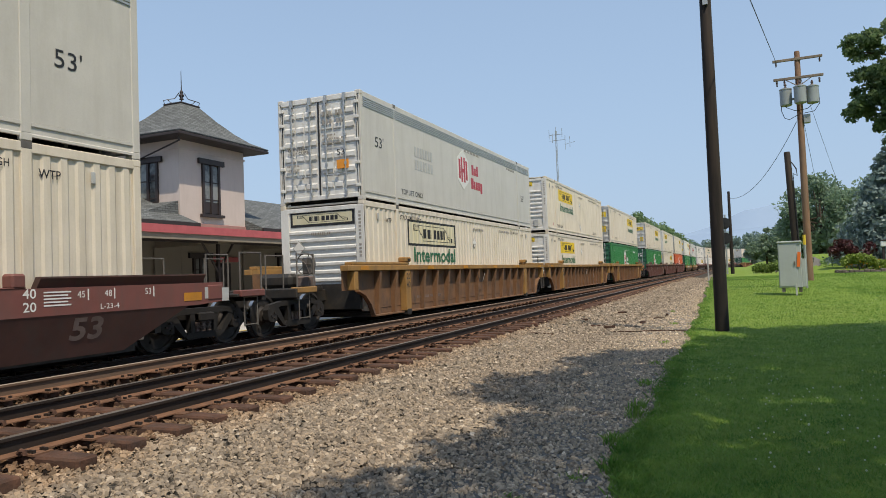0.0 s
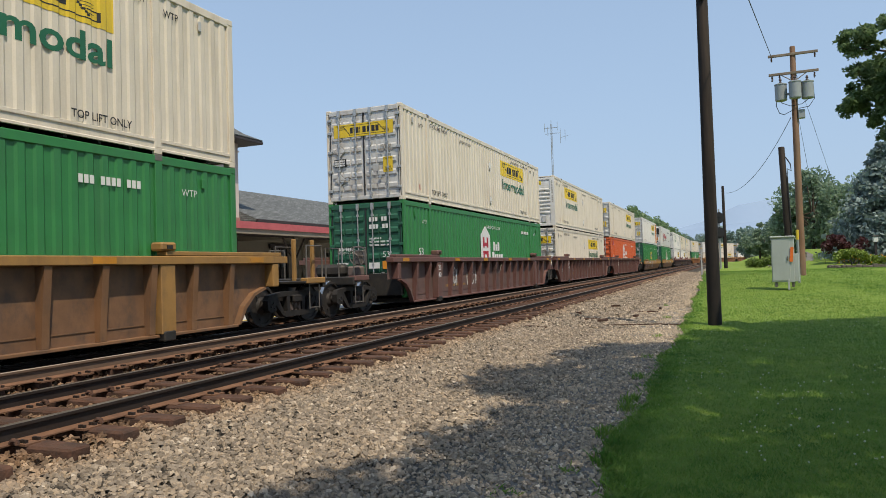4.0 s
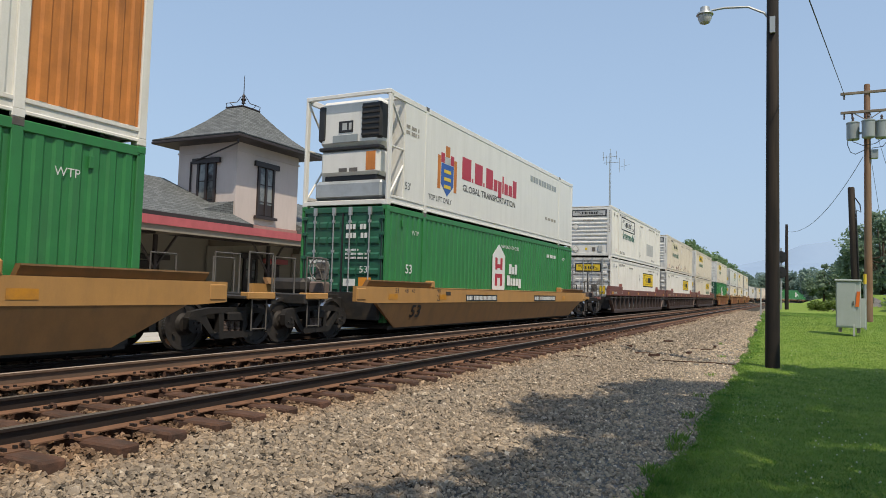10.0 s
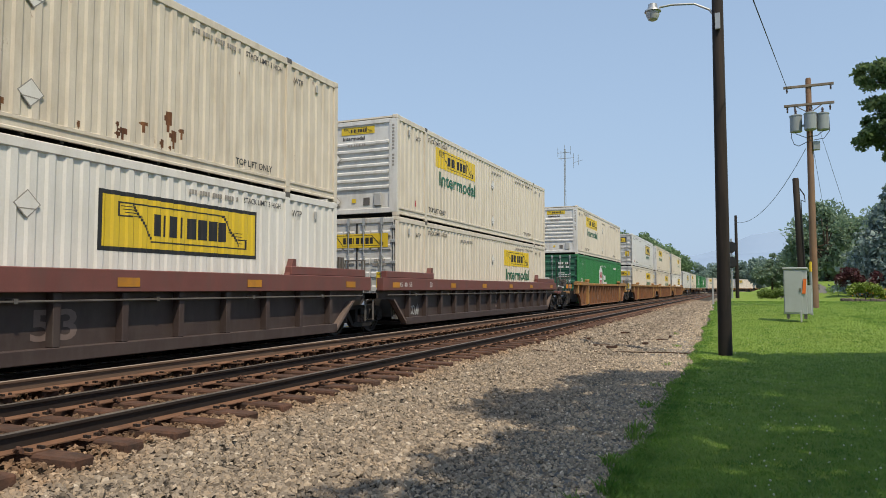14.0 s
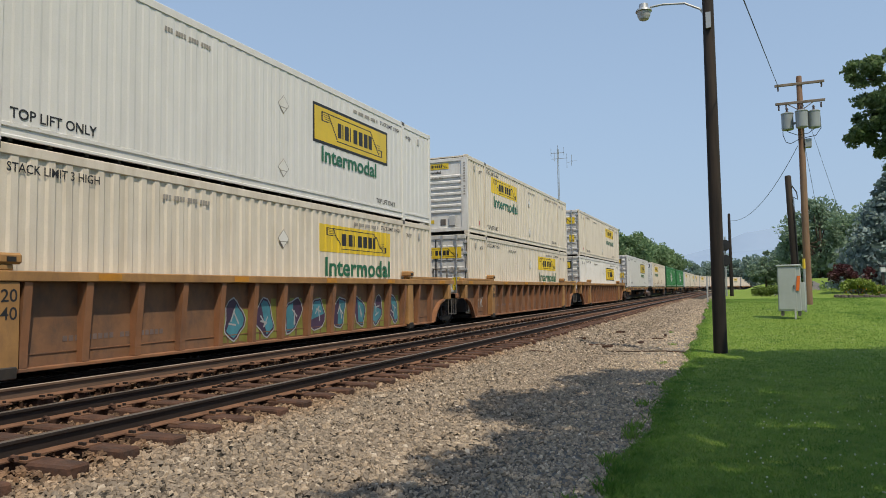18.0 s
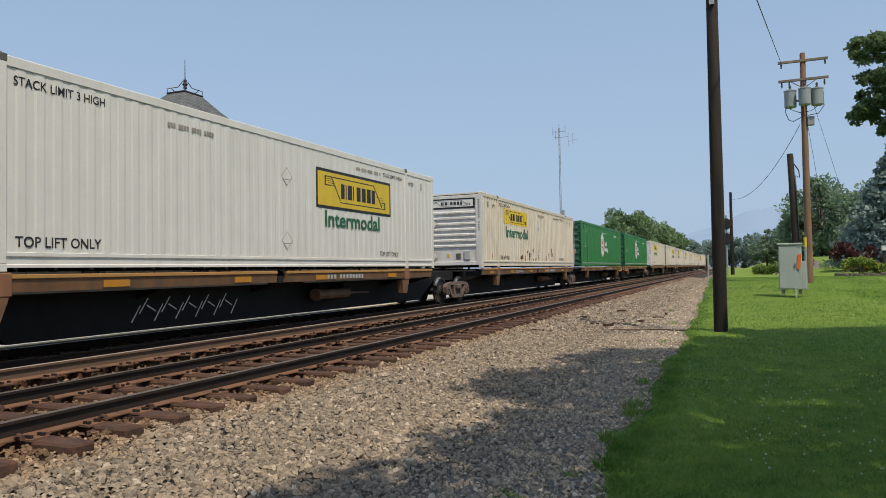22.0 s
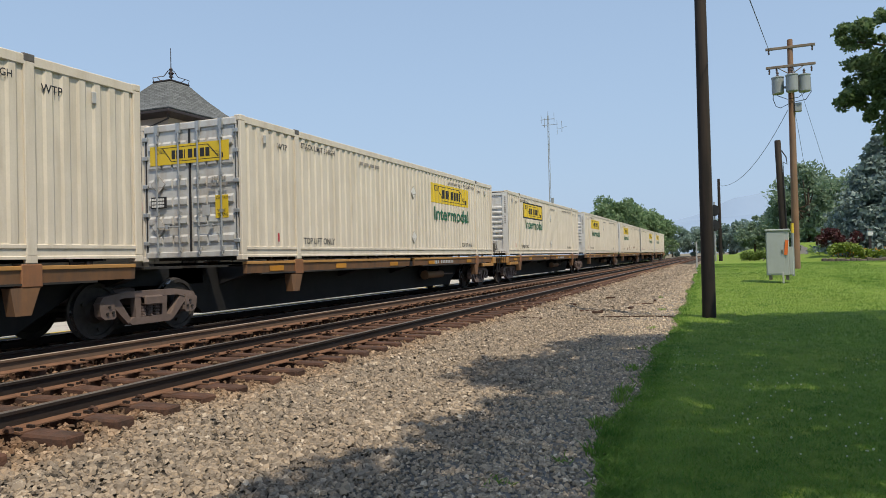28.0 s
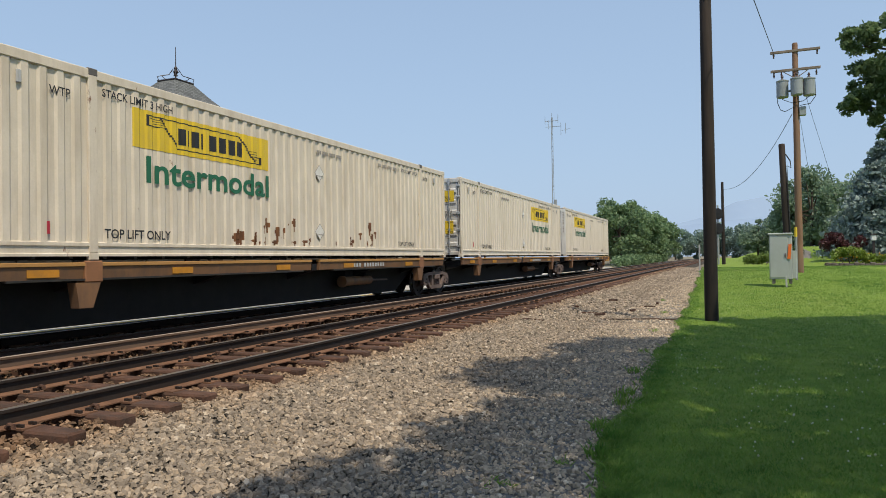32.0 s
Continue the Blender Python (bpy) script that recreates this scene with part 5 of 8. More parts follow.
def long_end(car, y0, d, paint, sill):
    """The end platform of a car that couples to the next one; d is -1 at the leading end, 1 at the trailing one."""
    def yy(a, b):
        return min(y0 + d * a, y0 + d * b), max(y0 + d * a, y0 + d * b)
    boxes("draft_sill", [(-0.28, 0.28, *yy(-0.6, 3.1), 0.72, 1.02)], M["dark"], car, cut=0.02)
    boxes("end_platform", [(-1.3, 1.3, *yy(1.7, 2.5), 1.0, 1.06), (-0.5, 0.5, *yy(0.2, 1.7), 1.0, 1.1)], M["dark"], car, cut=0.01)
    boxes("end_sill", [(-1.32, 1.32, *yy(2.42, 2.55), 0.9, 1.1)], M["dark"], car, cut=0.015)
    boxes("step_bracket", [(1.14, 1.34, *yy(1.75, 2.5), 1.0, 1.13)], sill, car, cut=0.015)
    boxes("coupler", [(-0.1, 0.1, *yy(2.9, 3.5), 0.76, 0.92), (-0.2, 0.16, *yy(3.4, 3.72), 0.72, 0.97)], M["dark"], car, cut=0.03)
    for x in (-1.25, 1.25):
        ladder(car, x, yy(1.95, 2.35)[0], 0.42, 1.02, M["steel"])
    for x in (-1.28, 1.28, 0.45):
        bm = bmesh.new()
        bent(bm, [(x, y0 + d * 1.8, 1.05), (x, y0 + d * 1.8, 1.86), (x, y0 + d * 2.45, 1.86), (x, y0 + d * 2.45, 1.05)], 0.02, 6)
        part("handrail", bm, M["steel"], car)
    if d > 0 and sill not in (M["car_maroon"], M["car_ochre"]):
        boxes("stanchion", [(0.5, 0.58, *yy(2.35, 2.45), 1.05, 2.05), (1.05, 1.12, *yy(2.3, 2.4), 1.05, 2.0)], sill, car, cut=0.01)
    for x in (-0.45, 0.45):
        bm = bmesh.new()
        bent(bm, [(x, y0 + d * 2.6, 0.85), (x * 0.9, y0 + d * 2.9, 0.6), (x * 0.6, y0 + d * 3.2, 0.38), (x * 0.4, y0 + d * 3.6, 0.42)], 0.03, 6)
        part("air_hose", bm, M["rubber"], car)
    boxes("air_reservoir", [(-0.75, 0.2, *yy(0.75, 1.15), 1.1, 1.45)], M["dark"], car, "black air brake reservoir", cut=0.09)
    boxes("control_valve", [(0.3, 0.7, *yy(0.8, 1.1), 1.1, 1.38)], M["side_frame"], car, cut=0.04)
    if d < 0:
        brake_wheel(car, 0.85, y0 + d * 1.45, 1.65, M["steel"])


def short_end(car, y0, d, paint):
    """The stub of a unit that rests on the truck that it shares with its neighbour."""
    def yy(a, b):
        return min(y0 + d * a, y0 + d * b), max(y0 + d * a, y0 + d * b)
    boxes("articulated_stub", [(-0.45, 0.45, *yy(-0.6, 1.6), 0.78, 1.12)], M["dark"], car, cut=0.03)
    boxes("end_platform", [(-1.2, 1.2, *yy(0.55, 1.35), 1.1, 1.14)], M["dark"], car, cut=0.008)
    for pts in ([(-1.1, y0 + d * 1.05, 1.12), (-1.1, y0 + d * 1.05, 2.0)], [(0.62, y0 + d * 1.05, 1.12), (0.62, y0 + d * 1.05, 2.0), (1.12, y0 + d * 1.05, 2.0), (1.12, y0 + d * 1.05, 1.12)]):
        bm = bmesh.new()
        bent(bm, pts, 0.022, 6)
        part("handrail", bm, M["steel"], car)
    boxes("stanchion", [(0.4, 0.48, *yy(1.0, 1.1), 1.1, 2.1)], M["steel"], car, cut=0.01)
    ladder(car, 1.3, yy(0.75, 1.15)[0], 0.45, 1.1, M["steel"])
    boxes("hanger", [(1.22, 1.34, *yy(0.5, 1.3), 1.0, 1.16)], paint, car, cut=0.012)


def numbers_on(car, y, z, ink, x=1.47):
    words("20\n40", 0.17, ink, car, on_side(x, y, z), 1.0, 0.002)


def well_shell(car, style, paint, sill):
    """The well's two sides, floor and bulkheads, from y = -1.3 to LENGTH + 1.3."""
    L = LENGTH
    boxes("well_floor", [(-1.3, 1.3, 0.2, L - 0.2, 0.26, 0.34)] + [(-1.3, 1.3, 0.3 + 2.2 * k, 0.6 + 2.2 * k, 0.34, 0.4) for k in range(8)], M["dark"], car)
    boxes("bulkhead", [(-1.3, 1.3, -0.35, -0.22, 0.5, 1.15), (-1.3, 1.3, L + 0.22, L + 0.35, 0.5, 1.15)], M["dark"], car)
    for sx in (-1, 1):
        def sp(a, b):
            return min(sx * a, sx * b), max(sx * a, sx * b)
        near = sx > 0
        if style == "ribbed":
            outline = [(-1.25, 1.48), (-1.25, 0.98), (-0.62, 0.98), (-0.3, 0.86), (-0.02, 0.62), (0.2, 0.3), (L - 0.2, 0.3), (L + 0.02, 0.62), (L + 0.3, 0.86), (L + 0.62, 0.98), (L + 1.25, 0.98), (L + 1.25, 1.48)]
            bm = bmesh.new()
            prism(bm, outline, *sp(1.31, 1.33))
            part("side_sheet", bm, {"tan_car_paint": M["sheet_tan"], "rusty_brown_car_paint": M["sheet_rusty"]}.get(paint.name, M["sheet_red"]), car, "side sheet with grime and sill shade in its colour")
            boxes("top_sill", [(*sp(1.315, 1.55), -1.3, L + 1.3, 1.46, 1.6)], sill, car, cut=0.012)
            boxes("guide_rail", [(*sp(1.32, 1.54), -1.1, 2.1, 1.604, 1.68), (*sp(1.32, 1.54), L - 2.1, L + 1.1, 1.604, 1.68)], sill, car, cut=0.012)
            boxes("bottom_flange", [(*sp(1.30, 1.45), 0.2, L - 0.2, 0.26, 0.31)], paint, car, cut=0.008)
            boxes("side_ledge", [(*sp(1.33, 1.342), 0.2, L - 0.2, 0.475, 0.49)], paint, car)
            if near:
                for k in range(17):
                    y = 0.42 + k * (L - 0.84) / 16
                    bm = bmesh.new()
                    prism(bm, [(1.33, 0.315), (1.44, 0.315), (1.45, 0.6), (1.525, 1.455), (1.33, 1.455)], y - 0.06, y + 0.06, "y")
                    part("side_post", bm, paint, car)
                for y in (2.05, L - 2.05):
                    boxes("lift_post", [(1.33, 1.53, y - 0.16, y + 0.16, 0.315, 1.455)], sill, car, cut=0.012)
                    boxes("cushion_bracket", [(1.30, 1.56, y - 0.17, y + 0.17, 1.685, 1.83)], sill, car, cut=0.03)
                    boxes("bracket_pin", [(1.555, 1.58, y - 0.06, y + 0.06, 1.715, 1.78)], M["dark"], car)
                    boxes("jack_pad", [(1.33, 1.55, y - 0.13, y + 0.13, 0.2, 0.36)], M["dark"], car, cut=0.015)
                for y in (-1.0, L + 0.8):
                    boxes("tow_lug", [(1.3, 1.54, y, y + 0.2, 0.98, 1.45)], sill, car, cut=0.02)
                arch = [(-0.66, 0.945), (-0.32, 0.83), (-0.05, 0.6), (0.14, 0.3), (0.2, 0.3), (0.02, 0.64), (-0.28, 0.88), (-0.64, 0.99)]
                for pts in (arch, [(L - p, q) for p, q in arch]):
                    bm = bmesh.new()
                    prism(bm, pts, 1.33, 1.46)
                    part("arch_flange", bm, paint, car)
        elif style == "band":
            outline = [(-1.2, 1.24), (-1.2, 1.0), (-0.55, 0.98), (0.25, 0.3), (L - 0.25, 0.3), (L + 0.55, 0.98), (L + 1.2, 1.0), (L + 1.2, 1.24)]
            bm = bmesh.new()
            prism(bm, outline, *sp(1.30, 1.325))
            part("side_sheet", bm, paint, car)
            boxes("top_band", [(*sp(1.34, 1.53), -1.25, L + 1.25, 1.22, 1.56)], sill, car, cut=0.012)
            boxes("guide_rail", [(*sp(1.33, 1.5), -1.0, 2.1, 1.564, 1.74), (*sp(1.33, 1.5), L - 2.1, L + 1.0, 1.564, 1.74)], sill, car, cut=0.012)
            boxes("bottom_flange", [(*sp(1.29, 1.48), 0.25, L - 0.25, 0.26, 0.46)], paint, car, cut=0.01)
            if near:
                for k in range(14):
                    y = 0.5 + k * (L - 1.0) / 13
                    boxes("side_post", [(1.32, 1.47, y - 0.06, y + 0.06, 0.46, 1.22)], paint, car, cut=0.01)
                bm = bmesh.new()
                rod(bm, (1.49, -0.9, 1.1), (1.49, L + 0.9, 1.1), 0.016, 6)
                for k in range(7):
                    box(bm, 1.32, 1.51, 0.8 + k * 2.4, 0.86 + k * 2.4, 1.07, 1.14)
                part("brake_pipe", bm, M["steel"], car)
                bm = bmesh.new()
                for y, q in ((-0.55, 0.25), (L + 0.55, L - 0.25)):
                    prism(bm, [(y, 0.98), (q, 0.3), (q + (0.09 if q < 5 else -0.09), 0.3), (y + (0.09 if q < 5 else -0.09), 0.98)], 1.32, 1.48)
                part("slanted_brace", bm, M["side_frame"], car)
                for y in (2.0, L - 2.0):
                    bm = bmesh.new()
                    prism(bm, [(y - 0.12, 1.56), (y + 0.12, 1.56), (y + 0.12, 1.9), (y + 0.02, 1.9)], 1.32, 1.46)
                    part("cushion_bracket", bm, sill, car)
        else:
            # Parts that face downwards take the paint with shade in its colour.
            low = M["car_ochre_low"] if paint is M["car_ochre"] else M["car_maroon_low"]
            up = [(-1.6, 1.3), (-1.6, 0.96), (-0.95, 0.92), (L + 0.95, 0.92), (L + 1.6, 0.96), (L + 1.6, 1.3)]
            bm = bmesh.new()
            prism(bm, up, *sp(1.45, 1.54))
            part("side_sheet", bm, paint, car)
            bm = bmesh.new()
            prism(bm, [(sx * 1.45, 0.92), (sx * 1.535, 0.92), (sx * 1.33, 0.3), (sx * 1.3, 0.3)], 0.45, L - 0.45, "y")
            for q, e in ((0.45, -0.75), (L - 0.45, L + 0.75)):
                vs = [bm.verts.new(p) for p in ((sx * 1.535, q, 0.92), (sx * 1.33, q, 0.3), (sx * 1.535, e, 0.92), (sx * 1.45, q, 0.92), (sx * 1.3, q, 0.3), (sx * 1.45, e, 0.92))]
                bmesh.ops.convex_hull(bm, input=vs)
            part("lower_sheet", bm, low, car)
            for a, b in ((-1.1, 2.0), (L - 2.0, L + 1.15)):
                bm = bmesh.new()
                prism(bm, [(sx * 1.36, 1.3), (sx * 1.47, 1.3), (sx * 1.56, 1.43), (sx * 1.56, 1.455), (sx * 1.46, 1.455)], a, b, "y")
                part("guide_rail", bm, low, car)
            if near:
                boxes("top_edge", [(1.35, 1.55, 2.2, L - 2.2, 1.3, 1.322)], sill, car, cut=0.008)
                for y in (2.1, L - 2.3):
                    boxes("cushion_bracket", [(1.34, 1.56, y - 0.1, y + 0.1, 1.3, 1.5)], sill, car, cut=0.03)
                boxes("grab_slot", [(1.535, 1.548, 2.9, 3.2, 1.12, 1.22)], M["dark"], car)
                boxes("tow_lug", [(1.5, 1.555, -1.58, -1.2, 0.99, 1.26), (1.5, 1.555, L + 1.2, L + 1.58, 0.99, 1.26)], sill, car, cut=0.02)


def paint_x(style, z):
    """How far out the painted side sheet stands at a height."""
    if style == "slab":
        return 1.543 if z > 0.92 else 1.539 - (0.92 - z) * 0.331
    return {"ribbed": 1.333, "band": 1.328, "sill": 0.554}[style]


def stroke(verts, faces, p, q, w0, w1, style):
    """One sprayed stroke that lies on the side sheet, bent where the sheet bends."""
    cut = [0.0, 1.0]
    if style == "slab" and (p[1] - 0.92) * (q[1] - 0.92) < 0:
        cut = [0.0, (0.92 - p[1]) / (q[1] - p[1]), 1.0]
    u = Vector((-(q[1] - p[1]), q[0] - p[0])).normalized()
    for f0, f1 in zip(cut, cut[1:]):
        i = len(verts)
        for f, s in ((f0, 1), (f0, -1), (f1, -1), (f1, 1)):
            w = (w0 + (w1 - w0) * f) / 2 * s
            y, z = p[0] + (q[0] - p[0]) * f + u.x * w, p[1] + (q[1] - p[1]) * f + u.y * w
            verts.append((paint_x(style, z), y, z))
        faces.append((i, i + 1, i + 2, i + 3))


def sprayed(car, verts, faces, material):
    me = bpy.data.meshes.new("sprayed_tag")
    me.from_pydata(verts, [], faces)
    me.materials.append(material)
    return tagged(part_mesh("sprayed_tag", me, car), "sprayed graffiti tag", kind="stuff")


def scrawl(car, y, z, w, h, style, material, seed, broad=0.032):
    """A tag of sprayed letter-like strokes."""
    rng = random.Random(seed)
    verts, faces = [], []
    n = max(3, round(w / (h * 0.55)))
    for k in range(n):
        c, d = y + w * (k + 0.5) / n, w / n * 0.55
        n_pts = rng.choice((4, 5, 6))
        pts = [(c + d * rng.uniform(-1, 1), z + h * (j % 2) * rng.uniform(0.75, 1.0) + h * 0.12 * rng.random()) for j in range(n_pts)]
        if rng.random() < 0.5:
            pts = [(c + d * 0.8 * math.cos(a), z + h * (0.5 + 0.45 * math.sin(a))) for a in (0.6, 1.5, 2.4, 3.4, 4.4, 5.4, 6.0)]
        for p, q in zip(pts, pts[1:]):
            stroke(verts, faces, p, q, broad, broad * 0.85, style)
    return sprayed(car, verts, faces, material)


def mural(car, y, z, w, h, style, seed):
    """A large piece of graffiti: pale fields edged by broad dark swoops."""
    rng = random.Random(seed)
    verts, faces = [], []
    n = 9
    for k in range(n):
        c = y + w * (k + 0.5) / n
        stroke(verts, faces, (c + rng.uniform(-0.2, 0.2), z + 0.05), (c + rng.uniform(-0.3, 0.3), z + h * rng.uniform(0.8, 1.0)), 0.3, 0.42, style)
    sprayed(car, [(a - 0.0015, b, c) for a, b, c in verts], faces, M["graffiti_pale"])
    verts, faces = [], []
    for k in range(n):
        c = y + w * (k + 0.5) / n
        top, lean = z + h * rng.uniform(0.75, 1.0), rng.uniform(-0.45, 0.45)
        pts = [(c - lean, z + h * 0.02), (c - lean * 0.3, z + h * 0.35), (c + lean * 0.2, z + h * 0.65), (c + lean, top)]
        widths = (0.03, 0.1, 0.15, 0.05)
        for i in range(3):
            stroke(verts, faces, pts[i], pts[i + 1], widths[i], widths[i + 1], style)
        b = c + rng.uniform(0.1, 0.3)
        stroke(verts, faces, (c + lean, top), (b + lean * 0.4, top - 0.3 * h), 0.06, 0.1, style)
        stroke(verts, faces, (b + lean * 0.4, top - 0.3 * h), (b - 0.2, z + 0.25 * h), 0.1, 0.03, style)
        stroke(verts, faces, (c - 0.2, z + h * rng.uniform(0.3, 0.7)), (c + 0.25, z + h * rng.uniform(0.3, 0.7)), 0.05, 0.07, style)
    return sprayed(car, verts, faces, M["graffiti_mauve"])


def bubble(car, y, w, h, style, seed):
    """One fat sprayed letter in a panel: lime ground, plum and blue body, white outline."""
    rng = random.Random(seed)
    z, c = 0.36, y + w / 2
    rx, rz = w * 0.36, h * 0.46
    lean = rng.uniform(-0.12, 0.12)
    ring = [(c + rx * math.cos(t) * (1 + 0.24 * math.sin(3 * t + 2.3 * seed)) + lean * math.sin(t), z + h / 2 + rz * math.sin(t) * (1 + 0.1 * math.cos(4 * t + seed))) for t in [k * math.tau / 16 for k in range(17)]]
    x = paint_x(style, z)
    verts, faces = [], []
    for k in range(3):
        yy = y + w * (0.12 + 0.36 * k)
        stroke(verts, faces, (yy, z - 0.02), (yy + rng.uniform(-0.1, 0.1), z + h * rng.uniform(0.7, 0.98)), w * 0.3, w * 0.2, style)
    sprayed(car, [(q[0] + 0.001 + 0.0008 * (i // 4), q[1], q[2]) for i, q in enumerate(verts)], faces, M["graffiti_lime"])
    sprayed(car, [(x + 0.005, yy, zz) for yy, zz in ring[:16]], [tuple(range(16))], M["graffiti_plum"])
    i = rng.randrange(16)
    sprayed(car, [(x + 0.007, c + (yy - c) * 0.86, z + h / 2 + (zz - z - h / 2) * 0.86) for yy, zz in (ring[:16] + ring[:16])[i:i + 10]], [tuple(range(10))], M["graffiti_blue"])
    verts, faces = [], []
    for e, f in zip(ring, ring[1:]):
        stroke(verts, faces, e, f, 0.028, 0.026, style)
    for k in range(3):
        t = rng.uniform(0, 6.28)
        stroke(verts, faces, (c + rx * 0.55 * math.cos(t), z + h / 2 + rz * 0.55 * math.sin(t)), (c + rx * 0.3 * math.cos(t + 2), z + h / 2 + rz * 0.4 * math.sin(t + 2)), 0.04, 0.03, style)
    sprayed(car, [(q[0] + 0.009 + 0.0005 * (i // 4 % 3), q[1], q[2]) for i, q in enumerate(verts)], faces, M["graffiti_grey"])


def well_car(style, color, u, ends, trucks, label, marks=()):
    car = thing("well_car", label, "freight car", "cars of the train")
    paint = M["car_" + color]
    sill = {"tan": M["car_tan_sill"], "rusty": M["car_rusty_sill"], "brown": M["car_maroon"], "red": M["car_red"], "maroon": M["car_maroon"], "ochre": M["car_ochre"]}[color]
    well_shell(car, style, paint, sill)
    for d, long in zip((-1, 1), ends):
        y0 = -0.6 if d < 0 else LENGTH + 0.6
        (long_end(car, y0, d, paint, sill) if long else short_end(car, y0, d, paint))
    for t in trucks:
        bogie(car, t - u, u, True)
    face = {"ribbed": 1.553, "band": 1.533, "slab": 1.543}[style]
    zt = {"ribbed": 1.48, "band": 1.3, "slab": 1.0}[style]
    for y in ((3.4, 6.4, 9.6, 12.6, -0.7, 16.2) if style != "slab" else ((2.5, 5.5, 11.0, 14.0, -0.2) if color == "ochre" else (2.5, 5.5, 11.0, 16.78))):
        boxes("reflector", [(face, face + 0.004, y, y + 0.42, zt, zt + (0.1 if style == "ribbed" else 0.14))], M["amber"], car)
    ink = M["black"] if color in ("tan", "ochre", "rusty") else M["white_ink"]
    if style == "ribbed":
        numbers_on(car, 1.94, 1.2, ink, 1.533)
        bm = bmesh.new()
        for k in range(9):
            box(bm, 1.33, 1.334, 3.0 + 0.1 * k, 3.07 + 0.1 * k, 0.62, 0.7)
            box(bm, 1.33, 1.334, 4.0 + 0.1 * k, 4.07 + 0.1 * k, 0.62, 0.7)
        tagged(part("small_print", bm, M["car_tan_sill"] if color == "red" else M["worn_number"], car), kind="stuff")
    if style == "ribbed" and color in ("tan", "red"):
        bm = bmesh.new()
        bent(bm, [(1.5, 7.9, 1.3), (1.5, 8.1, 1.05), (1.5, 8.3, 0.98), (1.5, 8.5, 1.05), (1.5, 8.7, 1.3)], 0.012, 6)
        part("safety_chain", bm, M["steel"], car)
    if style == "band":
        words("53", 0.44, M["worn_number"], car, on_side(1.328, 8.35, 0.56), 1.3, 0.012)
        words("20", 0.15, ink, car, on_side(face, 1.72, 1.32))
        words("40  45  48  53", 0.13, ink, car, on_side(face, -0.6, 1.32), 1.1)
    elif style == "slab":
        if not any(q[0] == "mural" for q in marks):
            words("53", 0.34, M["black"] if color == "ochre" else M["worn_number"], car, pose(1.42, 1.0 if color == "ochre" else 14.65, 0.55, 108.3, 0, 90), 1.25, 0.012)
        if any(q[0] == "mural" for q in marks):
            pass
        elif color == "ochre":
            words("40\n20", 0.16, ink, car, on_side(face, 2.35, 1.19))
            words("53     48   45", 0.11, ink, car, on_side(face, 0.1, 1.17), 1.3)
        else:
            words("40\n20", 0.13, ink, car, on_side(face, 13.9, 1.17), 1.1, 0.002)
            for text, y in (("45", 14.72), ("48", 15.18), ("53", 15.94)):
                words(text, 0.1, ink, car, on_side(face, y, 1.15))
                boxes("height_mark", [(face, face + 0.003, y + 0.17, y + 0.19, 1.11, 1.27)], ink, car)
            words("L-23-4", 0.08, ink, car, on_side(face, 15.1, 0.97), 1.2)
            bm = bmesh.new()
            for k in range(5):
                box(bm, face, face + 0.003, 14.2, 14.62 - 0.05 * (k % 2), 1.05 + 0.045 * k, 1.07 + 0.045 * k)
            tagged(part("small_print", bm, ink, car), kind="stuff")
            boxes("number_panel", [(face, face + 0.004, 17.28, 17.66, 1.02, 1.22), (face, face + 0.004, 17.72, 17.9, 0.96, 1.2)], M["label"], car, "pale data panel")
    for kind, y, z, w, h, mm, seed in marks:
        if kind == "tag":
            scrawl(car, y, z, w, h, style, M[mm], seed, 0.11 if mm == "graffiti_blue" else 0.032)
        elif kind == "bubble":
            bubble(car, y, w, h, style, seed)
        elif kind == "mural":
            mural(car, y, z, w, h, style, seed)
        else:
            bm = bmesh.new()
            box(bm, face, face + 0.004, y, y + w, z, z + h)
            part("number_panel", bm, M["black"], car, "black panel with pale bars")
            n = round(w / (h * 0.55))
            boxes("number_bar", [(face + 0.004, face + 0.006, y + 0.06 + (w - 0.12) * k / n, y + 0.06 + (w - 0.12) * (k + 0.7) / n, z + 0.2 * h, z + 0.8 * h) for k in range(n) if k != 4 or n < 6], M["white_ink"], car)
    return car


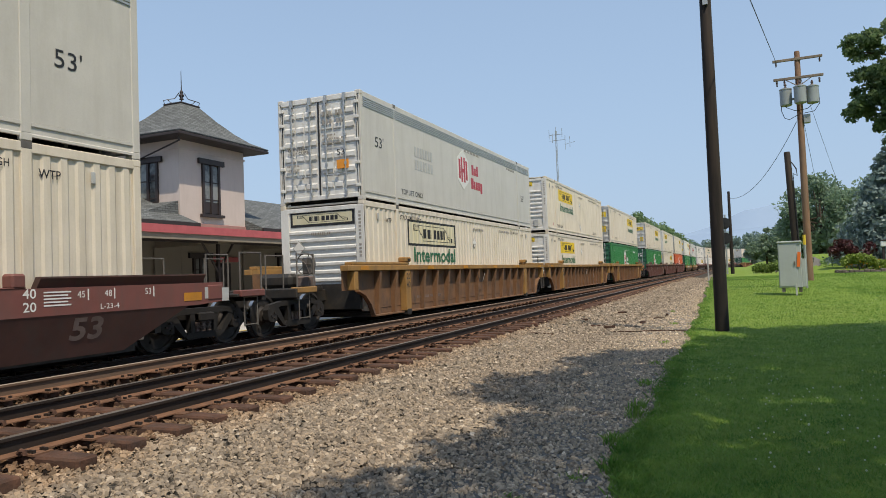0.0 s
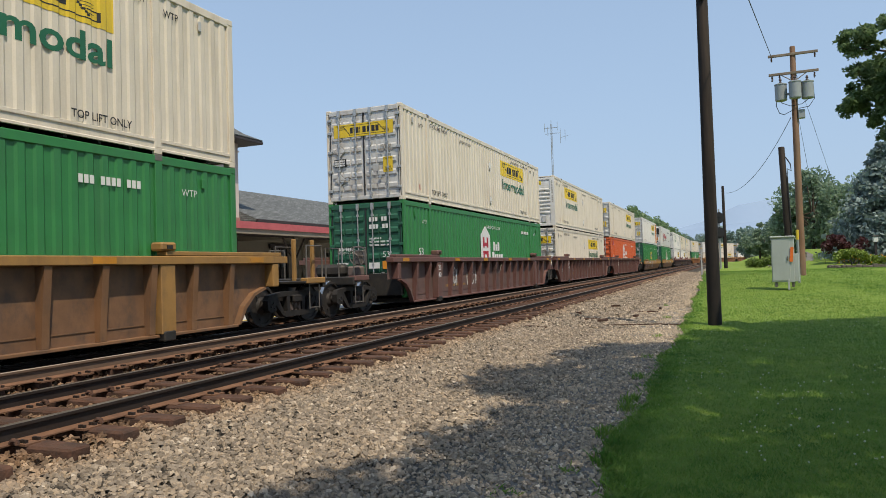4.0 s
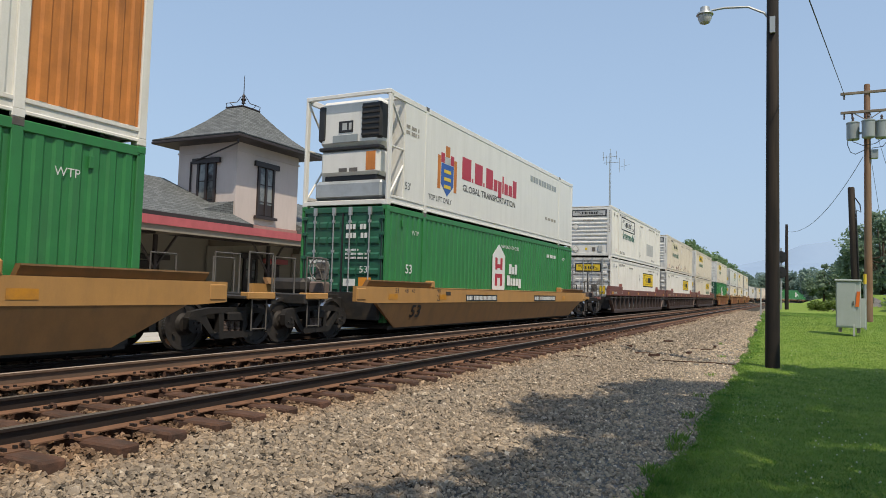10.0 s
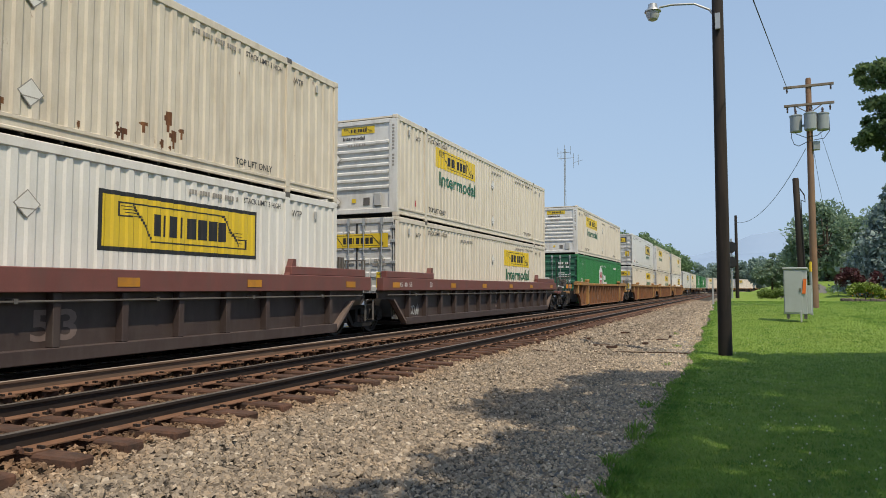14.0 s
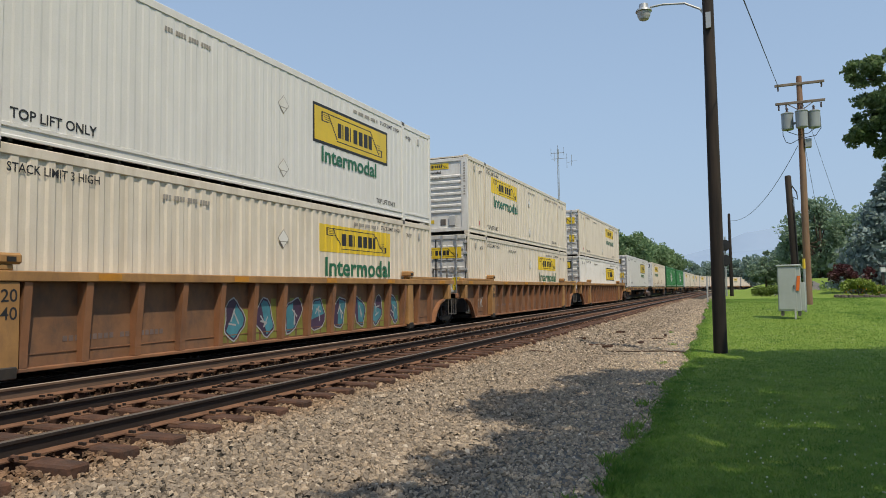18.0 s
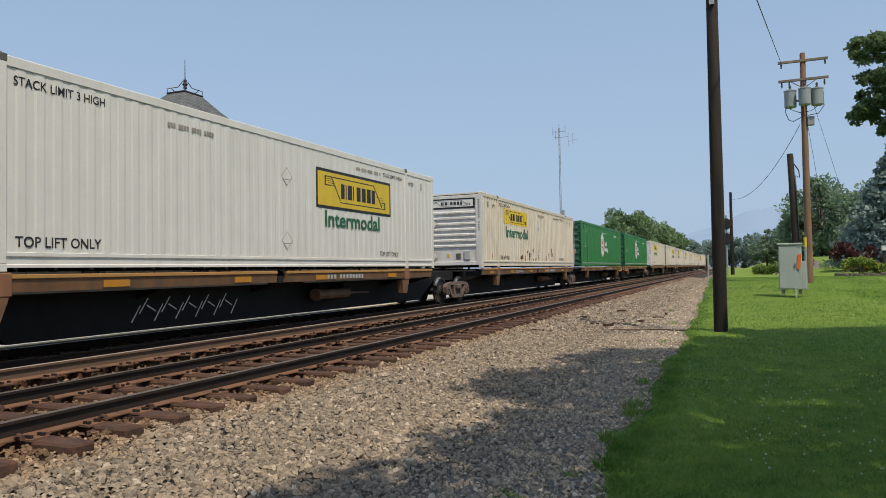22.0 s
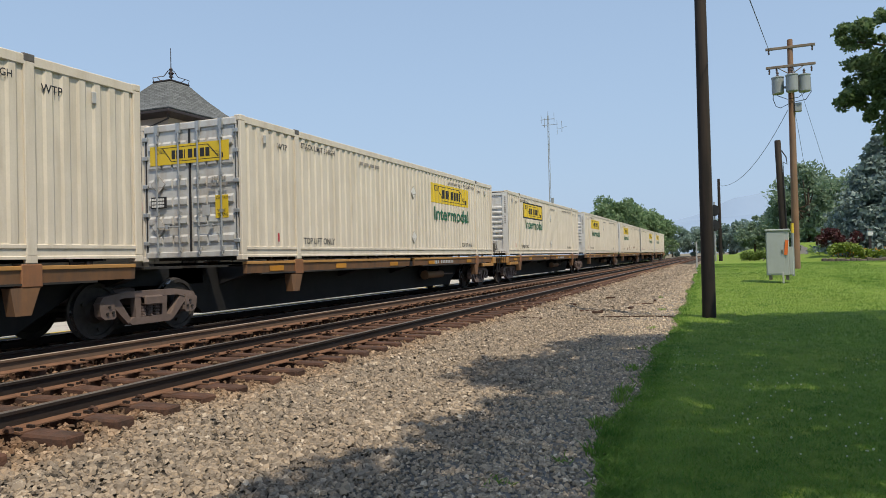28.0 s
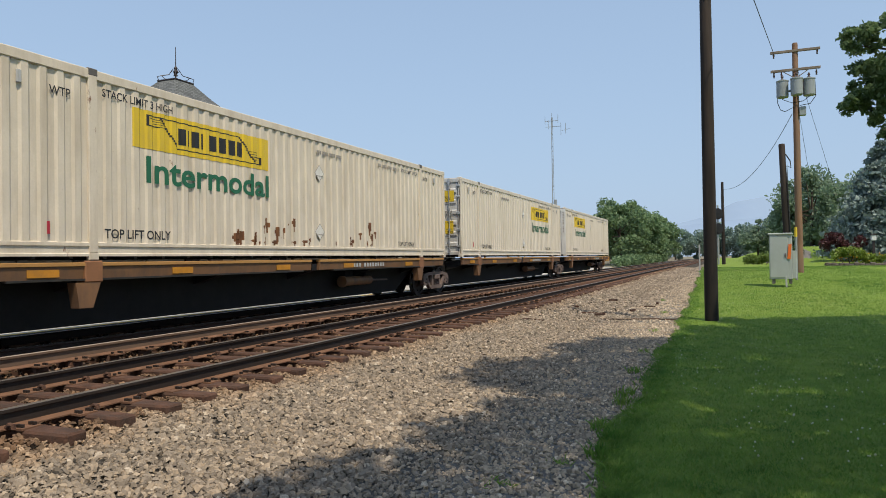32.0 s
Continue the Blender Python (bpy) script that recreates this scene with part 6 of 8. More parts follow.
def spine_car(u, trucks, ends, label, back, wording=False, lead=0.0):
    """A low skeleton car: a deep centre sill with arms, pedestals and narrow outer rails."""
    car = thing("spine_car", label, "freight car", "cars of the train")
    L = LENGTH
    bm = bmesh.new()
    fore, aft = lead - u + 1.0, max(trucks) - u - 1.0
    prism(bm, [(-1.2, 1.22), (-1.2, 0.9), (fore, 0.9), (fore + 0.85, 0.3), (aft - 1.1, 0.3), (aft, 0.9), (L + back, 0.9), (L + back, 1.22)], -0.55, 0.55)
    part("centre_sill", bm, M["soot"], car)
    for sx in (-1, 1):
        a, b = sorted((sx * 1.17, sx * 1.27))
        for y0, y1 in ((0.15, 7.95), (8.3, L - 0.15)):
            bm = bmesh.new()
            prism(bm, [(sx * 1.17, 1.235), (sx * 1.27, 1.235), (sx * 1.25, 1.06), (sx * 1.17, 1.06)], y0, y1, "y")
            part("outer_rail", bm, M["car_tan"] if sx > 0 else M["dark"], car)
            boxes("rail_flange", [(min(a, b) - 0.01, max(a, b) + 0.02, y0, y1, 1.24, 1.3)], M["car_ochre"] if sx > 0 else M["dark"], car, cut=0.008)
        boxes("outer_rail_foot", [(a - 0.02, b + 0.02, 0.6, 7.6, 1.03, 1.06), (a - 0.02, b + 0.02, 8.9, L - 0.9, 1.03, 1.06)], M["dark"], car)
    for y in (0.25, 1.98, 5.0, 8.1, 11.2, 14.17, L - 0.25):
        bm = bmesh.new()
        prism(bm, [(-1.25, 1.2), (1.25, 1.2), (1.25, 1.05), (0.55, 0.85), (-0.55, 0.85), (-1.25, 1.05)], y - 0.09, y + 0.09, "y")
        part("cross_arm", bm, M["soot"], car)
    for y in (1.98, 14.17):
        for sx in (-1, 1):
            a, b = sorted((sx * 1.1, sx * 1.3))
            boxes("pedestal", [(a, b, y - 0.16, y + 0.16, 1.0, 1.325)], M["car_rusty"], car, cut=0.015)
            bm = bmesh.new()
            prism(bm, [(y - 0.32, 1.0), (y + 0.12, 1.0), (y - 0.02, 0.62), (y - 0.26, 0.62)], a + 0.01, b - 0.01)
            part("arm_hanger", bm, M["car_tan"], car)
    for d, y0 in ((-1, -0.2), (1, L + 0.2)):
        yy = sorted((y0, y0 + d * 0.9))
        boxes("walkway", [(-1.1, 1.1, *yy, 1.2, 1.24)], M["dark"], car)
        if not ends[0 if d < 0 else 1]:
            continue
        boxes("end_beam", [(-1.3, 1.3, *sorted((y0 - d * 0.2, y0 + d * 0.15)), 1.0, 1.26)], M["car_ochre"], car, cut=0.015)
        boxes("end_step", [(1.1, 1.33, *sorted((y0 - d * 0.3, y0 - d * 1.6)), 0.9, 1.03)], M["car_ochre"], car, cut=0.012)
        ladder(car, 1.3, yy[0] + 0.3, 0.62, 1.24, M["dark"], 0.3)
        bm = bmesh.new()
        bent(bm, [(1.26, yy[0] + 0.1, 1.24), (1.26, yy[0] + 0.1, 1.5), (1.26, yy[1] - 0.1, 1.5), (1.26, yy[1] - 0.1, 1.24)], 0.013, 6)
        part("handrail", bm, M["dark"], car)
        if ends[0 if d < 0 else 1]:
            boxes("coupler", [(-0.1, 0.1, *sorted((y0 + d * 0.5, y0 + d * 1.2)), 0.76, 0.94)], M["dark"], car, cut=0.03)
            bm = bmesh.new()
            for x in (-0.4, 0.4):
                bent(bm, [(x, y0 + d * 0.7, 0.85), (x * 0.8, y0 + d * 0.95, 0.5), (x * 0.5, y0 + d * 1.2, 0.42)], 0.03, 6)
            part("air_hose", bm, M["rubber"], car)
            if d > 0:
                brake_wheel(car, 0.95, y0 + 0.55, 1.72, M["steel"])
    bm = bmesh.new()
    rod(bm, (0.85, 10.1, 0.72), (0.85, 11.5, 0.72), 0.12, 12)
    rod(bm, (0.85, 10.0, 0.72), (0.85, 10.1, 0.72), 0.15, 12)
    part("brake_cylinder", bm, M["car_tan"], car, "rust-brown brake cylinder", smooth=True)
    bm = bmesh.new()
    rod(bm, (0.85, 11.5, 0.72), (0.85, 12.6, 0.7), 0.025, 6)
    part("brake_rod", bm, M["side_frame"], car)
    boxes("cylinder_bracket", [(0.55, 0.85, 10.2, 10.26, 0.62, 1.0), (0.55, 0.85, 11.3, 11.36, 0.62, 1.0)], M["soot"], car)
    if not wording and ends[0] and u < 340:
        verts, faces = [], []
        for k in range(16):
            a, b = 4.8 + 0.17 * k, 4.9 + 0.17 * k
            stroke(verts, faces, (a, 0.45 + 0.14 * (k % 3)), (b + 0.1, 0.62 + 0.12 * ((k + 1) % 3)), 0.03, 0.02, "sill")
        sprayed(car, verts, faces, M["white_ink"])
    for y in (0.9, 3.6, 6.6, 9.4, 13.0):
        boxes("reflector", [(1.272, 1.276, y, y + 0.5, 1.09, 1.2)], M["amber"], car)
    if wording:
        words("ALL PURPOSE SPINE CAR", 0.11, M["label"], car, on_side(1.273, 3.9, 1.09), 1.0, 0.002)
    bm = bmesh.new()
    for k in range(11):
        box(bm, 1.262, 1.27, 9.9 + k * 0.15 + (0.12 if k > 2 else 0), 9.99 + k * 0.15 + (0.12 if k > 2 else 0), 1.1, 1.2)
    tagged(part("number_bar", bm, M["label"], car), kind="stuff")
    for t in trucks:
        bogie(car, t - u, u)
    return car


TAN = "tan-brown ribbed well car with ochre sills, carrying two stacked containers"
RED = "red-brown ribbed well car with sprayed tags, carrying two stacked containers"
BRN = "dark brown well car with banded sides, carrying two stacked containers"
RST = "rusty orange-brown ribbed well car carrying two stacked containers"
OCH = "smooth ochre well car with black numbers, carrying two stacked containers"
MAR = "smooth maroon well car with faded numbers, carrying two stacked containers"
TAGS = [("tag", 1.1, 0.78, 0.75, 0.45, "graffiti_grey", 1), ("tag", 2.7, 0.78, 0.7, 0.45, "graffiti_grey", 2), ("tag", 3.7, 0.78, 0.7, 0.45, "graffiti_grey", 3), ("tag", 10.2, 0.7, 1.0, 0.4, "white_ink", 4)]
# front of the containers at t = 0, kinds of the upper and lower one, style, colour, coupled ends, trucks, label, marks
WELLS = [
    (-7.65, "grey", "jb_front", "slab", "maroon", (1, 1), (-10.3, 10.15), MAR, ()),
    (15.85, "grey", "jb_faded", "ribbed", "tan", (1, 0), (13.1, 33.4), TAN, ()),
    (35.25, "jb_front", "jb_front", "ribbed", "tan", (0, 0), (53.1,), TAN, (("tag", 11.0, 0.6, 1.6, 0.5, "white_ink", 11),)),
    (54.85, "jb_door", "green", "ribbed", "tan", (0, 1), (73.3,), TAN, ()),
    (78.6, "jb_door", "green", "ribbed", "red", (1, 0), (76.1, 96.45), RED, (("tag", 3.6, 0.6, 0.5, 0.7, "white_ink", 7), ("tag", 5.0, 0.6, 1.6, 0.5, "white_ink", 8))),
    (98.15, "jb_front", "jb_door", "ribbed", "red", (0, 0), (116.1,), RED, TAGS),
    (117.8, "jb_door", "orange", "ribbed", "red", (0, 1), (136.2,), RED, (("tag", 1.2, 0.6, 1.2, 0.5, "label", 5), ("tag", 11.0, 0.6, 2.4, 0.45, "white_ink", 6))),
    (141.25, "jb_door_rust", "green_square", "slab", "ochre", (1, 1), (138.9, 159.7), "smooth ochre well car sprayed with mauve and silver graffiti",
     (("plate", 3.1, 1.02, 2.3, 0.2, "black", 1), ("mural", -0.9, 0.33, 3.9, 0.95, "", 24), ("tag", 5.7, 0.5, 2.5, 0.8, "graffiti_grey", 21), ("tag", 5.8, 0.48, 2.4, 0.75, "label", 22),
      ("tag", 9.6, 0.95, 2.6, 0.42, "graffiti_grey", 23), ("tag", 3.0, 0.45, 0.9, 0.4, "label", 27))),
    (164.55, "reefer", "green", "slab", "ochre", (1, 1), (162.2, 183.0), OCH, (("plate", 4.25, 0.95, 2.45, 0.2, "black", 1), ("plate", 10.4, 0.94, 2.65, 0.22, "black", 2))),
    (188.5, "jb_plain", "jb_door_frame", "band", "brown", (1, 0), (186.1, 206.4), BRN, (("tag", 4.5, 0.5, 2.4, 0.3, "label", 31), ("tag", 5.2, 1.24, 0.9, 0.3, "white_ink", 32))),
    (208.1, "jb_rust_pale", "jb_door_frame", "band", "brown", (0, 0), (225.9,), BRN, (("tag", 3.2, 0.5, 1.2, 0.5, "label", 33),)),
    (227.4, "jb_front", "jb_door", "band", "brown", (0, 1), (245.9,), BRN, (("tag", 0.6, 0.5, 0.8, 0.3, "label", 34), ("tag", 5.6, 1.24, 0.8, 0.25, "white_ink", 35))),
    (251.05, "jb_front", "green", "ribbed", "rusty", (1, 1), (248.7, 269.6), RST, (("tag", 5.6, 0.5, 0.8, 0.6, "label", 41),)),
    (274.05, "jb_smooth", "jb_door", "ribbed", "rusty", (1, 0), (271.8, 291.8), RST, tuple(("bubble", 6.241 + 0.9569 * k, 0.36, 0.797, 0.82, "", 50 + k) for k in range(9))),
    (293.55, "jb_front", "jb_door", "ribbed", "rusty", (0, 0), (311.5,), RST, (("tag", 0.8, 0.6, 0.6, 0.4, "label", 42),)),
    (313.3, "jb_door", "jb_door_frame", "ribbed", "rusty", (0, 1), (331.3,), RST, (("tag", 7.6, 0.7, 0.4, 0.5, "white_ink", 43),)),
]
SPINE = "black spine car with tan outer rails, carrying one container"
SPINES = [
    (334.15, "jb_smooth", (1, 0), (334.9, 352.9)), (354.9, "jb_rust", (0, 0), (371.35,)), (373.45, "green", (0, 1), (388.8,)),
    (391.95, "green", (1, 0), (392.85, 410.3)), (412.6, "jb_front", (0, 0), (429.15,)), (431.3, "jb_door", (0, 1), (446.3,)),
    (449.7, "jb_smooth_front", (1, 0), (450.6, 467.0)), (468.1, "jb_front", (0, 0), (484.2,)), (485.75, "jb_rust", (0, 0), (501.6,)),
    (503.5, "jb_door", (0, 0), (520.2,)), (521.0, "jb_front", (0, 1), (535.0,)),
]
MOVING = []
for u, upper, lower, style, color, ends, trucks, label, marks in WELLS:
    MOVING.append((well_car(style, color, u, ends, trucks, label, marks), u, 0.0))
    MOVING.append((container(lower, pose(XT, u, 0.42)), u, 0.42))
    MOVING.append((container(upper, pose(XT, u, 3.325)), u, 3.325))
for i, (u, kind, ends, trucks) in enumerate(SPINES):
    gap = SPINES[i + 1][0] - u - LENGTH - 0.3 if i + 1 < len(SPINES) else 0.6
    lead = trucks[0] if len(trucks) > 1 else max(SPINES[i - 1][3])
    MOVING.append((spine_car(u, trucks, ends, SPINE, min(gap, 4.0), i == 1, lead), u, 0.0))
    MOVING.append((container(kind, pose(XT, u, 1.33)), u, 1.33))


# ---- station ----
def house_window(parent, face, a, z, w, h, name="window"):
    """A tall dark-framed sash window. face: ("x", value) or ("y", value); a is its centre along the wall."""
    ax, v = face
    d = 1 if ax == "x" else -1

    def bx(a0, a1, o0, o1, z0, z1):
        o = sorted((v + d * o0, v + d * o1))
        return (*o, a0, a1, z0, z1) if ax == "x" else (a0, a1, *o, z0, z1)
    win = boxes(name, [bx(a - w / 2, a + w / 2, -0.02, 0.03, z, z + h)], M["trim_dark"], parent)
    rows = [("window_head", bx(a - w / 2 - 0.28, a + w / 2 + 0.28, 0.03, 0.16, z + h - 0.06, z + h + 0.2), "trim_dark"), ("window_sill", bx(a - w / 2 - 0.18, a + w / 2 + 0.18, 0.03, 0.2, z - 0.14, z), "trim_dark"),
            ("frame_side", bx(a - w / 2, a - w / 2 + 0.14, 0.03, 0.1, z, z + h - 0.06), "trim_dark"), ("frame_side", bx(a + w / 2 - 0.14, a + w / 2, 0.03, 0.1, z, z + h - 0.06), "trim_dark"),
            ("mullion", bx(a - 0.07, a + 0.07, 0.03, 0.1, z, z + h - 0.06), "trim_dark")]
    for q in (0.28, 0.62):
        rows.append(("glazing_bar", bx(a - w / 2 + 0.14, a + w / 2 - 0.14, 0.03, 0.07, z + h * q, z + h * q + 0.05), "trim_dark"))
    for s in (-1, 1):
        c = a + s * (w / 4 - 0.02)
        rows.append(("pane", bx(c - w / 4 + 0.12, c + w / 4 - 0.1, 0.031, 0.045, z + 0.62, z + h - 0.1), "glass"))
        rows.append(("lower_panel", bx(c - w / 4 + 0.12, c + w / 4 - 0.1, 0.031, 0.05, z + 0.06, z + 0.55), "trim_dark"))
    for n_, r, mm in rows:
        boxes(n_, [r], M[mm], win)
    return win


station = thing("station_building", "two-storey pale stucco station with grey roofs and red-edged canopy", "building")
TX, TY0, TY1, TD = -24.0, 25.4, 30.1, -27.9
boxes("tower_wall", [(TD, TX, TY0, TY1, 3.7, 8.35)], M["stucco"], station)
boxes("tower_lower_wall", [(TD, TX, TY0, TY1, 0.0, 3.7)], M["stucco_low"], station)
boxes("base_band", [(TD - 0.06, TX + 0.06, TY0 - 0.06, TY1 + 0.06, 3.72, 4.25)], M["base_pink"], station, "dusty red band round the tower", cut=0.02)
boxes("cornice", [(TD - 0.05, TX + 0.05, TY0 - 0.05, TY1 + 0.05, 7.75, 7.83)], M["stucco"], station)
house_window(station, ("x", TX), 27.5, 4.72, 1.25, 2.55, "tower_window")
house_window(station, ("y", TY0), -25.9, 4.72, 1.25, 2.55, "tower_window")
bm = bmesh.new()
cxT, cyT = (TX + TD) / 2, (TY0 + TY1) / 2
hw, hd = (TY1 - TY0) / 2, (TX - TD) / 2
rings = []
for g, z in ((0.98, 8.32), (1.0, 8.42), (0.78, 8.72), (0.6, 9.15), (0.4, 9.75), (0.2, 10.45), (0.19, 10.5)):
    ex, ey = (hd + 0.95) * g, (hw + 0.95) * g
    rings.append([bm.verts.new((cxT + sx * ex, cyT + sy * ey, z)) for sx, sy in ((-1, -1), (1, -1), (1, 1), (-1, 1))])
for r0, r1 in zip(rings, rings[1:]):
    for i in range(4):
        bm.faces.new((r0[i], r0[(i + 1) % 4], r1[(i + 1) % 4], r1[i]))
bm.faces.new(rings[0][::-1])
bm.faces.new(rings[-1])
troof = part("tower_roof", bm, M["shingle"], station, "flared grey shingle roof")
boxes("eave_board", [(cxT - hd - 0.96, cxT + hd + 0.96, cyT - hw - 0.96, cyT + hw + 0.96, 8.2, 8.34)], M["trim_dark"], station, cut=0.03)
boxes("cresting_board", [(cxT - 0.6, cxT + 0.6, cyT - 0.68, cyT + 0.68, 10.47, 10.55)], M["trim_dark"], station, cut=0.02)
bm = bmesh.new()
for sx in (-1, 1):
    for sy in (-1, 1):
        bent(bm, [(cxT + sx * 0.55, cyT + sy * 0.62, 10.55), (cxT + sx * 0.58, cyT + sy * 0.65, 10.74), (cxT + sx * 0.45, cyT + sy * 0.5, 10.8), (cxT + sx * 0.22, cyT + sy * 0.25, 10.88), (cxT + sx * 0.08, cyT + sy * 0.09, 11.2)], 0.022, 5)
        bent(bm, [(cxT + sx * 0.45, cyT + sy * 0.5, 10.8), (cxT + sx * 0.36, cyT + sy * 0.4, 10.66), (cxT + sx * 0.26, cyT + sy * 0.3, 10.64)], 0.02, 5)
lathe(bm, [(0.12, 10.85), (0.07, 10.95), (0.15, 11.05), (0.07, 11.16), (0.1, 11.24), (0.025, 11.36), (0.014, 12.35)], 10, Matrix.Translation((cxT, cyT, 0)))
part("finial", bm, M["trim_dark"], station, "wrought iron cresting and spike")
bm = bmesh.new()
bent(bm, [(TX + 0.7, TY0 - 0.75, 8.15), (TX + 0.7, TY0 - 0.7, 7.95), (-26.95, TY0 - 0.08, 7.3), (-26.95, TY0 - 0.08, 4.4)], 0.05, 6)
part("downpipe", bm, M["trim_dark"], station)
# long wings with gable roofs along the track
for n_, y0, y1 in (("south", -34.0, TY0), ("north", TY1, 62.0)):
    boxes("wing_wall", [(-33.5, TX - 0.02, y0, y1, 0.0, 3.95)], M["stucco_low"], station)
    bm = bmesh.new()
    prism(bm, [(-22.9, 4.0), (-22.9, 4.14), (-28.9, 6.62), (-34.8, 4.14), (-34.8, 4.0)], y0 - (0.8 if n_ == "south" else 0), y1 + (0 if n_ == "south" else 0.8), "y")
    part("wing_roof", bm, M["shingle"], station, "grey shingle gable roof")
    boxes("gutter", [(-22.92, -22.78, y0, y1, 3.9, 4.12)], M["trim_dark"], station)
# hipped link where the wing's roof meets the tower
bm = bmesh.new()
prism(bm, [(TY0 - 3.6, 4.14), (TY0 + 0.1, 4.14), (TY0 + 0.1, 5.3)], -27.8, -24.1)
part("roof_saddle", bm, M["shingle"], station)
# canopy
bm = bmesh.new()
prism(bm, [(-19.0, 3.22), (-19.0, 3.42), (-24.0, 3.8), (-24.0, 3.6)], -34, 62, "y")
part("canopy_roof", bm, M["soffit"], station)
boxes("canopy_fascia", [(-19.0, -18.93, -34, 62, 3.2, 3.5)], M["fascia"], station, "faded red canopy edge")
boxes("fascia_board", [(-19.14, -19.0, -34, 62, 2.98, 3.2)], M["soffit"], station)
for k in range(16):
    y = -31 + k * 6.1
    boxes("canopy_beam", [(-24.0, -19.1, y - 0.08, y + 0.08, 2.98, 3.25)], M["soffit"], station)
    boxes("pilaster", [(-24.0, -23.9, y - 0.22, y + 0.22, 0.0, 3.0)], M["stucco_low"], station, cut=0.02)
for k in range(16):
    y = -31 + k * 6.1
    boxes("canopy_post", [(-20.6, -20.46, y - 0.07, y + 0.07, 0.0, 3.0)], M["trim_dark"], station, cut=0.02)
    for dy in (-1.0, 1.0):
        bm = bmesh.new()
        bent(bm, [(-20.53, y, 1.75), (-20.53, y + dy * 0.45, 2.35), (-20.53, y + dy, 3.05)], 0.05, 6)
        part("canopy_brace", bm, M["trim_dark"], station)
boxes("canopy_purlin", [(-20.62, -20.44, -34, 62, 3.0, 3.14)], M["trim_dark"], station)
for k, y in enumerate((-27.5, -21.5, -15.4, -9.2, -3.2, 3.0, 9.1, 15.2, 20.5, 33.6, 39.6, 45.6, 52.0)):
    if k % 2:
        house_window(station, ("x", TX), y, 0.95, 1.5, 1.75)
    else:
        boxes("door", [(TX, TX + 0.06, y - 0.55, y + 0.55, 0.05, 2.15)], M["trim_dark"], station, cut=0.02)
        boxes("door_head", [(TX, TX + 0.18, y - 1.0, y + 1.0, 2.2, 2.42)], M["trim_dark"], station, cut=0.02)
house_window(station, ("x", TX), 26.6, 0.9, 1.0, 1.7)
boxes("door", [(TX, TX + 0.07, 27.7, 28.8, 0.05, 2.3)], M["trim_dark"], station, cut=0.02)
boxes("door_head", [(TX, TX + 0.3, 27.4, 29.2, 2.35, 2.6)], M["fascia"], station, cut=0.02)
bm = bmesh.new()
lathe(bm, [(0.4, 5.6), (0.4, 7.1), (0.46, 7.16), (0.5, 7.24), (0.5, 7.34), (0.44, 7.38)], 8, pose(-29.4, 21.42, 0, 0, 0, 22.5))
part("chimney", bm, M["chimney_brick"], station, "red brick chimney with flared cap")


# ---- poles, lamps and signals ----
def timber_pole(name, label, category, x, y, z0, z1, r0, r1, material, lean=(0, 0)):
    root = thing(name, label, category)
    bm = bmesh.new()
    prof = [(r0, 0.0), (r0 * 0.98, 0.5), ((r0 + r1) / 2, (z1 - z0) / 2), (r1, z1 - z0 - 0.05), (r1 * 0.85, z1 - z0)]
    lathe(bm, prof, 16)
    part("pole", bm, material, root, smooth=True)
    root.matrix_basis = pose(x, y, z0, lean[0], lean[1], 0)
    return root


def lamp_arm(root, z, dx, dy, rise):
    bm = bmesh.new()
    bent(bm, [(0, 0, z), (dx * 0.12, dy * 0.12, z + rise * 0.55), (dx * 0.35, dy * 0.35, z + rise * 0.95), (dx * 0.7, dy * 0.7, z + rise * 1.05), (dx * 0.9, dy * 0.9, z + rise)], 0.028, 8)
    box(bm, -0.06, 0.06, -0.2, 0.2, z - 0.3, z + 0.1)
    part("arm", bm, M["galv"], root)
    bm = bmesh.new()
    lathe(bm, [(0.05, 0.12), (0.11, 0.1), (0.13, -0.02), (0.2, -0.06), (0.21, -0.1), (0.18, -0.11)], 16, Matrix.Translation((dx, dy, z + rise)))
    part("lamp_housing", bm, M["galv"], root, smooth=True)
    bm = bmesh.new()
    lathe(bm, [(0.17, -0.1), (0.165, -0.2), (0.12, -0.3), (0.06, -0.33)], 16, Matrix.Translation((dx, dy, z + rise)))
    part("lens", bm, M["label"], root, "clear ribbed lamp lens", smooth=True)


lamp_pole = timber_pole("street_lamp", "dark creosoted timber pole with curved lamp arm on the lawn", "street lamp", -0.37, 18.4, -0.45, 9.3, 0.165, 0.13, M["creosote"])
lamp_arm(lamp_pole, 8.45, -1.55, -0.1, 0.5)
platform_lamp = timber_pole("street_lamp", "weathered timber pole with a small lamp on the platform", "street lamp", -17.77, 11.19, 0.02, 7.34, 0.17, 0.12, M["pole_grey"], (0, 1.2))
lamp_arm(platform_lamp, 6.3, 0.45, 0.5, 0.75)
bm = bmesh.new()
bent(bm, [(0.13, 0.05, 6.2), (0.17, 0.08, 5.9), (0.15, 0.06, 5.4), (0.15, 0.05, 5.1)], 0.02, 5)
box(bm, 0.1, 0.2, 0.0, 0.1, 5.0, 5.2)
part("wiring", bm, M["rubber"], platform_lamp)

upole = timber_pole("utility_pole", "brown timber utility pole with crossarms and three grey transformers", "utility pole", 3.28, 37.86, 0.25, 11.55, 0.18, 0.125, M["pole_new"])
for z in (10.9, 9.98):
    boxes("crossarm", [(-1.1, 1.08, -0.16, -0.05, z - 0.06, z + 0.06)], M["pole_grey"], upole, cut=0.01)
bm = bmesh.new()
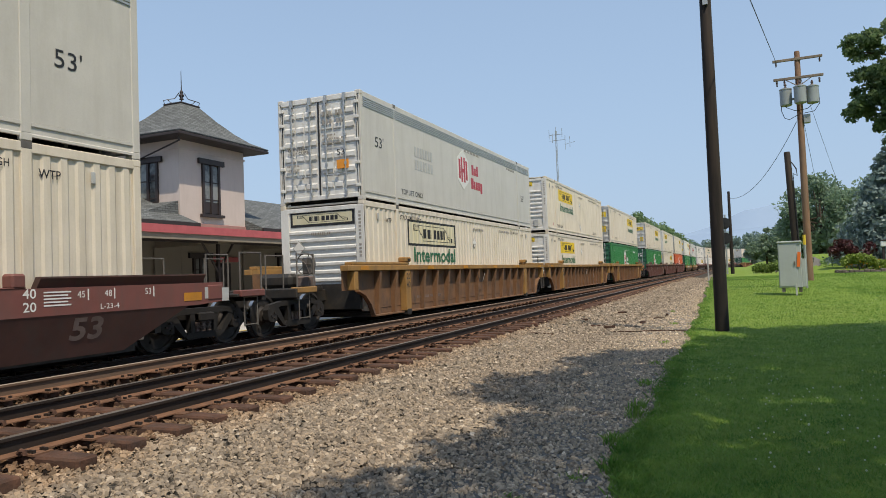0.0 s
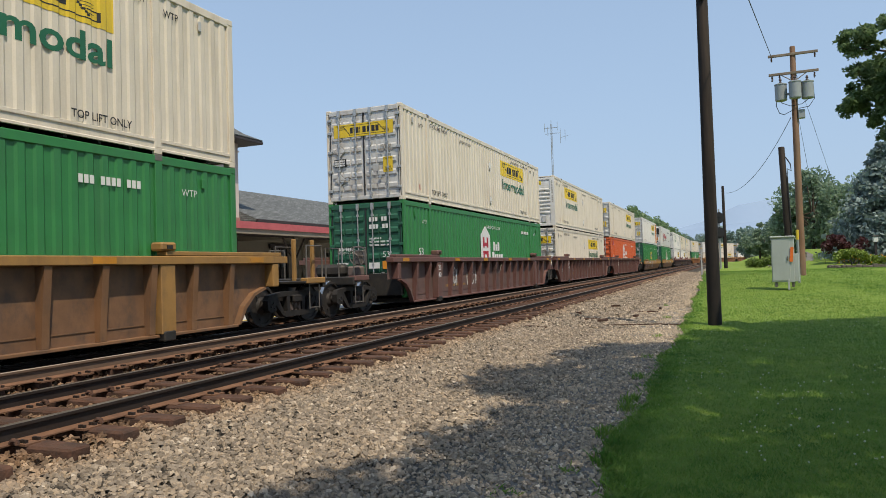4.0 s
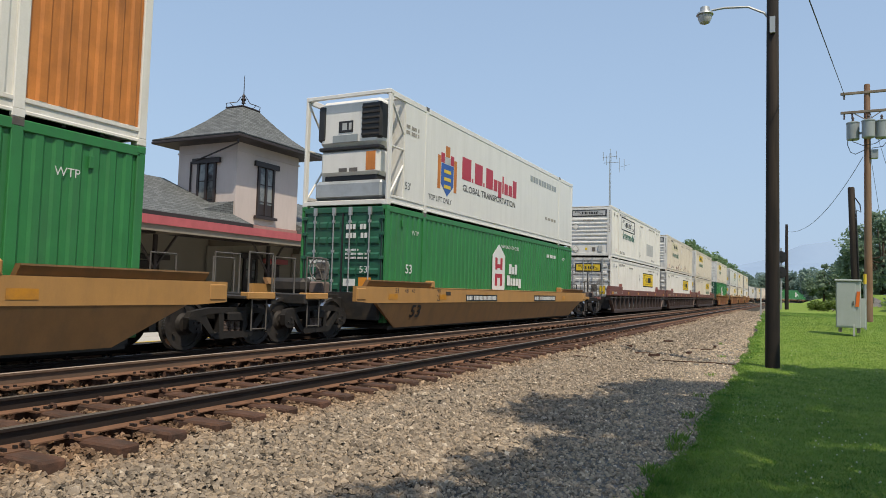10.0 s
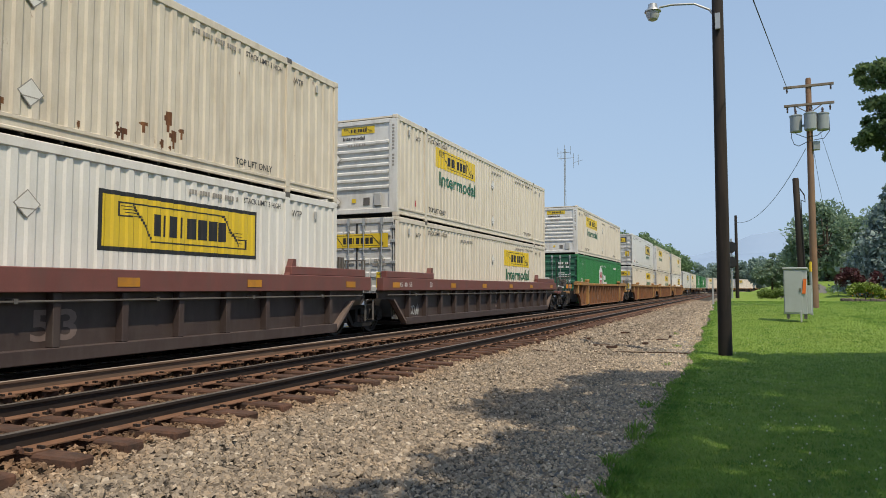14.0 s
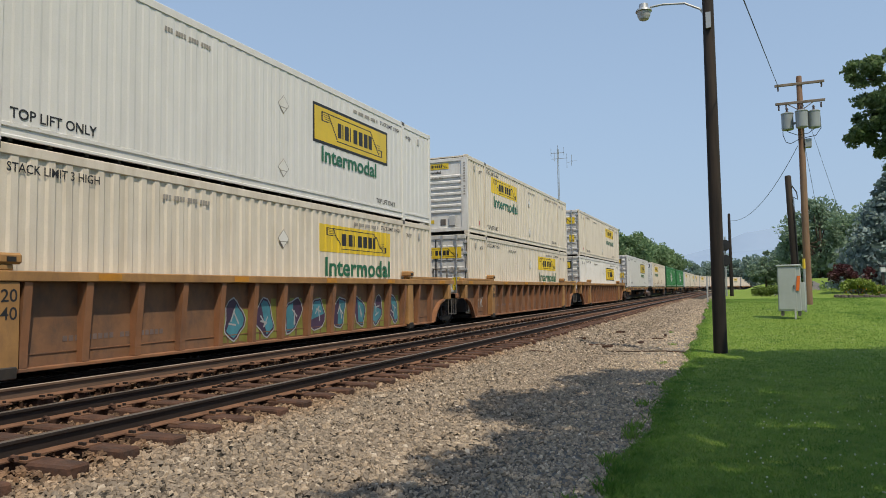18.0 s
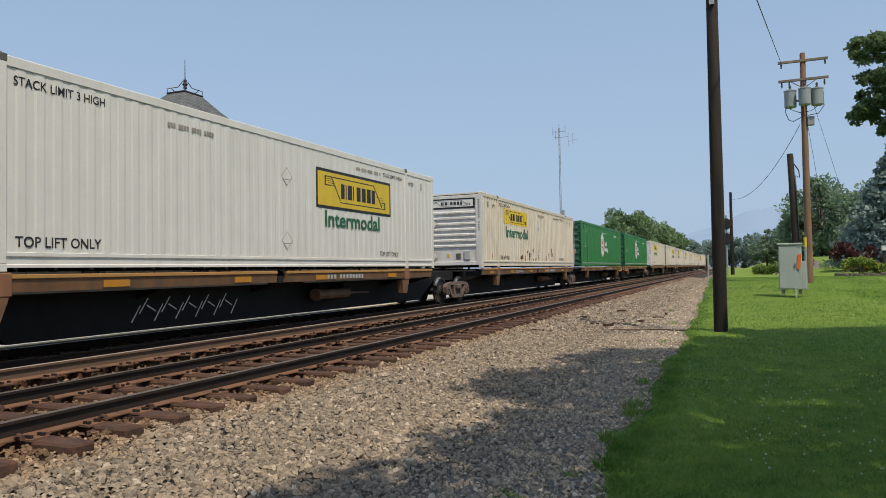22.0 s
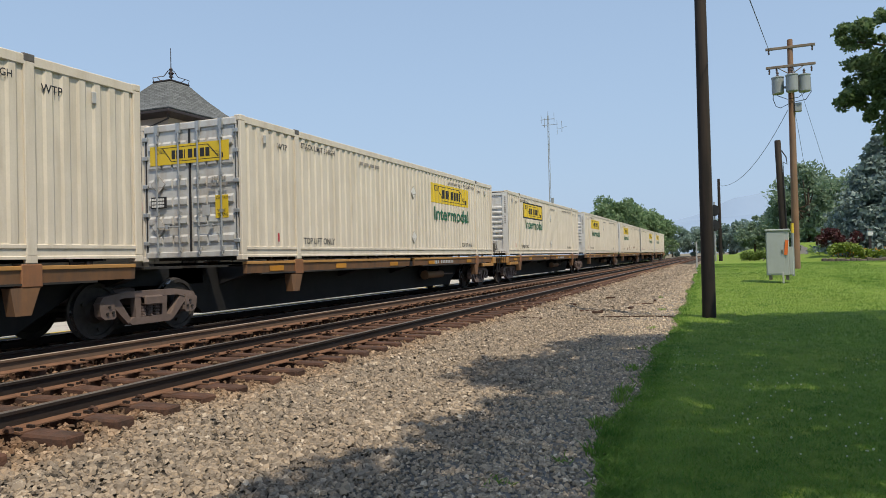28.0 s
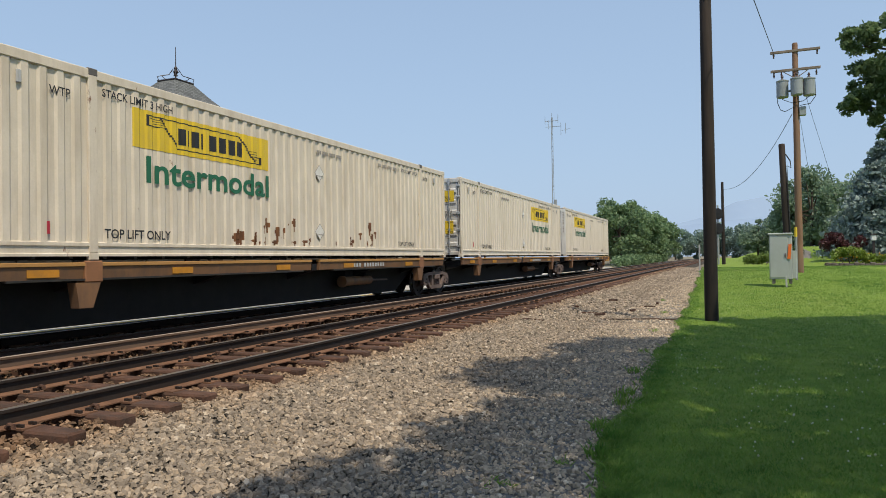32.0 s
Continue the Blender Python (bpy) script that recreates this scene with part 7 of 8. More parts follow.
for s in (-1, 1):
    rod(bm, (s * 0.02, -0.13, 9.55), (s * 0.6, -0.13, 9.95), 0.022, 5)
part("arm_brace", bm, M["pole_grey"], upole)
for x, z in ((-0.95, 10.72), (0.95, 10.72), (-0.95, 9.75), (-0.62, 9.75), (0.9, 9.72), (-0.1, 9.7)):
    bm = bmesh.new()
    lathe(bm, [(0.02, 0.16), (0.05, 0.14), (0.025, 0.1), (0.055, 0.07), (0.025, 0.03), (0.055, 0.0), (0.025, -0.04), (0.05, -0.07), (0.02, -0.1)], 8, Matrix.Translation((x, -0.1, z)))
    part("insulator", bm, M["porcelain"], upole, smooth=True)
for x, y in ((-0.6, -0.2), (0.0, -0.5), (0.56, -0.2)):
    bm = bmesh.new()
    lathe(bm, [(0.24, -0.42), (0.27, -0.38), (0.27, 0.34), (0.29, 0.36), (0.29, 0.4), (0.2, 0.44)], 16, Matrix.Translation((x, y, 9.05)))
    tr = part("transformer", bm, M["tank"], upole, "grey transformer can", smooth=True)
    bm = bmesh.new()
    lathe(bm, [(0.06, 0.42), (0.07, 0.5), (0.035, 0.55), (0.07, 0.6), (0.03, 0.7)], 8, Matrix.Translation((x, y, 9.05)))
    part("bushing", bm, M["porcelain"], tr)
boxes("hanger_bracket", [(-0.62, 0.6, -0.16, -0.1, 8.9, 9.0)], M["galv"], upole)
boxes("meter_box", [(0.12, 0.42, -0.2, 0.1, 7.72, 8.14)], M["tank"], upole, "small grey equipment box", cut=0.02)
for pts in ([(-0.8, -0.2, 9.1), (-0.82, -0.2, 8.4), (-0.7, -0.2, 8.05), (-0.5, -0.2, 7.95), (-0.1, -0.15, 8.15)],
            [(-0.75, -0.2, 9.0), (-0.6, -0.2, 8.55), (-0.2, -0.2, 8.35), (0.3, -0.2, 8.4), (0.7, -0.2, 8.7), (0.78, -0.2, 9.1)],
            [(0.82, -0.2, 9.3), (0.84, -0.2, 8.6), (0.6, -0.2, 8.25), (0.15, -0.15, 8.2)]):
    bm = bmesh.new()
    bent(bm, pts, 0.017, 5)
    part("jumper_cable", bm, M["rubber"], upole)

stub_pole = timber_pole("utility_pole", "short silvered timber pole with looped cables beside the cabinet", "utility pole", 2.45, 32.9, 0.0, 5.96, 0.15, 0.125, M["creosote"], (0, -1.8))
bm = bmesh.new()
bent(bm, [(0.12, -0.1, 5.5), (0.28, -0.1, 5.2), (0.3, -0.1, 4.9), (0.15, -0.12, 5.0), (0.13, -0.12, 4.2), (0.14, -0.12, 0.4)], 0.025, 5)
part("cable", bm, M["rubber"], stub_pole)


def wire(label, p, q, sag, r=0.012):
    p, q = Vector(p), Vector(q)
    bm = bmesh.new()
    n = 24
    pts = [p.lerp(q, k / n) - Vector((0, 0, sag * 4 * (k / n) * (1 - k / n))) for k in range(n + 1)]
    bent(bm, [tuple(v) for v in pts], r, 4)
    return tagged(new("overhead_wire", mesh_of("overhead_wire", bm, M["rubber"])), label, "wire", "overhead wires")


wire("thin black overhead wire strung from the pole's crossarm", (2.33, 37.75, 11.15), (-0.3, 8.0, 6.0), 0.0, 0.014)
wire("slack service wire from the pole to the signal mast", (3.1, 37.9, 8.1), (-0.25, 60.0, 6.55), 1.1, 0.014)
wire("thin stay wire from the pole down to the lawn", (3.4, 37.9, 10.2), (6.6, 44.0, 1.0), 0.0, 0.01)
wire("thin stay wire from the pole down to the lawn", (3.4, 37.9, 8.2), (5.0, 44.0, 0.8), 0.0, 0.01)

# signal beside the far track
signal = thing("railway_signal", "two black signal heads on a mast with a ladder", "signal", m=pose(-0.6, 60, -0.05))
bm = bmesh.new()
rod(bm, (0, 0, 0), (0, 0, 5.3), 0.07, 8)
part("mast", bm, M["galv"], signal)
for z in (4.6, 3.4):
    bm = bmesh.new()
    prism(bm, [(0.38 * math.cos(2 * math.pi * k / 20), z + 0.46 * math.sin(2 * math.pi * k / 20)) for k in range(20)], -0.16, -0.12, "y")
    head = part("signal_head", bm, M["signal_black"], signal)
    for dz in (-0.18, 0.14):
        bm = bmesh.new()
        rod(bm, (0, -0.4, z + dz), (0, -0.14, z + dz), 0.13, 10, 0.11)
        part("hood", bm, M["signal_black"], head)
bm = bmesh.new()
for x in (-0.28, 0.02):
    rod(bm, (x, 0.14, 0), (x, 0.14, 4.4), 0.02, 4)
for k in range(13):
    rod(bm, (-0.28, 0.14, 0.25 + k * 0.32), (0.02, 0.14, 0.25 + k * 0.32), 0.014, 4)
part("ladder", bm, M["galv"], signal)
timber_pole("utility_pole", "thin dark timber pole beside the signal", "utility pole", -0.22, 60.6, -0.1, 7.15, 0.15, 0.1, M["creosote"])
post = thing("marker_post", "white trackside marker post on the stone verge", "post", m=pose(-2.1, 62, -0.36))
boxes("post", [(-0.06, 0.06, -0.05, 0.05, 0.0, 2.5)], M["label"], post, cut=0.02)

# cabinet
cabinet = thing("equipment_cabinet", "tall pale grey steel trackside cabinet with an orange tag", "cabinet", m=pose(1.95, 29.5, 0.13, 0, 0, -6))
boxes("body", [(-0.42, 0.36, -0.28, 0.3, 0.18, 1.86)], M["box_grey"], cabinet, cut=0.015)
boxes("roof", [(-0.46, 0.4, -0.33, 0.34, 1.86, 1.93)], M["box_grey"], cabinet, cut=0.02)
boxes("door", [(-0.39, 0.22, -0.3, -0.28, 0.24, 1.82)], M["box_grey"], cabinet, cut=0.008)
boxes("handle", [(0.12, 0.16, -0.335, -0.3, 1.0, 1.16)], M["steel"], cabinet, cut=0.008)
for x in (-0.34, 0.24):
    boxes("leg", [(x, x + 0.1, -0.24, -0.14, 0.0, 0.18)], M["steel"], cabinet, cut=0.01)
    boxes("leg", [(x, x + 0.1, 0.14, 0.24, 0.0, 0.18)], M["steel"], cabinet, cut=0.01)
boxes("side_box", [(0.36, 0.5, -0.2, 0.2, 0.2, 1.25)], M["box_grey"], cabinet, cut=0.01)
bm = bmesh.new()
prism(bm, [(0.2, 0.95), (0.31, 0.95), (0.36, 1.5), (0.25, 1.5)], -0.325, -0.302, "y")
part("tag", bm, M["orange_tag"], cabinet, "orange warning tag")
stake = thing("marker_post", "short white stake in the lawn", "post", m=pose(2.0, 28.2, 0.05))
boxes("post", [(-0.03, 0.03, -0.015, 0.015, 0.0, 0.42)], M["label"], stake, cut=0.006)
conduit = thing("marker_post", "slim yellow-topped conduit beside the cabinet", "post", m=pose(2.62, 31.6, 0.2))
bm = bmesh.new()
rod(bm, (0, 0, 0), (0, 0, 2.0), 0.05, 8)
part("post", bm, M["tank"], conduit)
bm = bmesh.new()
rod(bm, (0, 0, 1.75), (0, 0, 2.15), 0.056, 8)
part("cap", bm, M["yellow"], conduit)

# radio mast behind the station
mast = thing("radio_mast", "slim lattice radio mast with small aerials", "mast", m=pose(-22.0, 94.5, 0))
bm = bmesh.new()
for k in range(3):
    a = 2 * math.pi * k / 3
    rod(bm, (0.16 * math.cos(a), 0.16 * math.sin(a), 0), (0.1 * math.cos(a), 0.1 * math.sin(a), 20.6), 0.035, 5)
for k in range(34):
    a, b = 2 * math.pi * (k % 3) / 3, 2 * math.pi * ((k + 1) % 3) / 3
    rod(bm, (0.14 * math.cos(a), 0.14 * math.sin(a), k * 0.6), (0.14 * math.cos(b), 0.14 * math.sin(b), k * 0.6 + 0.6), 0.018, 4)
part("lattice", bm, M["tank"], mast)
bm = bmesh.new()
for x0, x1, z in ((-1.0, 0.9, 20.1), (-0.9, 1.3, 19.3)):
    rod(bm, (x0, 0, z), (x1, 0, z), 0.035, 5)
for x, z0, z1 in ((-0.95, 19.6, 20.8), (0.0, 20.0, 21.2), (0.85, 19.7, 20.9), (-0.5, 19.0, 20.3), (1.25, 17.9, 19.9), (1.9, 18.2, 19.7)):
    rod(bm, (x, 0, z0), (x, 0, z1), 0.03, 5)
rod(bm, (1.2, 0, 18.6), (2.6, 0, 18.9), 0.02, 4)
part("aerials", bm, M["tank"], mast)
boxes("mast_box", [(0.15, 0.5, -0.2, 0.2, 7.4, 9.2)], M["tank"], mast, cut=0.03)


# ---- trees and plants ----
def leaf_mesh(name, blobs, per, size, material, seed, flat=0.0, trunk=()):
    """Many small leaves in clumps. blobs: (x, y, z, rx, ry, rz)."""
    rng = np.random.default_rng(seed)
    pts = []
    for x, y, z, rx, ry, rz in blobs:
        v = rng.normal(size=(per, 3))
        v /= np.linalg.norm(v, axis=1)[:, None]
        v *= (rng.random((per, 1)) ** 0.45)
        pts.append(v * (rx, ry, rz) + (x, y, z))
    p = np.concatenate(pts)
    n = len(p)
    a = rng.normal(size=(n, 3))
    a /= np.linalg.norm(a, axis=1)[:, None]
    b = np.cross(a, rng.normal(size=(n, 3)))
    b[:, 2] *= 1 - flat
    b /= np.linalg.norm(b, axis=1)[:, None] + 1e-6
    s = size * (0.6 + 0.8 * rng.random((n, 1)))
    q = np.stack([p - a * s, p + b * s * 0.55, p + a * s, p - b * s * 0.55], 1).reshape(-1, 3)
    me = bpy.data.meshes.new(name)
    me.from_pydata(q.tolist(), [], np.arange(n * 4).reshape(-1, 4).tolist())
    me.materials.append(material)
    return me


def crown_blobs(rng, x, y, z, rx, ry, rz, n, br):
    out = []
    for _ in range(n):
        v = Vector((rng.gauss(0, 1), rng.gauss(0, 1), rng.gauss(0, 1))).normalized() * (0.35 + 0.65 * rng.random() ** 0.5)
        k = br * (0.6 + 0.8 * rng.random())
        out.append((x + v.x * rx, y + v.y * ry, z + v.z * rz, k, k, k * 0.75))
    return out


def broadleaf(seed, height, spread, leaves, size, material, clumps=34, low=0.28):
    """A tree at the origin: tapered trunk, limbs, crown of leaf clumps."""
    rng = random.Random(seed)
    root = thing("tree", "leafy green deciduous tree", "tree", "trees")
    blobs = crown_blobs(rng, 0, 0, height * (0.5 + low / 2), spread, spread, height * (0.5 - low / 2), clumps, spread * 0.34)
    bm = bmesh.new()
    rod(bm, (0, 0, -0.3), (0.05, 0.03, height * 0.3), height * 0.028, 10, height * 0.02)
    rod(bm, (0.05, 0.03, height * 0.3), (0.1, -0.05, height * 0.72), height * 0.02, 8, height * 0.007)
    part("trunk", bm, M["bark"], root)
    for bx in blobs[::3]:
        bm = bmesh.new()
        z0 = height * (0.22 + 0.3 * rng.random())
        rod(bm, (0.05, 0, z0), (bx[0] * 0.85, bx[1] * 0.85, bx[2]), height * 0.009, 6, height * 0.003)
        part("limb", bm, M["bark"], root)
    part_mesh("crown", leaf_mesh("crown", blobs, leaves // clumps, size, material, seed), root)
    return root


def spruce(seed, height, spread, material):
    rng = random.Random(seed)
    root = thing("spruce_tree", "dense blue-green spruce tree", "tree", "trees")
    bm = bmesh.new()
    rod(bm, (0, 0, -0.3), (0, 0, height), height * 0.02, 8, 0.02)
    part("trunk", bm, M["bark"], root)
    blobs = []
    for k in range(26):
        f = k / 26
        z = height * (0.04 + 0.94 * f)
        r = spread * (1 - f) ** 0.85 + 0.15
        n = max(3, round(11 * (1 - f) + 3))
        for i in range(n):
            a = 2 * math.pi * (i + rng.random()) / n
            for d in (0.35, 0.65, 0.92):
                rr = r * d * (0.85 + 0.3 * rng.random())
                blobs.append((rr * math.cos(a), rr * math.sin(a), z - 0.3 * d * r * 0.4 + 0.25 * rng.random(), 0.28 * r + 0.2, 0.28 * r + 0.2, 0.14 * r + 0.1))
    part_mesh("crown", leaf_mesh("crown", blobs, 34, 0.17, material, seed, 0.3), root)
    return root


def shrub(name, label, category, m, blobs, per, size, material, seed):
    root = thing(name, label, category, "garden plants", m)
    part_mesh("foliage", leaf_mesh("foliage", blobs, per, size, material, seed), root)
    bm = bmesh.new()
    for b in blobs[::2]:
        rod(bm, (b[0] * 0.4, b[1] * 0.4, -0.1), (b[0], b[1], b[2]), 0.03, 5)
    part("stems", bm, M["bark"], root)
    return root


# the shade tree beside the camera
rng = random.Random(12)
shade = thing("tree", "large shade tree whose crown hangs over the lawn", "tree", "trees")
SHADE_EDGE = [(-3.0, -3.0), (-3.3, 2.0), (-3.38, 4.4), (-3.25, 4.85), (-2.85, 5.0), (-2.75, 5.45), (-2.92, 5.95), (-2.75, 6.8), (-2.48, 7.4), (-2.5, 7.9), (-3.4, 8.6), (-3.9, 9.4),
              (-3.75, 10.1), (-3.15, 11.2), (-2.7, 11.6), (-2.9, 13.7), (-2.4, 14.4), (-1.1, 15.5), (-0.65, 17.2), (0.75, 18.0), (1.2, 19.3), (3.6, 20.3), (8.0, 21.0), (8.5, 12.0), (8.0, -3.0)]


def inside(px, py, poly):
    hit = False
    for (ax, ay), (bx, by) in zip(poly, poly[1:] + poly[:1]):
        if (ay > py) != (by > py) and px < (bx - ax) * (py - ay) / (by - ay) + ax:
            hit = not hit
    return hit


blobs = []
for i in range(29):
    for j in range(54):
        sx, sy = -4.4 + 0.46 * (i + rng.random()), -5.0 + 0.48 * (j + rng.random())
        if not all(inside(sx + dx, sy + dy, SHADE_EDGE) for dx, dy in ((0.17, 0), (-0.17, 0), (0, 0.22), (0, -0.22))):
            continue
        h = rng.uniform(10.4, 13.2)
        k = h / math.tan(radians(SUN_EL))
        blobs.append((sx + k * math.sin(radians(SUN_AZ)), sy + k * math.cos(radians(SUN_AZ)), h - 0.36, 0.55, 0.55, 0.4))
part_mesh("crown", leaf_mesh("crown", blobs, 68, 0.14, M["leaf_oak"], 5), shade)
bm = bmesh.new()
rod(bm, (13.0, 2.0, -0.5), (12.8, 2.0, 6.0), 0.6, 14, 0.48)
rod(bm, (12.8, 2.0, 6.0), (12.4, 1.6, 12.5), 0.48, 12, 0.1)
part("trunk", bm, M["bark"], shade)
for b in blobs[::40]:
    bm = bmesh.new()
    rod(bm, (12.7, 1.9, 6.5 + 4 * rng.random()), b[:3], 0.12, 6, 0.025)
    part("limb", bm, M["bark"], shade)
# its low outer bough, hanging over the lawn: lobes of leafy twigs
bough = []
for x, z, rx, rz, n in ((2.62, 5.6, 0.36, 0.3, 16), (2.86, 5.75, 0.3, 0.24, 9), (3.3, 5.3, 0.42, 0.42, 16), (2.75, 4.85, 0.46, 0.24, 18), (2.42, 4.3, 0.2, 0.12, 6), (2.72, 4.45, 0.36, 0.28, 13), (3.2, 4.6, 0.5, 0.5, 22),
                        (3.0, 3.95, 0.26, 0.34, 10), (3.4, 3.6, 0.34, 0.5, 14), (3.9, 5.0, 0.7, 1.1, 30), (4.6, 4.6, 0.8, 1.4, 26)):
    bough += crown_blobs(rng, x, 16.3, z, rx * 1.05, 0.7, rz * 1.05, n * 2, 0.12)
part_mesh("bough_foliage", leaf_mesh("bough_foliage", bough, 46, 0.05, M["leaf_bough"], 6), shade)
for q in ((2.65, 16.4, 5.5), (2.55, 16.3, 4.8), (2.6, 16.5, 4.4), (3.1, 16.4, 4.0), (3.4, 16.5, 5.2)):
    bm = bmesh.new()
    rod(bm, (5.0, 16.2, 4.8), q, 0.06, 6, 0.015)
    part("limb", bm, M["bark"], shade)
bm = bmesh.new()
rod(bm, (12.7, 2.4, 6.2), (5.0, 16.2, 4.8), 0.22, 8, 0.06)
part("limb", bm, M["bark"], shade)

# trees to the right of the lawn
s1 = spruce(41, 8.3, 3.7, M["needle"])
s1.matrix_basis = pose(10.0, 54.5, 0.6)
copy_thing(s1, pose(13.3, 52.5, 0.2, 0, 0, 70))
copy_thing(s1, pose(13.0, 60.0, 1.3, 0, 0, 200))
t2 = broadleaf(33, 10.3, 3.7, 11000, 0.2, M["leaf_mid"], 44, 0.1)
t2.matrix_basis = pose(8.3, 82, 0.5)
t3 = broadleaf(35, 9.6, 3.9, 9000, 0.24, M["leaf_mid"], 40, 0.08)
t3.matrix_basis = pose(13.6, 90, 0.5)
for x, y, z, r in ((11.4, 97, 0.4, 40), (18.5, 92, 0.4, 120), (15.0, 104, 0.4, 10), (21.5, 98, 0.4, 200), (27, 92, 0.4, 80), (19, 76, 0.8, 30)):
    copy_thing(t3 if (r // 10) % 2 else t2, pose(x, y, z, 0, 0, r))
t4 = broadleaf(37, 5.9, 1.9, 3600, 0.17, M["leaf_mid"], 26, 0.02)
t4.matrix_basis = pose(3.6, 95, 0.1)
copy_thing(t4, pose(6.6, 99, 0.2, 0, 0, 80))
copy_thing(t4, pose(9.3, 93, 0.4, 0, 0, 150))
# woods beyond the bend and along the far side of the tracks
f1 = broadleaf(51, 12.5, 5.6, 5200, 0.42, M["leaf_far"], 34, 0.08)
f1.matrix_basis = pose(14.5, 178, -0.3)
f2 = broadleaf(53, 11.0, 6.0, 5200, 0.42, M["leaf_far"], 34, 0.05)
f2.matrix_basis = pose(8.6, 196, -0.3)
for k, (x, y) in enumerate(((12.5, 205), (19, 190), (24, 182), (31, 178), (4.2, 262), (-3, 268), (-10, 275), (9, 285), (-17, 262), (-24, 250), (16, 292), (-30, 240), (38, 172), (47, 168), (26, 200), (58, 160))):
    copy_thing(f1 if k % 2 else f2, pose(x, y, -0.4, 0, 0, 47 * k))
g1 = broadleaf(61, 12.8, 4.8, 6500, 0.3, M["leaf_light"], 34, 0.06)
g1.matrix_basis = pose(-17.8, 128, -0.3)
for k, (x, y) in enumerate(((-18.4, 139), (-20.5, 146), (-17.5, 152), (-20.5, 162), (-16.8, 170), (-19, 184), (-24, 178), (-16.0, 198), (-20, 206))):
    copy_thing(g1, pose(x, y, -0.4 - 0.12 * (k % 3), 0, 0, 63 * k))
for k, (x, y, s) in enumerate(((-15.5, 112, 1.0), (-15.0, 121, 1.2), (-15.2, 131, 1.0), (-14.8, 142, 1.3), (-14.6, 155, 1.2), (-14.5, 170, 1.3))):
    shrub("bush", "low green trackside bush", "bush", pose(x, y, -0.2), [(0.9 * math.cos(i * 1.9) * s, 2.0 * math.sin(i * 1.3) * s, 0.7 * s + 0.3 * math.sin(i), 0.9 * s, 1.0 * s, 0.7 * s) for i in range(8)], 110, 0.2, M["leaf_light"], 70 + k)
def planted(x, y, r=0.0):
    return pose(x, y, lawn_z(x, y), 0, 0, r)


shrub("hedge", "clipped green hedge on the lawn", "hedge", planted(2.25, 55), [(-0.85 + 0.26 * i, 0.2 * math.sin(i * 2.1), 0.36 + 0.02 * i + 0.06 * math.sin(i * 1.7), 0.36, 0.5, 0.36) for i in range(8)], 420, 0.06, M["leaf_hedge"], 81)
shrub("hedge", "clipped green hedge on the lawn", "hedge", planted(4.6, 57), [(-0.5 + 0.28 * i, 0.2 * math.sin(i * 2.1), 0.45 + 0.08 * math.sin(i * 1.7), 0.36, 0.5, 0.4) for i in range(4)], 380, 0.06, M["leaf"], 82)
shrub("shrub", "dark purple-leaved shrub in the garden bed", "shrub", planted(7.0, 51.6), [(-1.0 + 0.33 * i, 0.3 * math.sin(i * 2.1), 1.1 + 0.42 * math.sin(i * 1.1), 0.42, 0.5, 0.45) for i in range(7)], 300, 0.09, M["leaf_purple"], 83)
shrub("shrub", "lime green shrub in the garden bed", "shrub", planted(7.2, 50.0), [(-0.8 + 0.3 * i, 0.3 * math.sin(i * 2.7), 0.5 + 0.28 * math.sin(0.4 + i * 0.55), 0.36, 0.4, 0.36) for i in range(7)], 300, 0.08, M["leaf_lime"], 84)
shrub("shrub", "low lime green shrub in the garden bed", "shrub", planted(8.9, 50.2), [(-0.5 + 0.3 * i, 0.3 * math.sin(i * 2.2), 0.3 + 0.08 * math.sin(i * 1.4), 0.32, 0.4, 0.26) for i in range(6)], 260, 0.08, M["leaf_lime"], 85)
flowers = bmesh.new()
for k in range(26):
    bmesh.ops.create_icosphere(flowers, subdivisions=1, radius=0.035, matrix=Matrix.Translation((6.1 + rng.random() * 3.4, 49.3 + rng.random() * 0.7, lawn_z(7.5, 49.5) + 0.2 + rng.random() * 0.55)))
tagged(new("garden_flowers", mesh_of("garden_flowers", flowers, M["orange_label"])), "small orange flowers in the garden bed", kind="stuff")
border = thing("garden_border", "low border of rough stones round the garden bed", "border", m=planted(7.7, 49.2))
for k in range(22):
    a = math.pi * (1 + k / 21)
    x, y = 1.9 * math.cos(a), 0.8 * math.sin(a)
    boxes("border_stone", [(x - 0.15, x + 0.14, y - 0.12, y + 0.12, -0.1, 0.13 + 0.05 * math.sin(k * 2.2))], M["border_stone"], border, cut=0.04)
lantern = thing("garden_lantern", "small pale lantern on a dark post", "lamp", m=planted(8.55, 50.6))
boxes("post", [(-0.07, 0.07, -0.07, 0.07, 0, 1.4)], M["trim_dark"], lantern, cut=0.01)
boxes("lantern_head", [(-0.14, 0.14, -0.14, 0.14, 1.4, 1.75)], M["white_ink"], lantern, cut=0.03)
boxes("lantern_cap", [(-0.18, 0.18, -0.18, 0.18, 1.75, 1.82)], M["trim_dark"], lantern, cut=0.03)

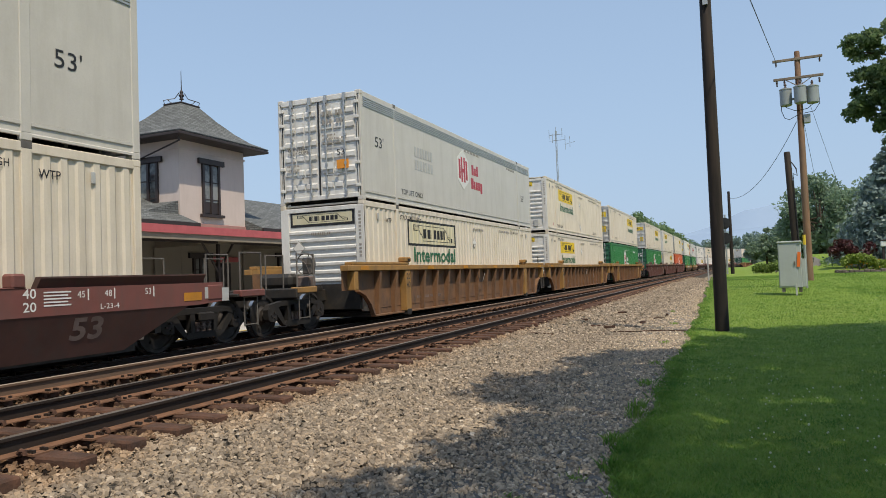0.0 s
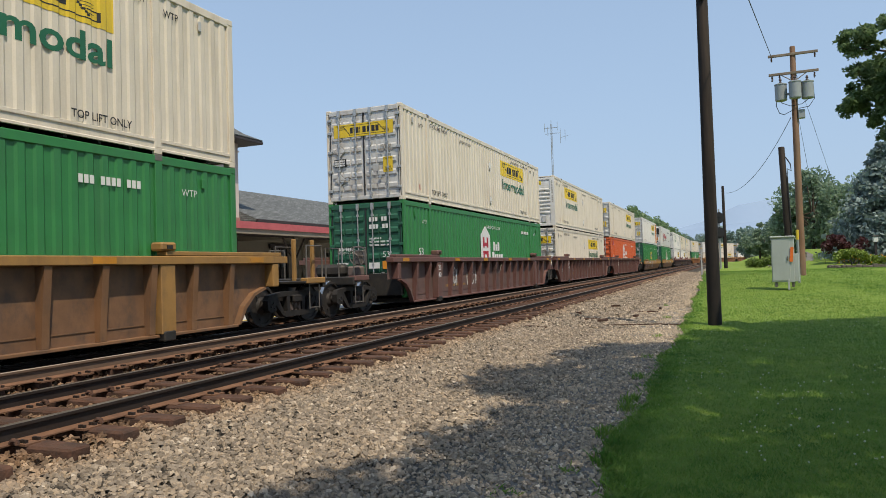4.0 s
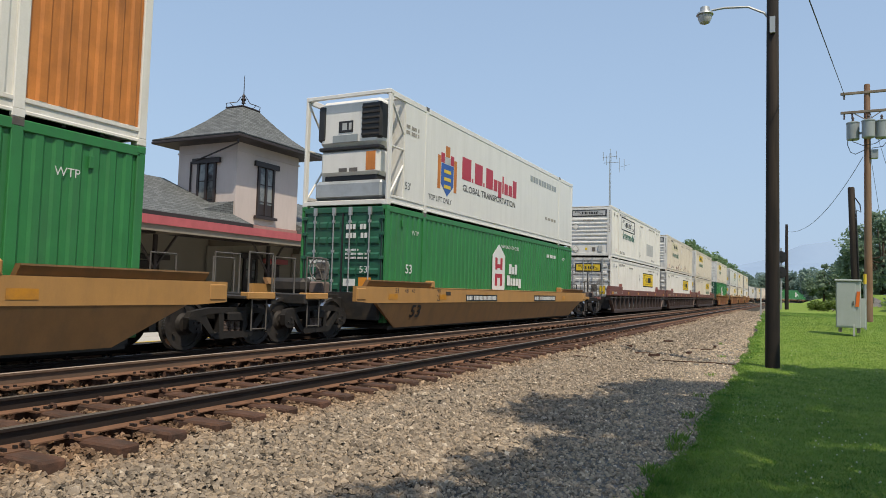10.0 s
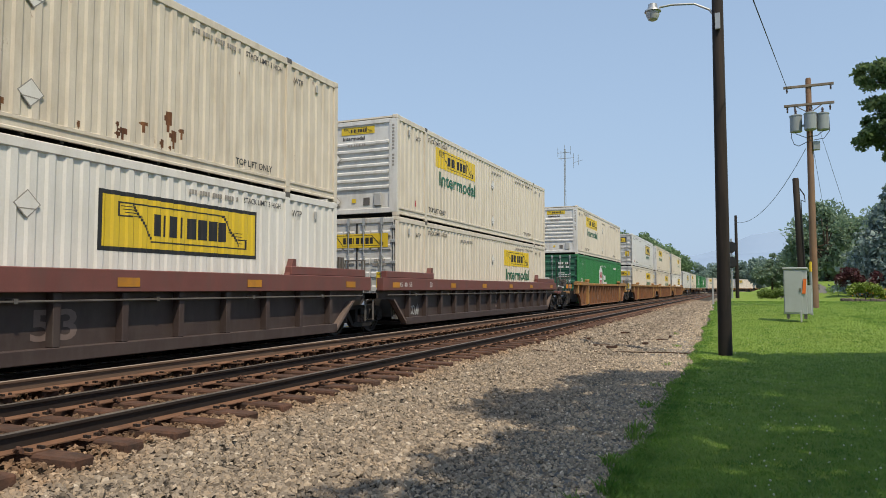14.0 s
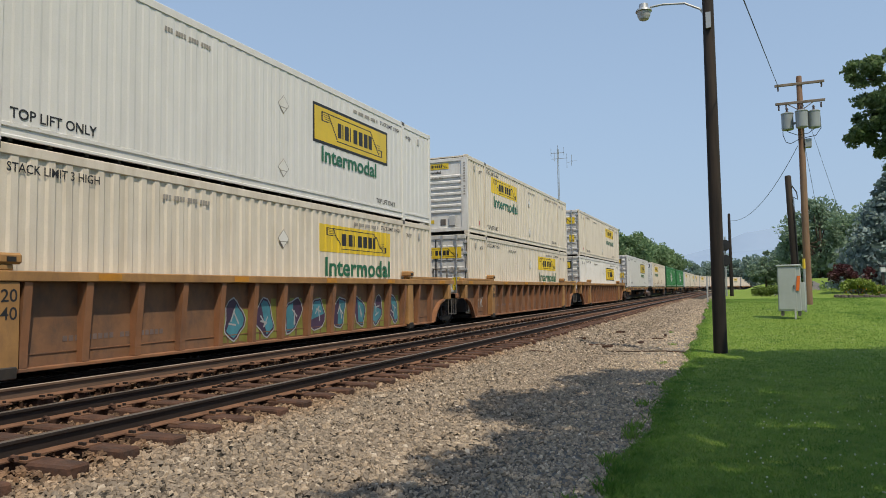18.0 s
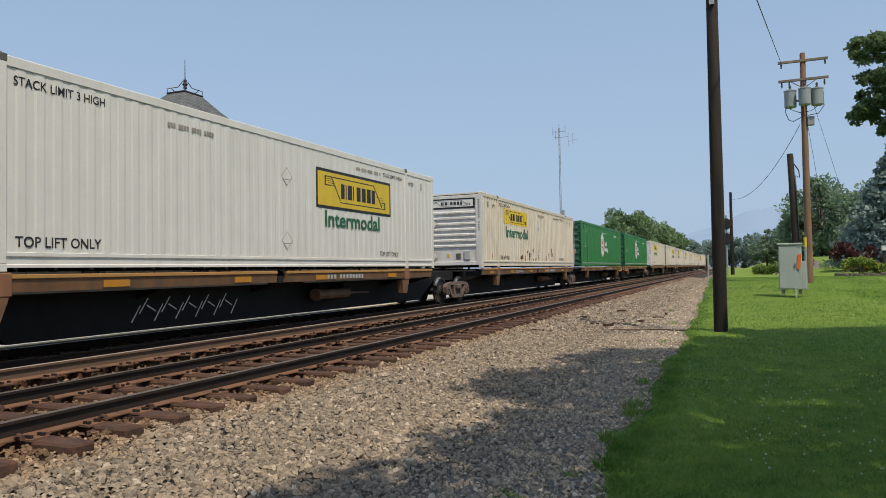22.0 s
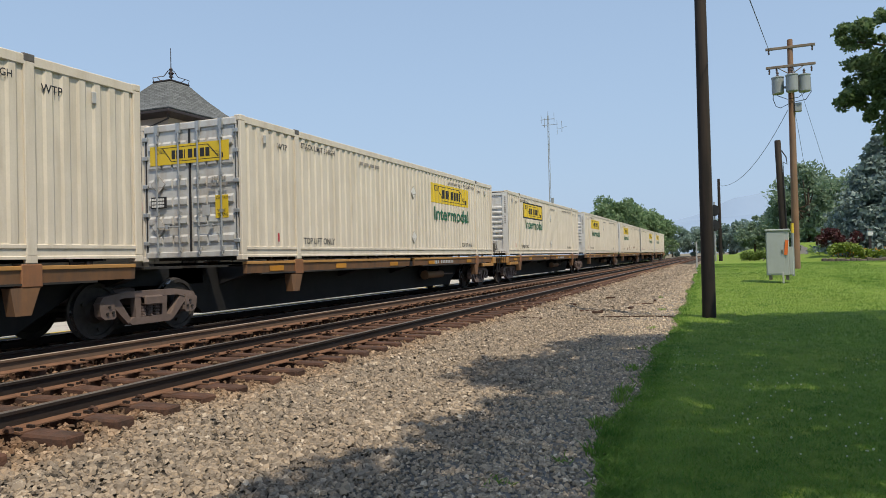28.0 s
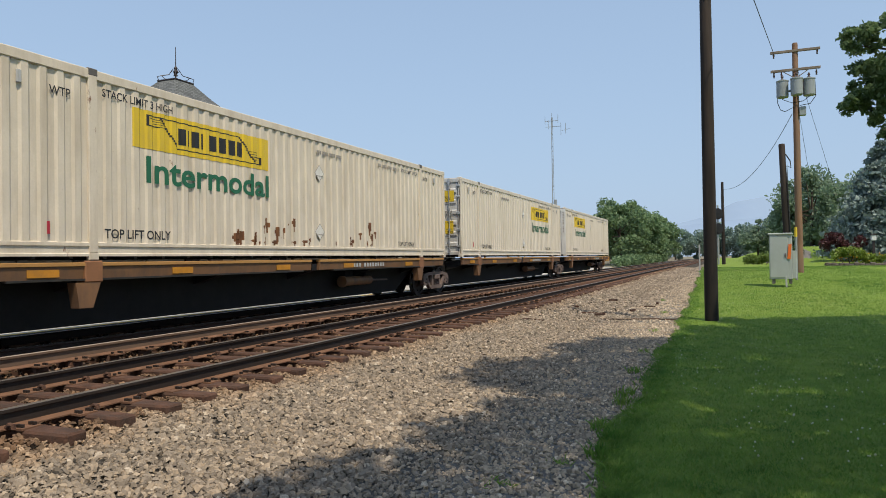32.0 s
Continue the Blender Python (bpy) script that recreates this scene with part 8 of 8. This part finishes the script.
# hills
for name, y, pts in (("hill_far", 1500, [(-900, 0), (-420, 55), (-300, 62), (-190, 58), (-95, 72), (-30, 92), (25, 118), (85, 131), (160, 118), (260, 92), (420, 70), (900, 40), (1200, 0)]),
                     ("hill_near", 900, [(-700, 0), (-300, 22), (-120, 30), (-40, 44), (30, 50), (110, 62), (220, 66), (420, 60), (700, 30), (800, 0)])):
    bm = bmesh.new()
    lo = [bm.verts.new((x, y + 40 * math.sin(x * 0.01), -5)) for x, z in pts]
    hi = [bm.verts.new((x, y + 160 + 40 * math.sin(x * 0.01), z)) for x, z in pts]
    bk = [bm.verts.new((x, y + 420, -5)) for x, z in pts]
    for i in range(len(pts) - 1):
        bm.faces.new((lo[i], lo[i + 1], hi[i + 1], hi[i]))
        bm.faces.new((hi[i], hi[i + 1], bk[i + 1], bk[i]))
    bmesh.ops.subdivide_edges(bm, edges=bm.edges, cuts=3, use_grid_fill=True)
    for v in bm.verts:
        if v.co.z > 0:
            v.co.z += 6 * noise.noise(v.co * 0.012)
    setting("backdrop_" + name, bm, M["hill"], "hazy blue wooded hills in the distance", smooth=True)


# ---- stones, grass and ties ----
def stone_field(name, label, spots, seed, material):
    """Irregular crushed stones. spots: rows of x, y, z, size."""
    rng = np.random.default_rng(seed)
    s = np.asarray(spots)
    n = len(s)
    ang = np.arange(6) * np.pi / 3
    low = np.stack([np.cos(ang), np.sin(ang), np.full(6, -0.42)], 1)
    top = np.stack([0.62 * np.cos(ang + 0.3), 0.62 * np.sin(ang + 0.3), np.full(6, 0.5)], 1)
    v = np.concatenate([low, top])[None] * (0.78 + 0.44 * rng.random((n, 12, 1))) + rng.normal(scale=0.09, size=(n, 12, 3))
    v *= np.stack([1.1 + 0.5 * rng.random(n), 0.75 + 0.3 * rng.random(n), 0.95 + 0.6 * rng.random(n)], 1)[:, None, :]
    yaw = rng.random(n) * 2 * np.pi
    tx, ty = rng.normal(scale=0.48, size=n), rng.normal(scale=0.48, size=n)
    one, nil = np.ones(n), np.zeros(n)
    rz = np.stack([np.cos(yaw), -np.sin(yaw), nil, np.sin(yaw), np.cos(yaw), nil, nil, nil, one], 1).reshape(n, 3, 3)
    rx = np.stack([one, nil, nil, nil, np.cos(tx), -np.sin(tx), nil, np.sin(tx), np.cos(tx)], 1).reshape(n, 3, 3)
    ry = np.stack([np.cos(ty), nil, np.sin(ty), nil, one, nil, -np.sin(ty), nil, np.cos(ty)], 1).reshape(n, 3, 3)
    v = np.einsum("nij,nkj->nki", rx @ ry @ rz, v)
    v = v * (s[:, 3] * 0.5)[:, None, None] + s[:, None, :3]
    quads = np.array([(i, (i + 1) % 6, 6 + (i + 1) % 6, 6 + i) for i in range(6)])
    faces = (quads[None] + (np.arange(n) * 12)[:, None, None]).reshape(-1, 4).tolist() + (np.arange(6, 12)[None] + (np.arange(n) * 12)[:, None]).tolist()
    me = bpy.data.meshes.new(name)
    me.from_pydata(v.reshape(-1, 3).tolist(), [], faces)
    me.materials.append(material)
    return tagged(new(name, me), label, kind="stuff")


rng = random.Random(77)
spots = []
for y0, y1, count, lo, hi in ((2.6, 9.0, 27000, 0.024, 0.066), (9.0, 18.0, 24000, 0.03, 0.072), (18.0, 45.0, 16000, 0.05, 0.11), (45.0, 95.0, 8000, 0.1, 0.19)):
    for _ in range(count):
        y = rng.uniform(y0, y1)
        x = rng.uniform(-5.75, edge_x(y) + 0.12)
        spots.append((x, y, ground_z(x, y) - 0.004 + 0.022 * rng.random(), (lo + (hi - lo) * rng.random() ** 1.4) * (1.15 if x < -2.6 else 0.72)))
stone_field("ballast_stone", "grey crushed ballast stones beside the track", spots, 3, M["stone"])
spots = []
for x0, x1, z in ((-9.2, -7.65, -0.235), (-7.3, -6.1, -0.24), (-10.7, -9.55, -0.24), (-5.9, -5.4, -0.235)):
    for _ in range(5600 if x0 < -6 else 1500):
        y = 2.5 + 37 * rng.random() ** 1.6
        x = rng.uniform(x0, x1)
        spots.append((x, y, z + 0.095 * (1 - step(x, -8.75, -8.2)) + 0.012 * rng.random(), rng.uniform(0.03, 0.07)))
stone_field("ballast_stone", "rust-stained ballast stones between the rails", spots, 4, M["stone_rusty"])

# lawn blades and clover
rngn = np.random.default_rng(8)
n = 230000
by = 4.0 + 44.0 * rngn.random(n) ** 2.1
bx = np.array([edge_x(v) for v in by]) + (1.5 + 0.21 * by) * rngn.random(n) - 0.05
bz = np.array([lawn_z(a, b) for a, b in zip(bx, by)]) - 0.012
h = 0.02 + 0.026 * rngn.random(n)
ang = rngn.random(n) * 2 * np.pi
wd = 0.0035 + 0.0004 * by
lean = rngn.normal(scale=0.028, size=(n, 2))
base = np.stack([bx, by, bz], 1)
side = np.stack([np.cos(ang), np.sin(ang), np.zeros(n)], 1) * wd[:, None]
tip = base + np.stack([lean[:, 0], lean[:, 1], h], 1)
verts = np.stack([base - side, base + side, tip], 1).reshape(-1, 3)
me = bpy.data.meshes.new("grass")
me.from_pydata(verts.tolist(), [], np.arange(n * 3).reshape(-1, 3).tolist())
me.materials.append(M["blade"])
tagged(new("grass", me), "short green lawn grass blades", kind="stuff")
# taller weeds along the lawn's edge
wv, wf = [], []
for k in range(9000):
    y = 4.2 + 40 * rng.random() ** 1.7
    x = edge_x(y) + rng.gauss(0.12, 0.09)
    z, hh, a = ground_z(x, y), rng.uniform(0.03, 0.1), rng.uniform(0, 6.28)
    dx, dy = 0.006 * math.cos(a), 0.006 * math.sin(a)
    lx, ly = rng.gauss(0, 0.05), rng.gauss(0, 0.05)
    i = len(wv)
    wv += [(x - dx, y - dy, z), (x + dx, y + dy, z), (x + dx + lx * 0.5, y + dy + ly * 0.5, z + hh * 0.7), (x + lx, y + ly, z + hh)]
    wf.append((i, i + 1, i + 2, i + 3))
me = bpy.data.meshes.new("weeds")
me.from_pydata(wv, [], wf)
me.materials.append(M["blade"])
tagged(new("weeds", me), "ragged taller grass along the lawn's edge", kind="stuff")
bm = bmesh.new()
for k in range(620):
    y = 6.0 + 22 * rng.random() ** 1.3
    x = edge_x(y) + 0.15 + rng.random() * (0.5 + 0.28 * y)
    if noise.noise((x * 0.7, y * 0.45, 9.0)) > -0.05:
        bmesh.ops.create_icosphere(bm, subdivisions=1, radius=0.007 + 0.004 * rng.random(), matrix=Matrix.Translation((x, y, lawn_z(x, y) + 0.05)))
tagged(new("clover_flowers", mesh_of("clover_flowers", bm, M["clover"])), "small white clover flowers in the lawn", kind="stuff")

# ties, their plates and spikes
bm = bmesh.new()
box(bm, -1.42, 1.42, -0.115, 0.115, -0.37, -0.177, 0.02)
bmesh.ops.subdivide_edges(bm, edges=[e for e in bm.edges if abs(e.verts[0].co.x - e.verts[1].co.x) > 1], cuts=5)
for v in bm.verts:
    v.co += Vector((0.03 * noise.noise(v.co * 9.0) if abs(v.co.x) > 1.3 else 0.0, 0.014 * noise.noise(v.co * 4.0), 0.009 * noise.noise(v.co * 6.0 + Vector((5, 0, 0)))))
TIE = mesh_of("tie", bm, M["tie"])
for xc, parent, rails in ((XN, near_track, (XN - 0.76, XN + 0.76)), (XT, train_track, (XT - 0.76, XT + 0.76, XS))):
    plates, spikes, anchors = bmesh.new(), bmesh.new(), bmesh.new()
    for k in range(270):
        s = (1.66 + k * 0.672 if k < 4 else 4.36 + (k - 4) * 0.6) if xc == XN else 1.6 + k * 0.62
        part_mesh("tie", TIE, parent, pose(xc + rng.gauss(0, 0.025) + (0.16 if xc == XT else 0), s + rng.gauss(0, 0.02), -0.004 * rng.random(), 0, 0, rng.gauss(0, 0.7) + (180 if k % 2 else 0)))
        if s < 70:
            for rx in rails:
                box(plates, rx - 0.2, rx + 0.2, s - 0.1, s + 0.1, -0.186, -0.166)
                if s < 34:
                    for dx in (-0.105, -0.15, 0.105, 0.15):
                        for dy in (-0.06, 0.06):
                            if rng.random() < 0.8:
                                box(spikes, rx + dx - 0.017, rx + dx + 0.017, s + dy - 0.014, s + dy + 0.014, -0.17, -0.138)
                    if rx != XS and rng.random() < 0.75:
                        dy = rng.choice((-0.14, 0.14))
                        bent(anchors, [(rx + 0.06, s + dy, -0.16), (rx + 0.1, s + dy, -0.125), (rx + 0.145, s + dy, -0.13), (rx + 0.15, s + dy, -0.165)], 0.022, 5)
    tagged(part("tie_plates", plates, M["rail_rust"], parent), kind="stuff")
    tagged(part("spikes", spikes, M["rail"], parent), kind="stuff")
    tagged(part("rail_anchors", anchors, M["tie"], parent), kind="stuff")
for k, (x, y, r) in enumerate(((-3.3, 19.5, 30), (-2.6, 21.2, 70), (-4.6, 22.5, -20), (-3.9, 26.0, 12), (-2.2, 24.5, 100))):
    scrap = thing("timber_scrap", "splintered scrap of old tie timber on the stone", "debris", "timber scraps", pose(x, y, -0.36, 0, 0, r))
    bm = bmesh.new()
    prism(bm, [(-0.15, -0.02), (-0.05, -0.045), (0.17, -0.015), (0.12, 0.035), (-0.11, 0.04)], 0.0, 0.06, "z")
    part("splinter", bm, M["tie"], scrap)

# tufts in the stone, a fallen branch and twigs
for k, (x, y, n, h) in enumerate(((-1.02, 5.9, 70, 0.14), (-1.0, 6.5, 80, 0.16), (-1.16, 6.9, 60, 0.15), (-1.62, 4.95, 24, 0.06), (-1.3, 5.6, 22, 0.06), (-1.12, 8.1, 60, 0.15), (-1.15, 8.6, 50, 0.16), (-1.25, 10.4, 46, 0.12), (-1.35, 12.6, 30, 0.1), (-1.5, 16.0, 30, 0.1), (-1.7, 21.0, 30, 0.12), (-2.2, 27.0, 26, 0.14))):
    tv, tf = [], []
    for i in range(n):
        a, r = rng.uniform(0, 6.28), 0.13 * rng.random() ** 0.6
        px, py = x + r * math.cos(a), y + r * math.sin(a)
        z, hh, lx, ly = ground_z(px, py), h * rng.uniform(0.5, 1.0), rng.gauss(0, 0.05), rng.gauss(0, 0.05)
        dx, dy = 0.005 * math.sin(a), 0.005 * math.cos(a)
        i0 = len(tv)
        tv += [(px - dx, py - dy, z), (px + dx, py + dy, z), (px + dx + lx * 0.5, py + dy + ly * 0.5, z + hh * 0.7), (px + lx, py + ly, z + hh), (px - dx + lx * 0.5, py - dy + ly * 0.5, z + hh * 0.7)]
        tf.append((i0, i0 + 1, i0 + 2, i0 + 3, i0 + 4))
    me = bpy.data.meshes.new("grass_tuft")
    me.from_pydata(tv, [], tf)
    me.materials.append(M["blade"])
    tagged(new("grass_tuft", me), "ragged green grass tuft growing through the stone", "grass tuft", "grass tufts")
for pts, r in ((((-3.6, 18.6), (-3.0, 18.9), (-2.4, 18.8), (-1.7, 18.95), (-1.2, 18.8)), 0.014), (((-4.0, 20.6), (-3.6, 20.8), (-3.3, 20.7)), 0.02), (((-2.9, 23.6), (-2.5, 23.9), (-2.2, 23.8)), 0.02), (((-4.9, 17.2), (-4.6, 17.5), (-4.35, 17.45)), 0.018)):
    bm = bmesh.new()
    bent(bm, [(x, y, ground_z(x, y) + 0.035) for x, y in pts], r, 5)
    tagged(new("fallen_branch", mesh_of("fallen_branch", bm, M["tie"])), "thin dead branch lying on the stone", "branch", "fallen branches")


# ---- what moves ----
def train_pose(u, z, t):
    """A car or container whose leading end stands at u when the clip begins."""
    s = u - SPEED * t
    x0, y0, a0 = rail_point(XT, s)
    x1, y1, a1 = rail_point(XT, s + LENGTH)
    return pose(x0, y0, z, 0, 0, -math.degrees(math.atan2(x1 - x0, y1 - y0)))


def motions():
    for ob, u, z in MOVING:
        straight = (u + LENGTH - CURVE_AT) / SPEED
        times = [0.0, 32.0]
        if straight > 0:
            times = [float(k) for k in range(0, min(31, math.ceil(straight) + 2))] + [32.0]
        walk(ob, [(t, train_pose(u, z, t)) for t in times])
    for w, dy, u in SPINNING:
        first, last = max(0, math.ceil((u - 45) / SPEED * FPS)), min(32 * FPS, math.floor((u - 2.5) / SPEED * FPS))
        if last <= first:
            continue
        turn = SPEED / FPS / WHEEL_R
        rows = [] if first == 0 else [(0.0, pose(0, dy, WHEEL_R))]
        rows += [(k / FPS, Matrix.Translation((0, dy, WHEEL_R)) @ Matrix.Rotation((k - first) * turn, 4, "X")) for k in range(first, last + 1)]
        if last < 32 * FPS:
            rows.append((32.0, rows[-1][1]))
        walk(w, rows)


motions()
